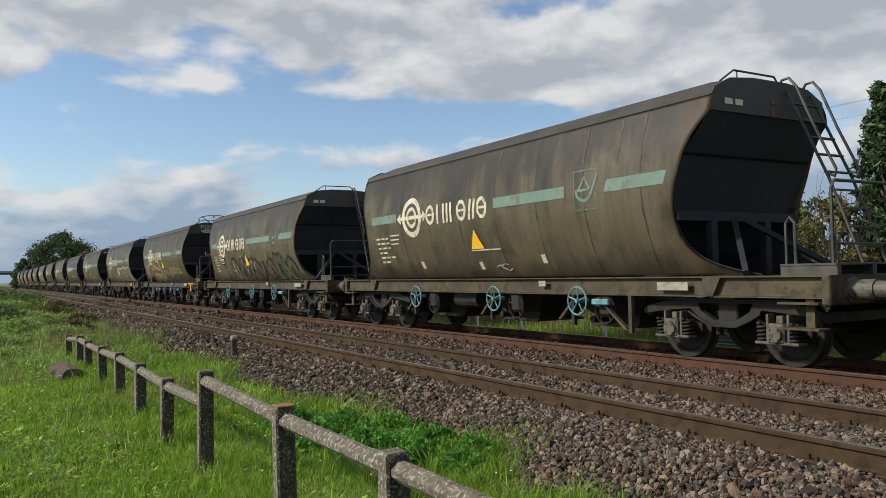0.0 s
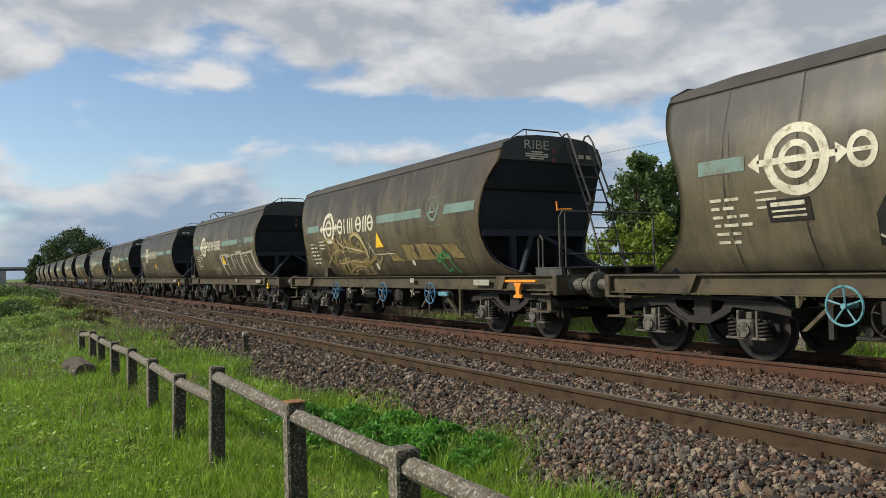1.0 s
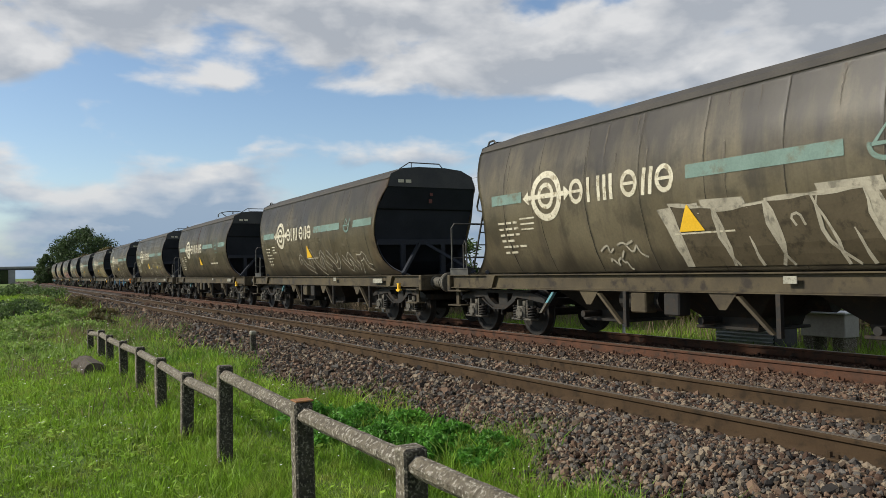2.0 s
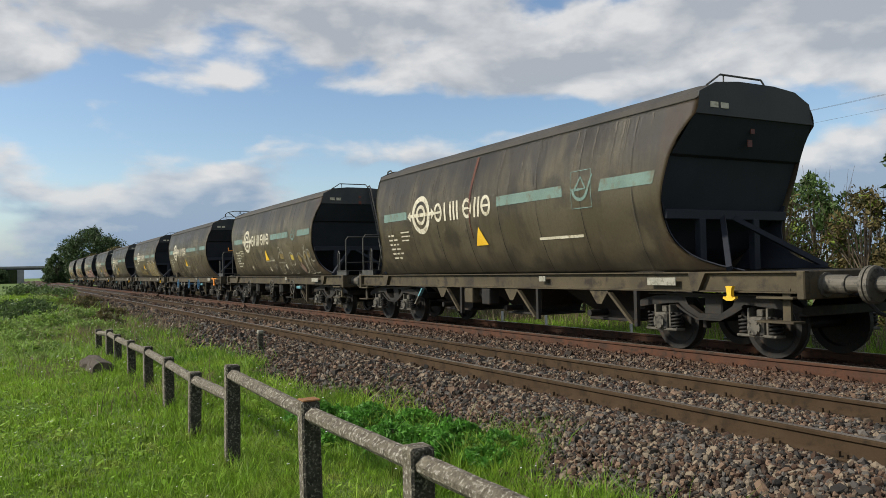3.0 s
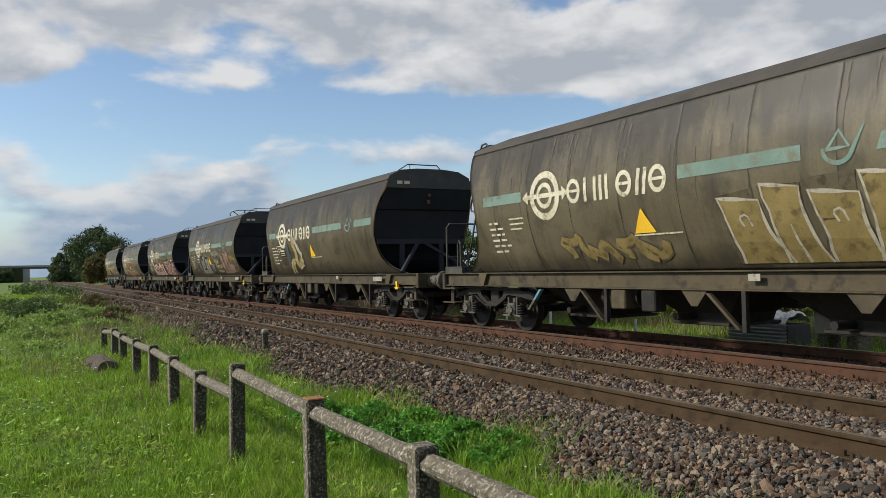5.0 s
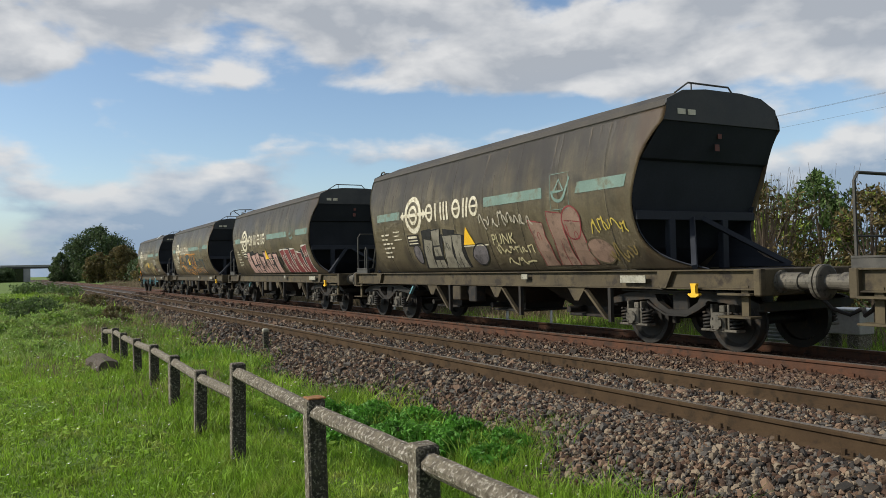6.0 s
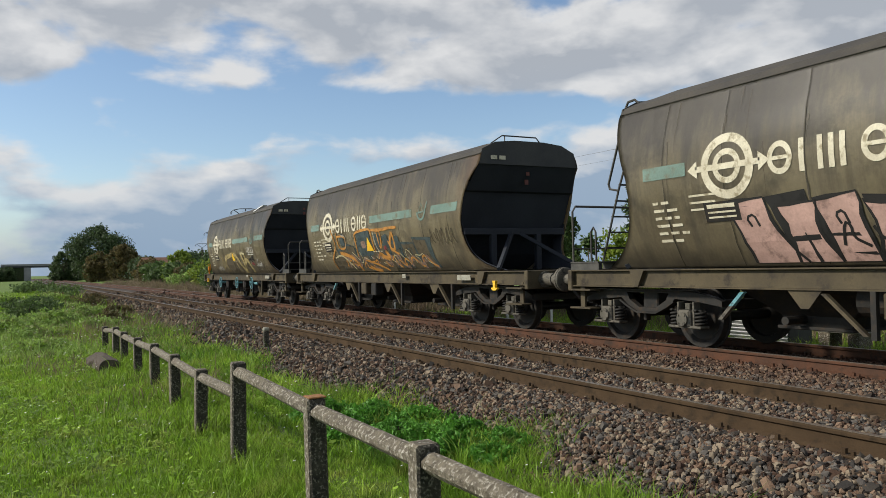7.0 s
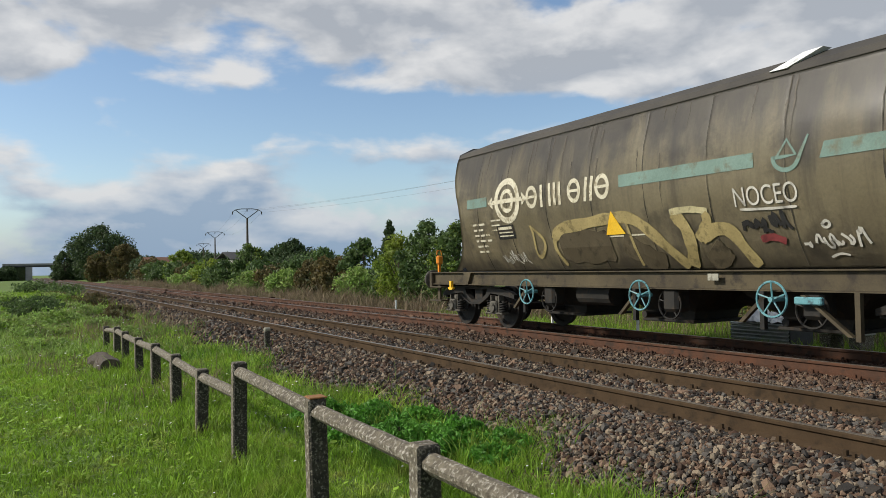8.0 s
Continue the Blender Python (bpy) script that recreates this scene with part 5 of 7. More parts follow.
def tree(name, label, x, y, top, r, mat, rng, leaf=0.10, clumps=60, per=90, low=0.25, cone=False, bare=0, seat=None, taper=1.0, second=None):
    """A tree or bush: tapered trunk and limbs, and a crown of leaf clumps with gaps."""
    g = float(lie(x, y)) - 0.05 if seat is None else seat
    h = top - g
    t = thing(name, label, "bush" if "bush" in name else "tree", pose(x, y, g))
    bm = bmesh.new()
    wood = max(0.03, h * 0.020)
    lean = rng.normal(0, 0.03, 2) * h
    spine = [(lean[0] * q, lean[1] * q, h * 0.88 * q) for q in (0, 0.25, 0.5, 0.75, 1)]
    tube(bm, spine, [wood * 1.5, wood, wood * 0.75, wood * 0.45, wood * 0.15], 7)
    cs, sp = [], []
    for i in range(clumps):
        u = rng.uniform(0, 1)
        z = h * (low + (0.97 - low) * u)
        if cone:
            rad = r * (1 - u) ** 0.9 * rng.uniform(0.55, 1.0)
        else:
            rad = r * math.sqrt(max(0.02, 1 - abs(2 * u ** taper - 0.9) ** 2.3)) * rng.uniform(0.35, 1.0) ** 0.5 * rng.uniform(0.8, 1.12)
        a = rng.uniform(0, 2 * math.pi)
        cs.append((rad * math.cos(a) + lean[0] * u, rad * math.sin(a) + lean[1] * u, z))
        sp.append(r * rng.uniform(0.16, 0.32) * (1.0 - 0.55 * u if cone else 1))
        if i % 4 == 0:
            q = z * (0.55 if not cone else 0.95) / h
            tube(bm, [(lean[0] * q, lean[1] * q, h * 0.88 * q), (cs[-1][0] * 0.6, cs[-1][1] * 0.6, (h * q * 0.4 + z * 0.6)), cs[-1]], [wood * 0.45, wood * 0.28, wood * 0.1], 4)
    for i in range(bare):                          # bare twigs that stand out of the crown
        a, rr = rng.uniform(0, 2 * math.pi), r * rng.uniform(0.1, 0.95)
        z0, z1 = h * rng.uniform(0.2, 0.6), h * rng.uniform(0.75, 1.05)
        tube(bm, [(rr * 0.6 * math.cos(a), rr * 0.6 * math.sin(a), z0), (rr * math.cos(a) + rng.normal(0, .1), rr * math.sin(a) + rng.normal(0, .1), z1)], [0.012, 0.004], 3)
    part("trunk", bm, BARK if not bare else TWIG, t)
    leaf_cloud("crown", cs, sp, int(per * 0.82), leaf * 1.06, mat, rng, t)
    if second is not None:
        m = cs[::4]
        leaf_cloud("sunlit_leaves", m, [s * 0.9 for s in sp[::4]], per // 2, leaf, second, rng, t)
    return t


def trees():
    rng = np.random.default_rng(31)
    # hedge and trees behind the far track, close by
    tree("round_tree", "dense dark green round tree behind the hedge", 16.0, 19.5, 5.6, 1.6, LEAF, rng, 0.10, 95, 110, 0.15)
    tree("bush", "bright yellow-green bush beside the far track", 11.4, 16.6, 2.8, 1.15, LIME, rng, 0.075, 60, 90, 0.05)
    tree("bush", "brown twiggy bush with few leaves", 11.2, 13.7, 3.35, 1.5, RUST_LEAF, rng, 0.055, 70, 60, 0.05, bare=150, second=LEAF)
    tree("tree", "thin green tree with bare top twigs", 17.0, 16.2, 4.2, 1.4, LEAF, rng, 0.085, 60, 80, 0.1, bare=50)
    tree("conifer", "dark green conifer with drooping sprays", 13.2, 10.5, 5.9, 1.5, OAK, rng, 0.085, 150, 75, 0.05, cone=True)
    tree("conifer", "dark green conifer with drooping sprays", 15.8, 11.6, 6.6, 1.7, OAK, rng, 0.09, 150, 75, 0.05, cone=True)
    tree("bush", "yellowing bush with thin twigs", 12.0, 11.3, 3.0, 1.1, RUST_LEAF, rng, 0.06, 60, 70, 0.05, bare=60, second=LIME)
    tree("tree", "upright green tree beside the hedge", 14.0, 20.4, 5.2, 1.35, LEAF, rng, 0.085, 110, 80, 0.03, second=OAK, taper=0.75)
    tree("tree", "dense green tree beside the hedge", 15.4, 20.6, 5.4, 1.2, LEAF, rng, 0.10, 70, 90, 0.1)
    for x, y, top, r, m in ((12.2, 19.2, 2.7, 1.35, LIME), (12.2, 8.2, 2.6, 1.2, LEAF), (13.2, 15.0, 2.7, 1.3, LIME), (13.5, 5.5, 3.2, 1.5, LEAF), (11.8, 21.5, 2.2, 1.2, LEAF), (18.5, 13.4, 3.8, 1.6, OAK)):
        tree("bush", "green hedge bush behind the far track", x, y, top, r, m, rng, 0.08, 50, 80, 0.02)
    tree("tree", "slender green tree behind the far track", 12.6, 25.0, 5.2, 1.25, LEAF, rng, 0.095, 90, 90, 0.05)
    tree("tree", "slender green tree behind the far track", 13.8, 26.6, 4.4, 1.2, OAK, rng, 0.095, 70, 90, 0.05)
    # hedge farther along
    tree("tall_bush", "tall green bush of upright shoots", 10.8, 28.9, 3.15, 1.5, LEAF, rng, 0.085, 120, 70, 0.02, second=LIME, taper=0.8)
    tree("tall_bush", "tall green bush of upright shoots", 10.9, 31.6, 3.4, 1.5, LEAF, rng, 0.085, 120, 70, 0.02, taper=0.8)
    tree("bush", "yellow-green bush at the hedge's edge", 10.3, 33.8, 2.9, 1.2, LIME, rng, 0.085, 80, 70, 0.02)
    tree("conifer", "small pointed spruce behind the hedge", 13.0, 41.0, 4.15, 0.9, OAK, rng, 0.11, 80, 60, 0.05, cone=True)
    tree("tree", "green leafy tree in the hedge", 13.0, 44.5, 3.0, 1.6, LEAF, rng, 0.13, 70, 70, 0.05, second=OAK)
    tree("bush", "dark brown-leaved bush in the hedge", 11.6, 45.5, 1.9, 1.7, RUST_LEAF, rng, 0.13, 60, 70, 0.0)
    tree("bush", "dark brown-leaved bush in the hedge", 12.4, 50.5, 2.0, 1.7, RUST_LEAF, rng, 0.13, 60, 70, 0.0, second=OAK)
    tree("tree", "dark green tree behind the hedge", 19.5, 78.5, 4.3, 2.5, OAK, rng, 0.14, 80, 100, 0.05)
    tree("tree", "dark green tree behind the hedge", 21.5, 74.0, 3.5, 1.8, OAK, rng, 0.13, 70, 90, 0.05, cone=True)
    tree("tree", "light green tree in the hedge", 14.0, 75.8, 3.7, 1.9, LEAF, rng, 0.13, 80, 100, 0.02, second=LIME)
    tree("tree", "light green tree in the hedge", 16.0, 123, 4.3, 2.8, LIME, rng, 0.20, 70, 90, 0.02)
    tree("bush", "round dark green bush by the track", 13.6, 126, 2.1, 2.0, LEAF, rng, 0.17, 60, 90, 0.0)
    for x, y, top, r, m in ((12.5, 56, 1.9, 1.9, LEAF), (12.8, 62, 1.6, 2.0, RUST_LEAF), (13.0, 68, 2.1, 2.0, LEAF), (13.0, 82, 2.3, 2.2, LEAF), (13.4, 89, 2.4, 2.3, LIME), (13.8, 97, 2.5, 2.5, LEAF), (14.2, 106, 2.3, 2.6, RUST_LEAF), (14.5, 115, 2.6, 2.8, LEAF),
                            (15.0, 136, 3.0, 3.2, LEAF), (15.5, 148, 3.6, 3.4, RUST_LEAF), (16.0, 160, 4.2, 3.6, OAK), (12.0, 38, 1.8, 1.4, LEAF), (11.4, 36, 1.5, 1.1, LIME), (11.2, 41, 1.3, 1.5, HERB), (11.0, 54, 1.2, 1.8, HERB), (11.4, 65, 1.1, 2.0, HERB), (11.6, 76, 1.2, 2.2, LEAF), (11.8, 92, 1.2, 2.6, HERB), (15.5, 60, 2.8, 2.4, LEAF), (16.5, 70, 2.6, 2.2, OAK)):
        tree("bush", "mixed hedge bush beyond the far track", x, y, top, r, m, rng, 0.055 + 0.0011 * y, 50, 70, 0.0)
    # the clump by the bridge
    tree("oak", "large dark oak beside the railway", 13.6, 220, 13.1, 7.6, OAK, rng, 0.27, 150, 130, 0.10)
    tree("oak", "dark oak beside the bridge", 5.6, 236, 7.4, 3.3, OAK, rng, 0.26, 80, 110, 0.05)
    tree("tree", "russet autumn tree beside the railway", 15.4, 190, 7.8, 3.6, RUST_LEAF, rng, 0.24, 100, 110, 0.02)
    tree("tree", "olive green tree below the oak", 11.0, 198, 6.2, 3.6, RUST_LEAF, rng, 0.24, 90, 110, 0.02, second=LEAF)
    tree("tree", "dark tree behind the russet tree", 20.5, 205, 5.2, 4.2, OAK, rng, 0.26, 90, 110, 0.02)
    for x, y, top, r in ((9.5, 262, 5.5, 5.5), (-9, 322, 4.4, 3.5), (-15, 318, 4.2, 5), (-24, 318, 3.8, 6), (-36, 322, 3.4, 8), (-58, 340, 3.4, 12), (20, 250, 6, 6), (34, 215, 6, 7), (44, 240, 6.5, 8), (30, 160, 4.5, 5), (26, 108, 4.0, 3.5), (38, 140, 5, 6)):
        tree("tree", "distant dark green tree on the horizon", x, y, top, r, OAK, rng, 0.34, 70, 80, 0.0)
    # low growth on the bank beside the meadow
    for x, y, top, r, m in ((-5.2, 37.5, 0.32, 0.75, LEAF), (-5.7, 41, 0.25, 0.8, OAK), (-4.5, 40, 0.18, 0.6, LEAF), (-4.4, 31.5, 0.0, 0.6, HERB), (-3.4, 34, 0.02, 0.6, HERB), (-2.6, 31, -0.06, 0.5, RUST_LEAF), (-5.9, 29, -0.02, 0.6, HERB), (-1.9, 36, 0.0, 0.5, RUST_LEAF), (-2.3, 45, 0.1, 0.7, RUST_LEAF), (-1.6, 52, 0.15, 0.7, RUST_LEAF), (-3.0, 62, 0.3, 0.9, LEAF), (-4.7, 47, 0.15, 0.9, LEAF), (-5.5, 43, -0.02, 1.0, HERB), (-4.0, 53, 0.2, 0.9, HERB), (-3.4, 58, 0.1, 0.9, RUST_LEAF), (-6.3, 52, 0.15, 1.2, HERB), (-2.4, 74, 0.4, 1.4, LEAF), (-4.0, 92, 0.5, 1.8, LEAF),
                            (-5.3, 27, -0.22, 0.8, HERB), (-3.2, 30, -0.22, 0.7, HERB), (-4.4, 35, -0.15, 0.9, HERB), (-5.9, 33, -0.2, 0.9, HERB), (-2.6, 38, -0.2, 0.8, HERB), (-3.6, 43, -0.1, 0.9, HERB), (-4.9, 38, -0.12, 0.8, LEAF), (-5.2, 22, -0.28, 0.6, HERB), (-2.9, 24, -0.26, 0.6, HERB), (-6.4, 40, -0.1, 1.0, HERB)):
        tree("weed_bush", "low mixed green weeds on the grassy bank", x, y, top - 0.06, r * 1.3, m, rng, 0.022 + 0.0009 * y, 50, 60, 0.05, second=GRASS if m is HERB else None)
    for x, y, top, r in ((-2.40, 9.2, -0.30, 0.36), (-2.00, 8.6, -0.26, 0.36), (-2.45, 8.2, -0.30, 0.34), (-1.75, 7.9, -0.26, 0.36), (-2.15, 7.5, -0.28, 0.36), (-1.65, 7.1, -0.26, 0.36), (-2.0, 6.8, -0.30, 0.34), (-1.50, 6.5, -0.30, 0.30), (-1.8, 6.2, -0.34, 0.26)):
        tree("nettle_bush", "patch of fresh green nettles in the grass", x, y, top, r, WEED, rng, 0.026, 60, 80, 0.02)


trees()


# ---- things beside the tracks ----
def marker_post(x, y, h, name="marker_post"):
    t = thing(name, "small weathered marker post with a white cap", "post", pose(x, y, float(np.maximum(lie(x, y), bed_height(x, y))) - 0.05), "small marker posts")
    bm = bmesh.new()
    box(bm, -0.055, 0.055, -0.045, 0.045, 0, h, 0.008)
    part("shaft", bm, MOSS_SHADE, t)
    bm = bmesh.new()
    box(bm, -0.065, 0.065, -0.055, 0.055, h, h + 0.08, 0.02)
    part("cap", bm, PLATE, t, "white painted cap")


marker_post(-1.05, 16.4, 0.42)


def peg(x, y, h):
    t = thing("white_peg", "thin white peg beside the rail", "peg", pose(x, y, -0.35), "white pegs by the far rail")
    bm = bmesh.new()
    box(bm, -0.035, 0.035, -0.02, 0.02, 0, h, 0.006)
    part("peg_body", bm, WHITE, t)


for _x, _y, _h in ((7.0, 17.2, 0.5), (7.2, 27.6, 0.45), (7.1, 19.5, 0.42), (7.1, 14.0, 0.4)):
    peg(_x, _y, _h)


def fallen_log():
    t = thing("fallen_log", "short grey weathered log lying in the grass", "log", pose(-4.22, 16.4, -0.40, 0, 0, 3))
    bm = bmesh.new()
    rng = random.Random(8)
    rings = []
    for i in range(9):
        y = -0.75 + 1.5 * i / 8
        rings.append([bm.verts.new((0.22 * math.cos(a) * (1 + rng.uniform(-.14, .14)), y, 0.19 * math.sin(a) * (1 + rng.uniform(-.14, .14)))) for a in np.linspace(0, 2 * math.pi, 14, endpoint=False)])
    for p, q in zip(rings, rings[1:]):
        for j in range(14):
            bm.faces.new((p[j], p[(j + 1) % 14], q[(j + 1) % 14], q[j]))
    bm.faces.new(rings[0][::-1])
    bm.faces.new(rings[-1])
    bmesh.ops.recalc_face_normals(bm, faces=bm.faces[:])
    part("log_body", bm, BARK, t)


fallen_log()


def corrugated(bm, y0, y1, x, z0, z1, pitch=0.075, depth=0.018):
    zs = np.arange(z0, z1, pitch / 6)
    rows = [[bm.verts.new((x + depth * math.sin(2 * math.pi * (z - z0) / pitch), y, z)) for y in (y0, y1)] for z in zs]
    for a, b in zip(rows, rows[1:]):
        bm.faces.new((a[0], a[1], b[1], b[0]))
    bmesh.ops.solidify(bm, geom=bm.faces[:], thickness=0.004)
    return bm


def sheet_stack():
    t = thing("sheet_stack", "stack of galvanised corrugated sheets under white sacking", "building material", pose(7.85, 11.2, -0.45))
    part("corrugated_sheet", corrugated(bmesh.new(), -0.72, 0.0, 0, 0.05, 0.52), ZINC, t)
    part("corrugated_sheet", corrugated(bmesh.new(), 0.01, 0.74, 0.01, 0.05, 0.52), ZINC, t)
    bm = bmesh.new()
    box(bm, 0.04, 0.75, -0.72, 0.74, 0.02, 0.50, 0.01)
    part("core", bm, DARK, t)
    bm = bmesh.new()
    rng = random.Random(4)
    n, m = 16, 12
    g = [[bm.verts.new((-0.02 + 0.80 * j / m, -0.70 + 1.15 * i / n, 0.54 + 0.24 * math.sin(math.pi * j / m) ** 0.5 * (0.7 + 0.3 * math.sin(i * 1.1)) + rng.uniform(-0.03, 0.03))) for j in range(m + 1)] for i in range(n + 1)]
    for i in range(n):
        for j in range(m):
            bm.faces.new((g[i][j], g[i][j + 1], g[i + 1][j + 1], g[i + 1][j]))
    bmesh.ops.recalc_face_normals(bm, faces=bm.faces[:])
    part("sacking", bm, WHITE, t, "crumpled white sacking")


sheet_stack()


def relay_box():
    t = thing("relay_box", "grey metal trackside cabinet on concrete blocks", "cabinet", pose(8.0, 9.35, -0.42))
    bm = bmesh.new()
    box(bm, -0.22, 0.22, -0.46, 0.46, 0.36, 0.80, 0.015)
    part("cabinet_body", bm, PLASTER, t)
    bm = bmesh.new()
    box(bm, -0.26, 0.26, -0.50, 0.50, 0.80, 0.84, 0.01)
    part("lid", bm, ZINC, t)
    for y in (-0.3, 0.3):
        bm = bmesh.new()
        box(bm, -0.2, 0.2, y - 0.12, y + 0.12, 0, 0.36, 0.015)
        part("block", bm, CONCRETE, t)


relay_box()


def power_pole(x, y, top):
    g = float(lie(x, y))
    t = thing("utility_pole", "dark utility pole with a V-shaped wire bracket", "utility pole", pose(x, y, g), "poles of the power line")
    h = top - g
    bm = bmesh.new()
    tube(bm, [(0, 0, -0.2), (0, 0, h * 0.5), (0, 0, h - 0.9)], [0.17, 0.14, 0.10], 10)
    part("shaft", bm, BARK, t)
    bm = bmesh.new()
    a = 0.35
    for s in (-1, 1):
        tube(bm, [(0, 0, h - 1.0), (s * 1.25, -s * a, h)], 0.05, 5)
        tube(bm, [(s * 1.25, -s * a, h), (s * 1.55, -s * a * 1.2, h - 0.22)], 0.04, 5)
    tube(bm, [(-1.25, a, h), (-0.6, a / 2, h + 0.12), (0.6, -a / 2, h + 0.12), (1.25, -a, h)], 0.045, 5)
    part("bracket", bm, PIPE, t)
    for s in (-1.55, 0.0, 1.55):
        bm = bmesh.new()
        z = h - 0.22 if s else h + 0.12
        cyl(bm, (s, -s * 0.27, z - 0.30), (s, -s * 0.27, z), 0.06, 8)
        part("insulator", bm, PIPE, t)


POLES = [(17.2, 88.5, 8.3), (25.0, 141, 8.3), (34.6, 198, 8.3), (30.0, 8.0, 9.2)]
for _p in POLES[:3]:
    power_pole(*_p)


def wires():
    t = thing("power_line", "thin dark overhead power wires between poles", "wires", kind="structure")
    line = [POLES[3], POLES[0], POLES[1], POLES[2]]
    for a, b in zip(line, line[1:]):
        for off in (-1.5, 0, 1.5):
            bm = bmesh.new()
            pts = []
            for q in np.linspace(0, 1, 25):
                pts.append((a[0] + (b[0] - a[0]) * q + off, a[1] + (b[1] - a[1]) * q - off * 0.3, a[2] + (b[2] - a[2]) * q - 0.30 * (off != 0) - 4 * 0.9 * q * (1 - q)))
            tube(bm, pts, 0.006, 4)
            part("wire", bm, PIPE, t)


wires()


# ---- far buildings ----
def bridge():
    t = thing("road_bridge", "pale concrete road bridge over the railway", "bridge", pose(3.2, 330, 0))
    bm = bmesh.new()
    box(bm, -14, 17, -4, 4, 4.45, 5.15, 0.1)
    part("deck", bm, DARK, t)
    for s in (-1, 1):
        bm = bmesh.new()
        box(bm, -14, 17, s * 4 - 0.15, s * 4 + 0.15, 5.0, 5.75, 0.05)
        part("parapet", bm, BRIDGE, t)
        bm = bmesh.new()
        lo, hi = sorted((s * 4.3, s * 6.6))
        box(bm, lo, hi, -4, 4, -1, 4.45, 0.1)
        part("abutment", bm, BRIDGE, t)
        bm = bmesh.new()
        slab(bm, [(s * 6.6, -1), (s * 17, -1), (s * 30, -0.6), (s * 13, 4.6), (s * 6.6, 5.0)], "y", -3.5, 3.5)
        part("embankment", bm, SCRUB, t)


bridge()


def house(x, y, wide, deep, eaves, ridge, mat, label):
    g = float(lie(x, y))
    t = thing("house", label, "house", pose(x, y, g, 0, 0, 12))
    bm = bmesh.new()
    box(bm, -wide / 2, wide / 2, -deep / 2, deep / 2, -0.2, eaves - g)
    part("wall", bm, PLASTER, t)
    bm = bmesh.new()
    e, r = eaves - g, ridge - g
    slab(bm, [(-deep / 2 - 0.3, e), (0, r), (deep / 2 + 0.3, e), (deep / 2 + 0.3, e + 0.12), (0, r + 0.15), (-deep / 2 - 0.3, e + 0.12)], "x", -wide / 2 - 0.3, wide / 2 + 0.3)
    part("roof", bm, mat, t)
    for k in (-0.25, 0.25):
        bm = bmesh.new()
        box(bm, k * wide - 0.45, k * wide + 0.45, -deep / 2 - 0.03, -deep / 2 + 0.02, 0.9, 2.0)
        part("window", bm, DARK, t)


house(17.6, 152, 6.0, 5.0, 2.6, 4.1, TILE_ROOF, "low house with a brown tiled roof behind the hedge")
house(22.3, 112, 5.0, 5.0, 2.9, 3.95, DARK, "low house with a dark grey roof behind the hedge")


# ---- sprayed lettering on the wagons ----
def spray(name, rgb, k=0.75):
    return material(name, [tuple(c * k for c in rgb), rgb, tuple(c * 0.45 for c in rgb)], 0.65, 0, 2.2, 30, 0.08, 0.003)


SPRAY = {"ochre": spray("ochre_spray", (0.235, 0.175, 0.065)), "pale": spray("pale_spray", (0.42, 0.38, 0.29)), "pink": spray("pink_spray", (0.50, 0.32, 0.27)),
         "wine": spray("wine_spray", (0.22, 0.045, 0.045)), "black": spray("black_spray", (0.022, 0.021, 0.020)), "orange": spray("orange_spray", (0.50, 0.23, 0.05)),
         "slate": spray("slate_spray", (0.055, 0.075, 0.075)), "white": spray("white_spray", (0.58, 0.55, 0.48)), "brown": spray("brown_spray", (0.095, 0.075, 0.045)),
         "dusty": spray("dusty_pink_spray", (0.235, 0.155, 0.115)), "green": spray("green_spray", (0.06, 0.22, 0.07)), "yellow": spray("yellow_spray", (0.50, 0.38, 0.07)),
         "lilac": spray("lilac_grey_spray", (0.13, 0.118, 0.122)), "khaki": spray("khaki_spray", (0.27, 0.22, 0.125)), "dun": spray("dun_spray", (0.35, 0.275, 0.12)), "grey": spray("grey_spray", (0.24, 0.22, 0.17)), "cream": spray("cream_spray", (0.50, 0.44, 0.25))}
FLOURISH = [[(0, 0), (0.25, 0.9), (0.4, 0.35), (0.65, 1), (0.8, 0.2), (1.1, 0.05)], [(0, 0.3), (0.15, 0.95), (0.5, 1.0), (0.62, 0.5), (0.9, 0.0), (1.15, -0.05)],
            [(-0.1, 0.95), (0.3, 0.6), (0.25, 0.1), (0.7, 0.4), (0.75, 0.95)], [(0.05, 0), (0.3, 0.5), (0.1, 0.9), (0.6, 0.75), (0.95, 1.05), (0.8, 0.3), (1.0, 0)],
            [(0, 0.7), (0.2, 0.2), (0.5, 0.05), (0.45, 0.6), (0.8, 0.95), (0.95, 0.1)], [(0, 0.05), (0.35, 1), (0.55, 0.75), (0.4, 0.3), (0.9, 0.0)]]


def rounded(pts, times=2):
    """Corners cut so that a stroke bends as from a spray can."""
    for _ in range(times):
        out = [pts[0]]
        for a, b in zip(pts, pts[1:]):
            out += [(a[0] * 0.75 + b[0] * 0.25, a[1] * 0.75 + b[1] * 0.25), (a[0] * 0.25 + b[0] * 0.75, a[1] * 0.25 + b[1] * 0.75)]
        pts = out + [pts[-1]]
    return pts


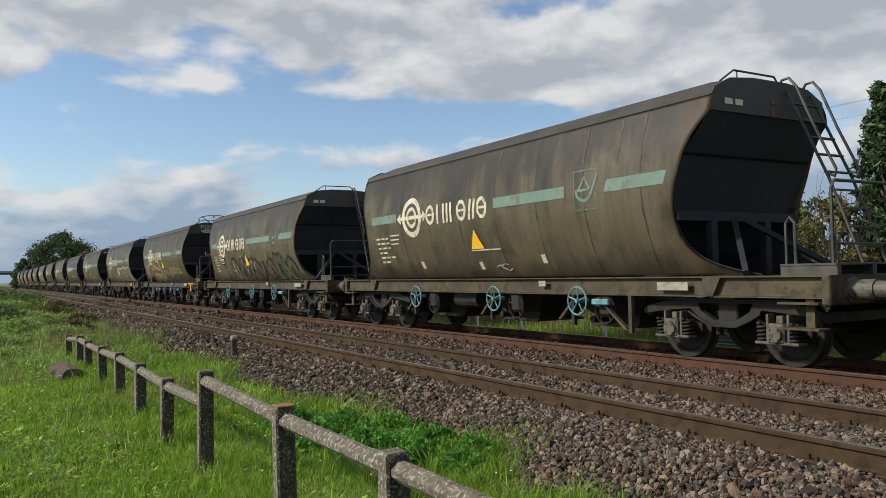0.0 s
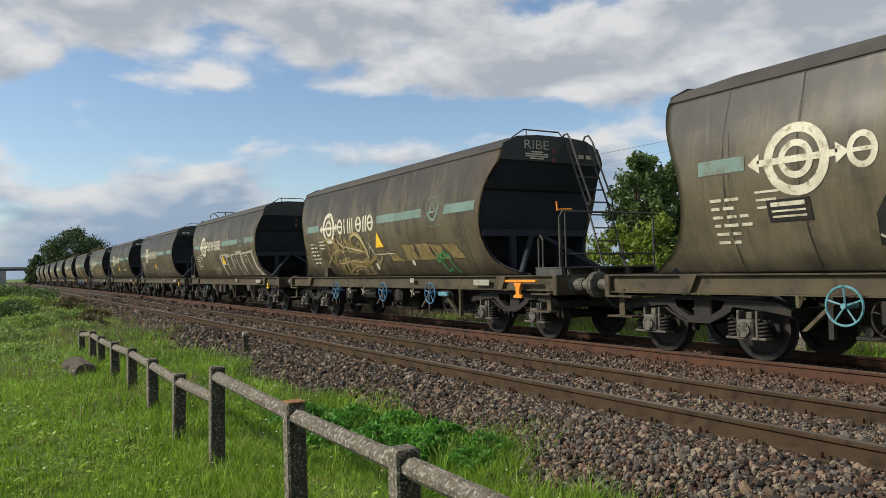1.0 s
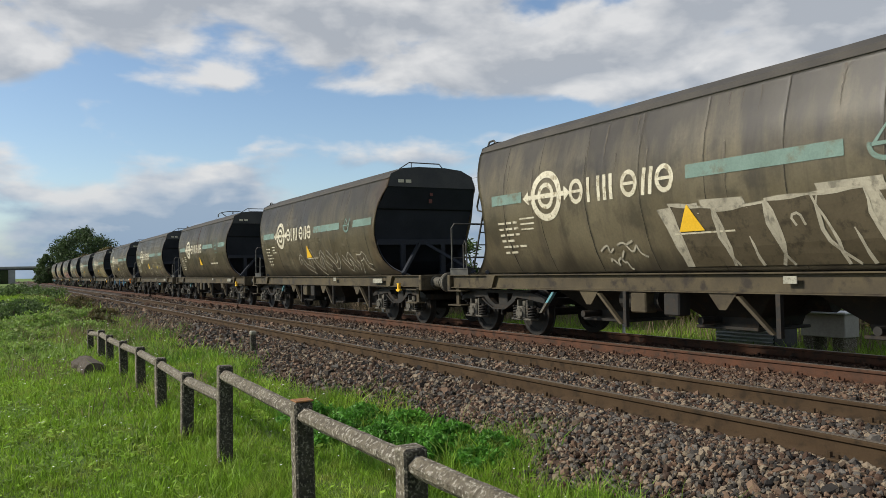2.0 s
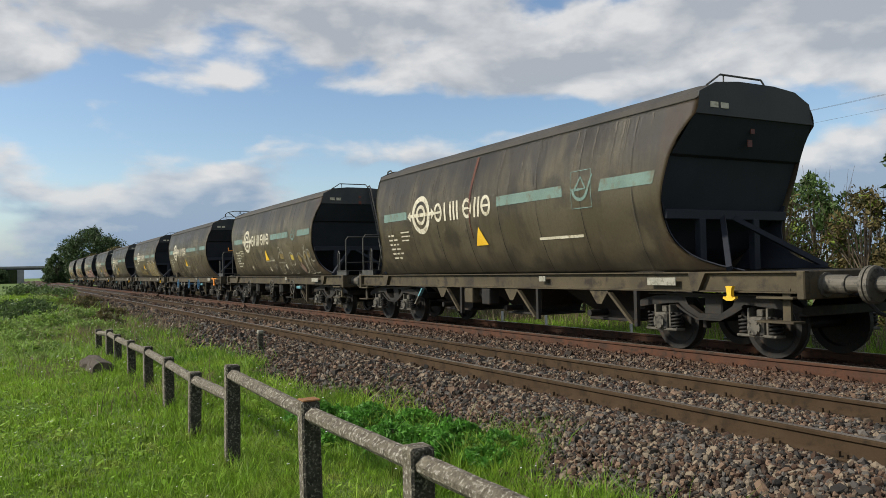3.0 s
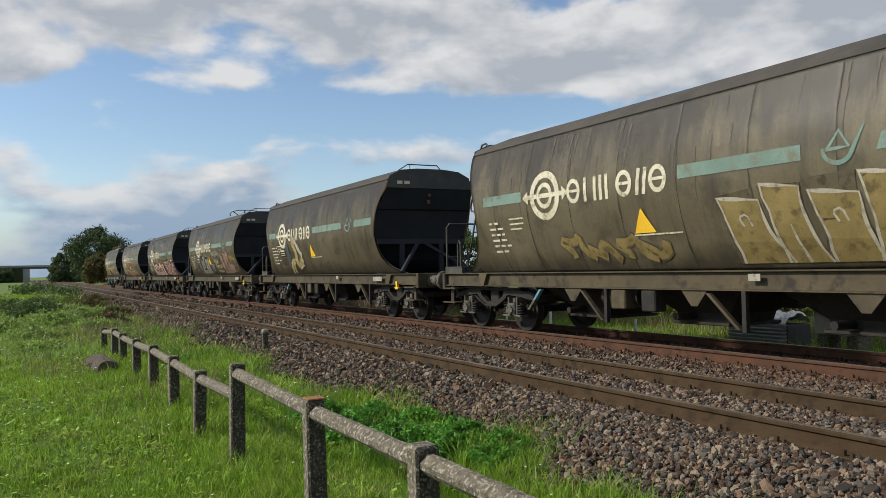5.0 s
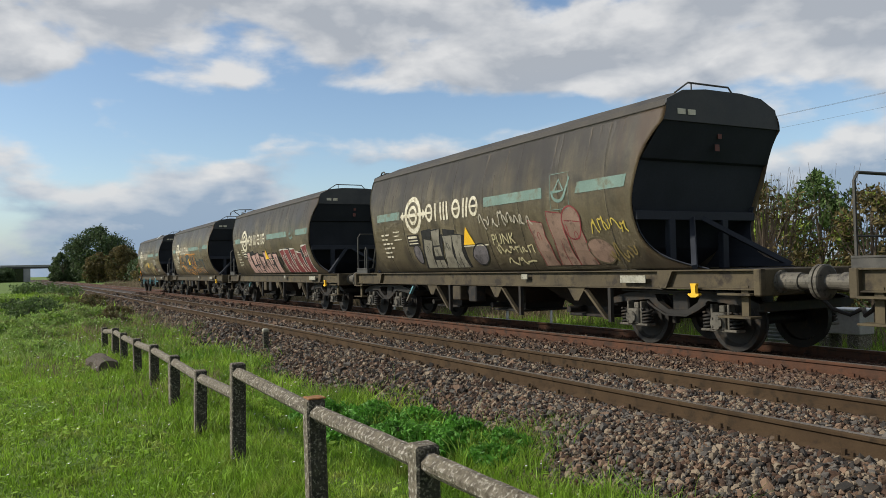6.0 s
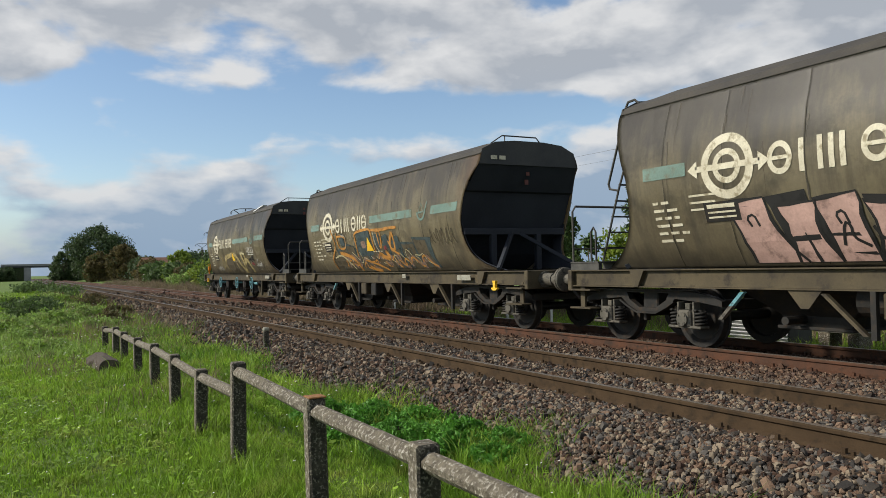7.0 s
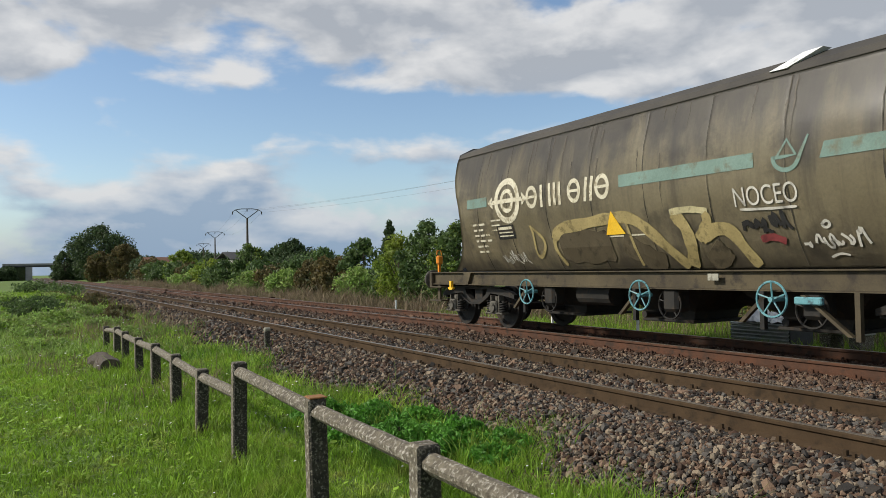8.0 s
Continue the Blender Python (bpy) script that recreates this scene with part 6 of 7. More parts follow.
def lettering_mesh(seed, y0, y1, z0, z1, count, width, slant, lift, jag):
    rng = random.Random(seed)
    bm = bmesh.new()
    cell = (y1 - y0) / count
    for i in range(count):
        g = rng.choice(FLOURISH)
        a, up, dn = y0 + cell * (i + 0.08), z1 + rng.uniform(-0.12, 0.08), z0 + rng.uniform(-0.03, 0.06)
        pts = [(a + cell * 0.86 * p + rng.uniform(-jag, jag) + slant * (q - 0.5), dn + (up - dn) * q + rng.uniform(-jag, jag)) for p, q in g]
        pts = [(y, min(max(1.30, z), z1 + 0.10)) for y, z in pts]
        ribbon(bm, rounded(pts, 1), width, lift)
    return bm


def scrawl_mesh(seed, y0, y1, z0, z1, count, width):
    """Quick handwriting: looping thin strokes."""
    rng = random.Random(seed)
    bm = bmesh.new()
    for i in range(count):
        y, z = rng.uniform(y0, y1), rng.uniform(z0, z1)
        pts = []
        for _ in range(rng.randint(4, 8)):
            pts.append((min(max(y, -4.9), 4.9), min(max(z, 1.3), z1 + 0.06)))
            y += (1 if y1 > y0 else -1) * rng.uniform(-0.05, 0.16)
            z += rng.uniform(-1, 1) * (z1 - z0) * 0.6
        ribbon(bm, rounded(pts), width, 0.0165)
    return bm


def block_shape(rng, a, b, z0, z1, slant):
    """One leaning wedge with a pinched waist, a pointed top corner and a flared foot: its left and right edges, in (y, z)."""
    n = 7
    qs = [i / (n - 1) for i in range(n)]
    w, peak, foot = b - a, rng.uniform(-0.10, 0.06), rng.uniform(-0.10, 0.30)
    waist = rng.uniform(0.02, 0.14)
    left = [(a + slant * q + w * (waist * math.sin(q * 3.14) - foot * (1 - q) ** 3 * 0.4) + rng.uniform(-0.02, 0.02), z0 + (z1 - z0) * q) for q in qs]
    right = [(b + slant * q - w * (waist * math.sin(q * 3.14) - foot * (1 - q) ** 3) + rng.uniform(-0.02, 0.02), z0 + (z1 + peak - z0) * q) for q in qs]
    return left, right


def block_row(seed, y0, y1, z0, z1, count, slant):
    """The wedges of one piece, each touching the next."""
    rng = random.Random(seed)
    cell = (y1 - y0) / count
    for i in range(count):
        a = y0 + cell * (i + rng.uniform(-0.04, 0.06))
        yield rng, block_shape(rng, a, a + cell * rng.uniform(0.86, 1.02), z0, z1 + rng.uniform(-0.14, 0.08), slant * rng.uniform(0.3, 1.5))


def block_fill_mesh(seed, y0, y1, z0, z1, count, slant, lift):
    bm = bmesh.new()
    for n, (rng, (left, right)) in enumerate(block_row(seed, y0, y1, z0, z1, count, slant)):
        rows = [[bm.verts.new((-half_width(l[1] + (r[1] - l[1]) * q) - lift - 0.0001 * n, l[0] + (r[0] - l[0]) * q, l[1] + (r[1] - l[1]) * q)) for q in (0, 0.33, 0.66, 1)] for l, r in zip(left, right)]
        for p, q in zip(rows, rows[1:]):
            for j in range(3):
                bm.faces.new((p[j], p[j + 1], q[j + 1], q[j]))
    return bm


def block_line_mesh(seed, y0, y1, z0, z1, count, slant, lift, width):
    bm = bmesh.new()
    for n, (rng, (left, right)) in enumerate(block_row(seed, y0, y1, z0, z1, count, slant)):
        ribbon(bm, left + right[::-1], [width, width * 0.7, width * 1.3, width * 0.6, width * 1.2, width * 0.8], lift)
        m = [((l[0] + r[0]) / 2, (l[1] + r[1]) / 2) for l, r in zip(left, right)]
        if n % 2:                                 # a slit from the foot, or an eye near the top
            ribbon(bm, rounded(m[:4], 1), [width * 1.1, width * 0.8, width * 0.4], lift)
        else:
            c, w = m[4], abs(right[4][0] - left[4][0]) * 0.16
            ribbon(bm, rounded([(c[0] - w, c[1] - 0.08), (c[0] - w * 0.4, c[1] + 0.09), (c[0] + w, c[1] + 0.05), (c[0] + w * 0.3, c[1] - 0.08)], 1), width * 0.7, lift)
    return bm


def oval(k, y, z, ry, rz, fill, line, turn=0.0):
    """A sprayed oval with a thin rim and a few strokes in it."""
    tank = next(c for c in WAGONS[k].children if c.name.startswith("tank"))
    ring = []
    for i in range(20):
        a = i * math.pi / 10
        u, v = math.cos(a) * ry * (1 + 0.06 * math.sin(3 * a)), math.sin(a) * rz
        ring.append((y + u * math.cos(turn) - v * math.sin(turn), max(1.29, z + u * math.sin(turn) + v * math.cos(turn))))
    bm = bmesh.new()
    mid = bm.verts.new((-half_width(z) - 0.0155, y, z))
    vs = [bm.verts.new((-half_width(b) - 0.0125, a, b)) for a, b in ring]
    for i in range(20):
        bm.faces.new((mid, vs[i], vs[(i + 1) % 20]))
    part("sprayed_oval", bm, SPRAY[fill], tank, fill + " sprayed oval")
    part("sprayed_outline", ribbon(bmesh.new(), ring, 0.03, 0.016, closed=True), SPRAY[line], tank, line + " spray-paint outline")


def tag_row(k, seed, y0, y1, z0, z1, count, colour, width=0.03, slant=0.05):
    """A quick row of hand-drawn strokes of one height."""
    tank = next(c for c in WAGONS[k].children if c.name.startswith("tank"))
    tagged(part("sprayed_scrawl", lettering_mesh(seed, y0, y1, z0, z1, count, width, slant, 0.0175, 0.025), SPRAY[colour], tank, colour + " sprayed scrawl"), kind="stuff")


def blocks(k, seed, y0, y1, z0, z1, count, fill, line, slant=0.2, width=0.045, shadow=None):
    tank = next(c for c in WAGONS[k].children if c.name.startswith("tank"))
    if shadow:
        part("sprayed_shadow", block_fill_mesh(seed + 500, y0 + 0.1, y1 - 0.1, z0, z1 + 0.02, count, slant, 0.0105), SPRAY[shadow], tank, "dark spray shadow")
    part("sprayed_letters", block_fill_mesh(seed, y0, y1, z0, z1, count, slant, 0.0125), SPRAY[fill], tank, fill + " sprayed letter shapes")
    part("sprayed_outline", block_line_mesh(seed, y0, y1, z0, z1, count, slant, 0.0150, width), SPRAY[line], tank, line + " spray-paint outline")


def sprayed(k, seed, y0, y1, z0, z1, count, fill, line, width=0.20, rim=0.05, slant=0.0, jag=0.06, shadow=None):
    tank = next(c for c in WAGONS[k].children if c.name.startswith("tank"))
    if shadow:
        ob = part("sprayed_shadow", lettering_mesh(seed, y0, y1, z0, z1, count, width + rim * 4.5, slant, 0.0105, jag), SPRAY[shadow], tank, "dark spray shadow")
    part("sprayed_outline", lettering_mesh(seed, y0, y1, z0, z1, count, width + rim * 2, slant, 0.0125, jag), SPRAY[line], tank, line + " spray-paint outline")
    part("sprayed_letters", lettering_mesh(seed, y0, y1, z0, z1, count, width, slant, 0.0145, jag), SPRAY[fill], tank, fill + " sprayed letter shapes")


def scrawled(k, seed, y0, y1, z0, z1, count, colour, width=0.035):
    tank = next(c for c in WAGONS[k].children if c.name.startswith("tank"))
    tagged(part("sprayed_scrawl", scrawl_mesh(seed, y0, y1, z0, z1, count, width), SPRAY[colour], tank, colour + " sprayed scrawl"), kind="stuff")


def word_mesh(word, y0, y1, z0, z1, lift, grow=0.0):
    """A word in plain capitals, wrapped on the curved side between two ends and two heights."""
    cu = bpy.data.curves.new("word", "FONT")
    cu.body, cu.size, cu.offset, cu.resolution_u = word, 1.0, grow, 6
    ob = bpy.data.objects.new("word", cu)
    me = ob.to_mesh()
    bm = bmesh.new()
    bm.from_mesh(me)
    ob.to_mesh_clear()
    bpy.data.objects.remove(ob)
    bpy.data.curves.remove(cu)
    bmesh.ops.triangulate(bm, faces=bm.faces[:])
    xs, zs = [v.co.x for v in bm.verts], [v.co.y for v in bm.verts]
    lo, hi, bot, top = min(xs) + grow, max(xs) - grow, min(zs) + grow, max(zs) - grow
    for v in bm.verts:
        v.co = Vector((0, y0 + (y1 - y0) * (v.co.x - lo) / (hi - lo), z0 + (z1 - z0) * (v.co.y - bot) / (top - bot)))
    for _ in range(3):
        bmesh.ops.subdivide_edges(bm, edges=[e for e in bm.edges if abs(e.verts[0].co.z - e.verts[1].co.z) > 0.12], cuts=1)
        bmesh.ops.triangulate(bm, faces=bm.faces[:])
    for v in bm.verts:
        v.co.x = -half_width(max(1.24, v.co.z)) - lift
    bmesh.ops.recalc_face_normals(bm, faces=bm.faces[:])
    return bm


def lettered(k, word, y0, y1, z0, z1, fill, line="", grow=0.0):
    tank = next(c for c in WAGONS[k].children if c.name.startswith("tank"))
    if line:
        part("sprayed_outline", word_mesh(word, y0, y1, z0, z1, 0.0125, grow + 0.025), SPRAY[line], tank, line + " spray-paint outline")
    part("sprayed_letters", word_mesh(word, y0, y1, z0, z1, 0.0160, 0.025 if line else 0.0), SPRAY[fill], tank, fill + " sprayed letters")


def end_lettered(k, word, x0, x1, z0, z1, colour):
    """A word sprayed on the flat end panel."""
    tank = next(c for c in WAGONS[k].children if c.name.startswith("tank"))
    bm = word_mesh(word, x0, x1, z0, z1, 0.0)
    for v in bm.verts:
        v.co = Vector((v.co.y, -5.586, v.co.z))
    part("sprayed_letters", bm, SPRAY[colour], tank, colour + " sprayed letters on the end")
    for i, wide in enumerate((0.30, 0.58, 0.56, 0.36)):
        put("notice_bar", mesh_of(plate_mesh, wide, 0.026, "white"), CREAM, tank, "", pose((x0 + x1) / 2, -5.584, z0 - 0.06 - 0.045 * i))


STROKES = {}


def strokes(k, colour, width, pts):
    """One bent stroke of a spray can, laid over the strokes before it."""
    tank = next(c for c in WAGONS[k].children if c.name.startswith("tank"))
    STROKES[k] = STROKES.get(k, 0) + 1
    part("sprayed_stroke", ribbon(bmesh.new(), rounded(pts), [width * q for q in (0.8, 1.05, 0.95, 1.1, 0.9, 1.0, 0.75)], 0.0165 + 0.0003 * STROKES[k]), SPRAY[colour], tank, colour + " spray-paint stroke")


def graffiti():
    sprayed(1, 3, 2.4, -4.6, 1.36, 1.98, 7, "brown", "black", 0.26, 0.05, 0.2, shadow="black")
    scrawled(1, 4, 2.6, -0.5, 1.5, 2.1, 9, "pale", 0.03)
    scrawled(1, 5, -1.8, -4.4, 1.5, 2.3, 8, "green", 0.03)
    blocks(2, 9, -0.6, -4.3, 1.62, 2.02, 5, "ochre", "brown", 0.25, 0.03)
    scrawled(2, 10, -2.7, -3.2, 1.6, 1.9, 4, "green", 0.06)
    blocks(3, 12, 0.10, -4.75, 1.32, 2.24, 6, "brown", "pale", 0.35, 0.05, shadow="pale")
    scrawled(3, 13, 2.4, 0.9, 1.4, 1.7, 5, "pale")
    sprayed(4, 15, 1.5, -4.2, 1.40, 1.95, 6, "brown", "pale", 0.14, 0.03, 0.2)
    lettered(7, "LTS", 2.90, 0.78, 1.29, 2.34, "brown", "khaki", 0.018)
    lettered(7, "ZONK", -0.06, -4.0, 1.29, 2.32, "brown", "khaki", 0.018)
    blocks(8, 24, -1.40, -4.75, 1.32, 2.34, 5, "ochre", "pale", 0.15, 0.045, shadow="brown")
    sprayed(8, 25, 2.6, -0.3, 1.38, 1.80, 4, "ochre", "brown", 0.14, 0.03, 0.3)
    blocks(10, 30, 2.75, 0.75, 1.34, 2.20, 4, "grey", "black", -0.25, 0.022, shadow="black")
    oval(10, 2.95, 1.70, 0.20, 0.24, "lilac", "black")
    oval(10, 0.02, 1.62, 0.34, 0.22, "lilac", "black", -0.3)
    tag_row(10, 51, -0.25, -2.2, 2.14, 2.42, 8, "pale", 0.035)
    lettered(10, "PUNK", -0.62, -1.45, 1.80, 2.02, "cream")
    tag_row(10, 53, -0.70, -2.0, 1.62, 1.78, 6, "cream", 0.03)
    tag_row(10, 54, -0.95, -1.9, 1.38, 1.54, 3, "cream", 0.035)
    blocks(10, 31, -2.2, -3.75, 1.34, 2.28, 3, "dusty", "wine", 0.15, 0.02)
    oval(10, -3.35, 2.10, 0.26, 0.30, "dusty", "wine")
    oval(10, -3.95, 1.58, 0.34, 0.22, "dusty", "brown", 0.2)
    tag_row(10, 55, -3.85, -4.75, 1.90, 2.08, 5, "yellow", 0.025)
    tag_row(10, 34, -4.1, -4.85, 1.42, 1.66, 4, "ochre", 0.03)
    blocks(11, 36, 3.15, -1.1, 1.30, 2.08, 7, "pink", "black", 0.22, 0.05, shadow="black")
    blocks(11, 37, -1.75, -4.75, 1.30, 2.14, 5, "wine", "white", 0.25, 0.05, shadow="black")
    tag_row(11, 38, 1.9, -0.4, 1.45, 1.85, 5, "black", 0.04)
    tag_row(11, 39, -1.0, -1.6, 1.5, 1.95, 2, "black", 0.07)
    tag_row(11, 60, -4.1, -4.85, 1.85, 2.05, 4, "pale", 0.022)
    tag_row(12, 42, -3.35, -4.65, 1.88, 2.38, 5, "brown", 0.028)
    scrawled(0, 50, 0.1, -0.6, 1.45, 1.55, 2, "pale", 0.025)
    blocks(12, 40, 2.75, -3.35, 1.33, 2.05, 8, "brown", "slate", 0.18, 0.05, shadow="slate")
    tag_row(12, 41, 2.6, -3.2, 1.36, 1.66, 9, "orange", 0.05)
    tag_row(12, 44, 2.5, -3.2, 1.34, 1.74, 8, "dusty", 0.09, 0.2)
    tag_row(12, 45, 2.4, -3.0, 1.40, 1.80, 7, "cream", 0.022, 0.3)
    sprayed(2, 7, 3.0, 0.9, 1.42, 2.05, 5, "ochre", "brown", 0.12, 0.04, 0.3, 0.16)
    scrawled(2, 8, 3.1, 0.9, 1.42, 2.12, 30, "ochre", 0.04)
    scrawled(2, 11, 3.0, 0.9, 1.45, 2.08, 26, "dun", 0.028)
    scrawled(2, 12, 2.2, 0.9, 1.5, 1.9, 12, "dusty", 0.05)
    strokes(13, "dun", 0.07, [(2.75, 2.12), (2.33, 1.83), (2.52, 1.56), (2.79, 1.48), (2.67, 1.99), (2.75, 2.12)])
    strokes(13, "brown", 0.55, [(1.95, 1.66), (0.53, 1.66)])
    strokes(13, "dun", 0.2, [(2.08, 1.82), (1.85, 2.02), (1.18, 2.06), (0.33, 2.13)])
    strokes(13, "dun", 0.1, [(2.02, 1.92), (2.13, 1.66), (1.96, 1.34)])
    strokes(13, "brown", 0.4, [(0.23, 1.7), (-0.23, 1.45), (-0.57, 1.31)])
    strokes(13, "dun", 0.2, [(0.33, 2.13), (-0.11, 2.1), (-0.44, 1.87), (-0.82, 1.5), (-1.02, 1.28)])
    strokes(13, "dun", 0.06, [(0.05, 2.04), (-0.01, 1.64), (-0.03, 1.31)])
    strokes(13, "dun", 0.22, [(-1, 2.1), (-1.22, 1.9), (-1.23, 1.56), (-1.1, 1.28)])
    strokes(13, "cream", 0.1, [(-0.96, 2.12), (-1.38, 2.14), (-1.69, 2.08)])
    strokes(13, "dun", 0.16, [(-1.61, 2.06), (-1.68, 1.94), (-1.53, 1.81), (-1.39, 1.68)])
    strokes(13, "brown", 0.45, [(-1.59, 1.55), (-1.79, 1.29)])
    strokes(13, "dun", 0.2, [(-1.46, 1.68), (-1.71, 1.83), (-2.04, 1.81), (-2.2, 1.49), (-2.31, 1.28)])
    strokes(13, "white", 0.035, [(-2.28, 2.06), (-2.71, 2.04), (-3.16, 2.04)])
    strokes(13, "white", 0.035, [(-3.44, 1.79), (-3.52, 1.85), (-3.57, 1.79), (-3.5, 1.74), (-3.44, 1.79)])
    strokes(13, "white", 0.03, [(-3.44, 1.38), (-3.58, 1.43), (-3.7, 1.4)])
    strokes(13, "wine", 0.1, [(-2.5, 1.64), (-2.69, 1.68), (-2.88, 1.6)])
    strokes(12, "slate", 0.45, [(1.15, 2.23), (0.64, 2.22), (0.2, 2.26)])
    strokes(12, "slate", 0.4, [(1.24, 1.9), (0.62, 1.91), (0.2, 1.92)])
    strokes(12, "slate", 0.35, [(-0.25, 2.29), (-0.25, 1.93)])
    strokes(12, "slate", 0.35, [(2.51, 2.21), (2.18, 2.23)])
    strokes(12, "brown", 0.4, [(3.37, 1.6), (2.07, 1.56), (0.53, 1.43), (-0.88, 1.36)])
    strokes(12, "slate", 0.35, [(-0.76, 2.24), (-0.84, 1.89)])
    strokes(12, "slate", 0.4, [(-1.41, 2.17), (-1.47, 1.84)])
    strokes(12, "orange", 0.06, [(3.18, 2.59), (3.01, 2.34), (2.94, 2.03), (3.3, 1.81), (3.57, 1.6), (3.44, 1.3)])
    strokes(12, "orange", 0.06, [(2.72, 2.45), (2.71, 1.95), (2.09, 1.96), (2.03, 2.34), (2.73, 2.34)])
    strokes(12, "orange", 0.07, [(1.34, 1.7), (1.27, 2.18), (1.3, 2.4), (0.29, 2.46), (0.06, 2.41), (0.04, 1.8)])
    strokes(12, "orange", 0.06, [(-0.33, 2.35), (-0.55, 2.39), (-0.53, 2.05), (-0.35, 1.83), (-0.33, 2.35)])
    strokes(12, "orange", 0.08, [(0.08, 2.41), (-0.71, 2.38), (-1.09, 2.41), (-1.62, 2.4)])
    strokes(12, "orange", 0.09, [(-1.26, 2.31), (-1.03, 1.99), (-1.04, 1.82), (-1.33, 1.83), (-1.3, 2.3)])
    strokes(12, "orange", 0.07, [(-0.96, 2.07), (-1.08, 1.83), (-1.43, 1.7)])
    strokes(12, "orange", 0.12, [(2.7, 1.83), (2.1, 1.75), (1.68, 1.63), (1.49, 1.28)])
    strokes(12, "orange", 0.06, [(0.94, 1.59), (0.4, 1.5), (-0.03, 1.4), (-0.36, 1.28)])
    strokes(12, "orange", 0.12, [(-0.2, 1.77), (-0.52, 1.62), (-0.85, 1.62), (-0.64, 1.81)])
    strokes(12, "orange", 0.1, [(0.84, 1.4), (0.42, 1.28), (0.13, 1.28)])
    strokes(12, "dusty", 0.2, [(0.89, 2.02), (0.58, 2.04)])
    strokes(12, "pale", 0.03, [(2.34, 2.35), (1.97, 2.34), (2.15, 1.96)])
    strokes(12, "pale", 0.03, [(-0.09, 2.38), (-0.12, 1.93), (-0.26, 1.81)])
    strokes(12, "cream", 0.05, [(3.25, 1.69), (2.59, 1.8), (2.12, 1.47), (1.9, 1.28)])
    strokes(12, "wine", 0.1, [(-0.6, 1.87), (-0.77, 1.92)])
    strokes(6, "pale", 0.03, [(-0.81, 1.32), (-0.94, 1.74), (-1.22, 2.06), (-1.43, 2.13), (-1.76, 2.09), (-1.76, 1.79), (-1.99, 1.34), (-1.63, 1.31), (-1.62, 1.59), (-1.32, 1.61), (-1.24, 1.33), (-0.81, 1.32)])
    strokes(6, "pale", 0.025, [(-0.94, 1.73), (-1.75, 1.7)])
    strokes(6, "pale", 0.03, [(-1.23, 2.18), (-1.25, 2.29), (-1.43, 2.29), (-1.49, 2.14)])
    strokes(6, "pale", 0.035, [(-2.37, 1.31), (-2.34, 1.75), (-2.33, 2.01), (-2.61, 2.07), (-2.89, 1.97), (-2.92, 1.75), (-2.67, 1.58), (-2.46, 1.65)])
    strokes(6, "pale", 0.025, [(-2.36, 1.3), (-2.65, 1.3), (-2.71, 1.57)])
    strokes(6, "pale", 0.035, [(-3.14, 1.88), (-3.39, 2.05), (-3.69, 1.97), (-3.91, 1.72), (-3.91, 1.45), (-3.71, 1.3), (-3.4, 1.38), (-3.2, 1.6), (-3.14, 1.88)])
    strokes(6, "pale", 0.03, [(-3.99, 1.29), (-3.88, 2.03), (-4.21, 2.06), (-4.23, 1.86), (-4.4, 1.3), (-3.99, 1.29)])
    strokes(6, "pale", 0.03, [(-3.98, 2.24), (-4.12, 2.32), (-4.2, 2.21), (-4.07, 2.11), (-3.98, 2.24)])
    strokes(6, "pale", 0.03, [(-4.29, 2.1), (-4.63, 2.1), (-4.54, 1.72), (-4.9, 1.72)])
    strokes(6, "pale", 0.03, [(-4.29, 2.1), (-4.35, 1.29), (-4.86, 1.35)])
    strokes(6, "ochre", 0.2, [(-1.29, 1.96), (-1.71, 1.94)])
    strokes(6, "yellow", 0.18, [(-2.51, 1.91), (-2.82, 1.87)])
    strokes(6, "ochre", 0.22, [(-3.29, 1.88), (-3.59, 1.77)])
    strokes(6, "ochre", 0.18, [(-3.97, 1.94), (-4.1, 1.82)])
    strokes(6, "ochre", 0.2, [(-4.37, 2), (-4.5, 1.86)])
    strokes(6, "dusty", 0.25, [(-3.34, 1.62), (-3.62, 1.41)])
    strokes(2, "dun", 0.06, [(3.68, 2.3), (3.06, 2.38), (2.79, 2.1), (2.9, 1.61)])
    strokes(2, "ochre", 0.1, [(3.52, 1.98), (3.39, 1.71), (3.08, 1.56)])
    strokes(2, "ochre", 0.1, [(2.83, 2.44), (2.84, 2.06), (3.16, 1.7)])
    strokes(2, "dun", 0.05, [(2.47, 2.31), (2.29, 2.45), (2.36, 1.91), (2.46, 1.54)])
    strokes(2, "ochre", 0.12, [(2.17, 2.26), (1.78, 2.09), (0.81, 1.82)])
    strokes(2, "dun", 0.05, [(2.02, 2.35), (2.06, 1.91), (0.99, 1.76)])
    strokes(2, "dun", 0.12, [(1.73, 2.29), (1.44, 2.44), (1.02, 2.34), (0.78, 1.96), (0.77, 1.72)])
    strokes(2, "ochre", 0.1, [(1.61, 2.36), (1.77, 2.03), (1.55, 1.91), (0.89, 1.85)])
    strokes(2, "cream", 0.05, [(1.31, 2.4), (0.96, 2.22), (0.77, 1.8)])
    strokes(2, "ochre", 0.14, [(2.11, 1.64), (1.69, 1.52), (0.86, 1.68)])
    strokes(2, "brown", 0.14, [(2.9, 1.77), (2.22, 1.89), (1.5, 1.79), (0.9, 1.81)])
    strokes(2, "dun", 0.04, [(2.34, 1.38), (1.68, 1.55), (1.16, 1.5)])
    strokes(2, "pale", 0.035, [(0.66, 1.82), (0.57, 2.03), (0.42, 2), (0.28, 1.59)])
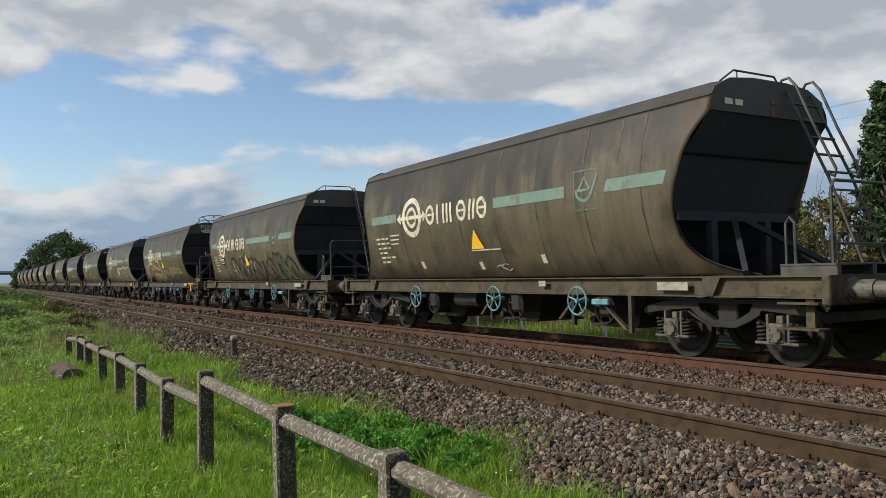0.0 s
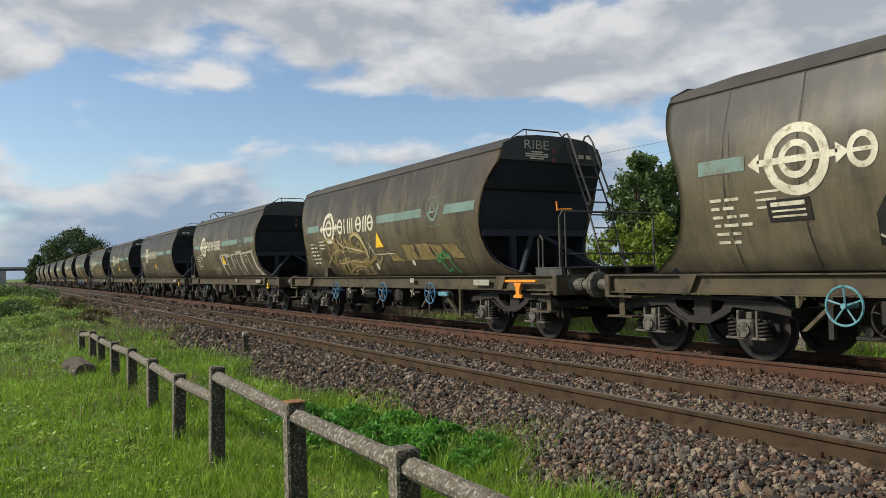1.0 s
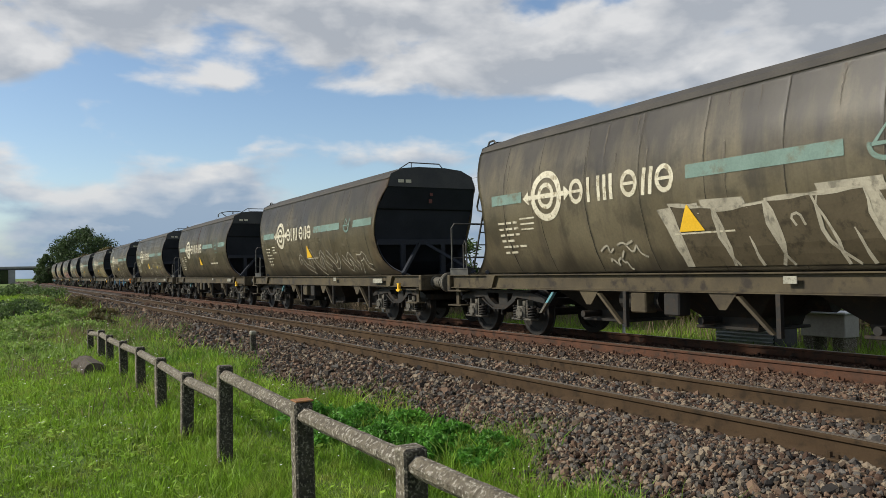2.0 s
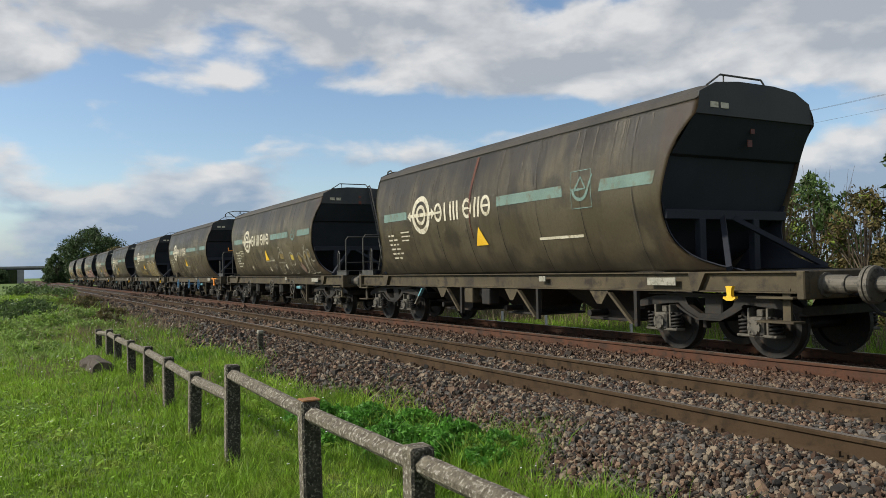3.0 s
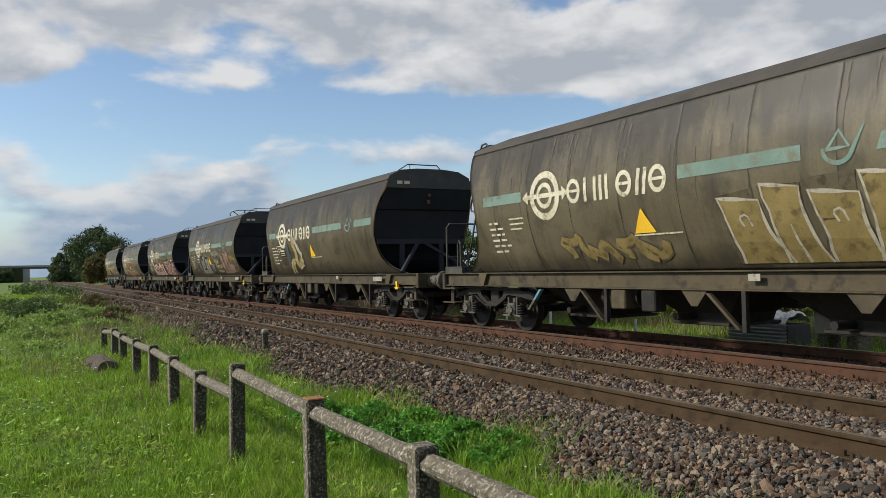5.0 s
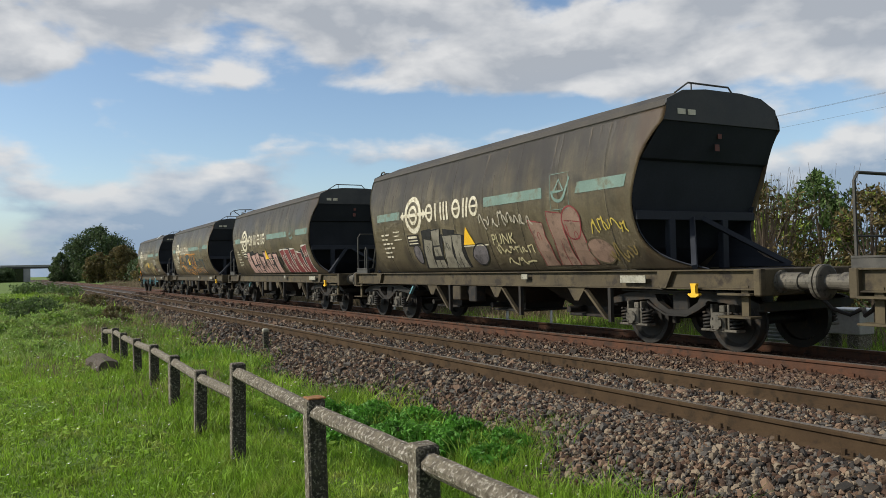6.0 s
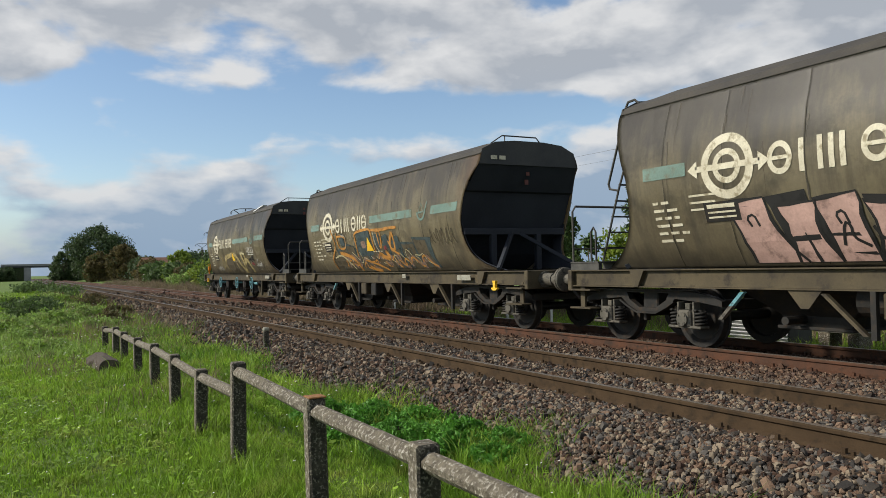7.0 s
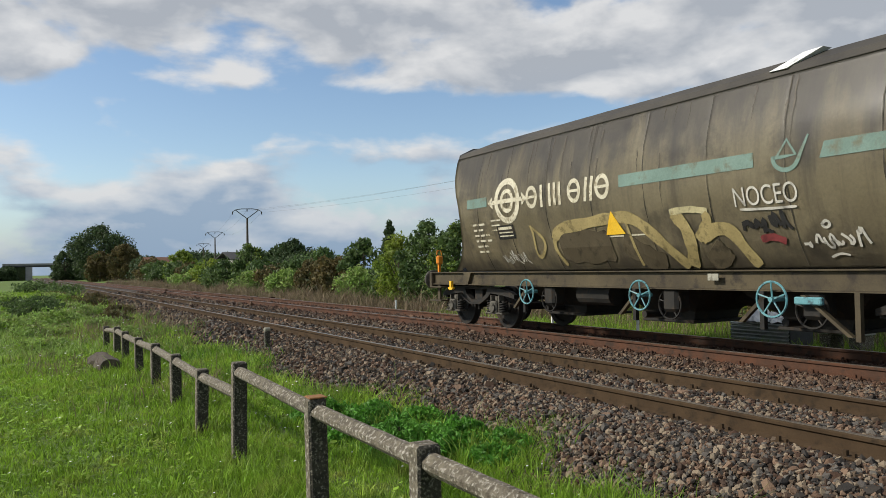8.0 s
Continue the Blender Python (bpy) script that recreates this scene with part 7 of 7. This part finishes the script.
    strokes(2, "pale", 0.03, [(0.59, 2.15), (0.39, 1.99), (0.2, 1.58)])
    strokes(2, "ochre", 0.1, [(1.15, 1.55), (0.64, 1.63), (0.22, 1.79)])
    strokes(2, "dun", 0.04, [(0.31, 1.52), (-0.02, 1.69), (-0.13, 1.82)])
    strokes(2, "dun", 0.04, [(3.83, 1.55), (3.12, 1.96), (2.38, 2.03), (2.33, 1.59)])
    strokes(2, "cream", 0.04, [(2.67, 2.34), (2.46, 2.12), (1.89, 2.04), (1.03, 1.92)])
    strokes(2, "dun", 0.05, [(2.75, 1.6), (1.9, 1.69), (1.21, 1.62)])
    strokes(2, "ochre", 0.08, [(3.78, 2.4), (3.34, 2.19), (3.29, 1.79)])
    strokes(9, "slate", 0.35, [(3, 2.32), (2.96, 1.95), (2.92, 1.61)])
    strokes(9, "dun", 0.26, [(2.31, 2.53), (2.28, 2.25), (2.04, 2.01), (2.3, 1.62), (2.1, 1.5), (1.83, 1.67), (1.54, 1.8)])
    strokes(9, "pale", 0.22, [(2.22, 2.52), (1.89, 2.33), (1.67, 2), (1.52, 1.89)])
    strokes(9, "dun", 0.16, [(3.23, 1.28), (2.88, 1.65), (2.44, 1.76)])
    strokes(9, "cream", 0.05, [(3.07, 1.5), (2.71, 1.79), (2.24, 1.76)])
    strokes(9, "dun", 0.14, [(2.93, 1.28), (2.69, 1.6), (2.48, 1.74)])
    strokes(9, "pale", 0.06, [(2.2, 1.44), (1.88, 1.52), (1.61, 1.56)])
    end_lettered(2, "RIBE", -0.72, -0.10, 3.82, 4.00, "pale")
    lettered(13, "NOCEO", -2.20, -3.20, 2.10, 2.36, "white")
    tag_row(13, 46, -2.25, -3.0, 1.76, 1.98, 5, "black", 0.05)
    tag_row(13, 47, -3.15, -4.0, 1.50, 1.68, 6, "white", 0.035)
    tag_row(13, 48, 4.0, 3.1, 1.40, 1.66, 6, "white", 0.022)
    tag_row(6, 19, 0.10, -0.55, 1.78, 1.95, 5, "pale", 0.02)
    tag_row(6, 20, 0.10, -0.60, 1.52, 1.66, 5, "pale", 0.02)
    tag_row(9, 49, 3.75, 2.95, 1.45, 1.62, 5, "dusty", 0.025)


graffiti()

def motions():
    """The train rolls by at one speed."""
    for k, w in WAGONS.items():
        walk(w, [(t, pose(XC, START + PITCH * k - SPEED * t, 0)) for t in (0.0, 2.0, 4.0, 6.0, 8.0)])


motions()
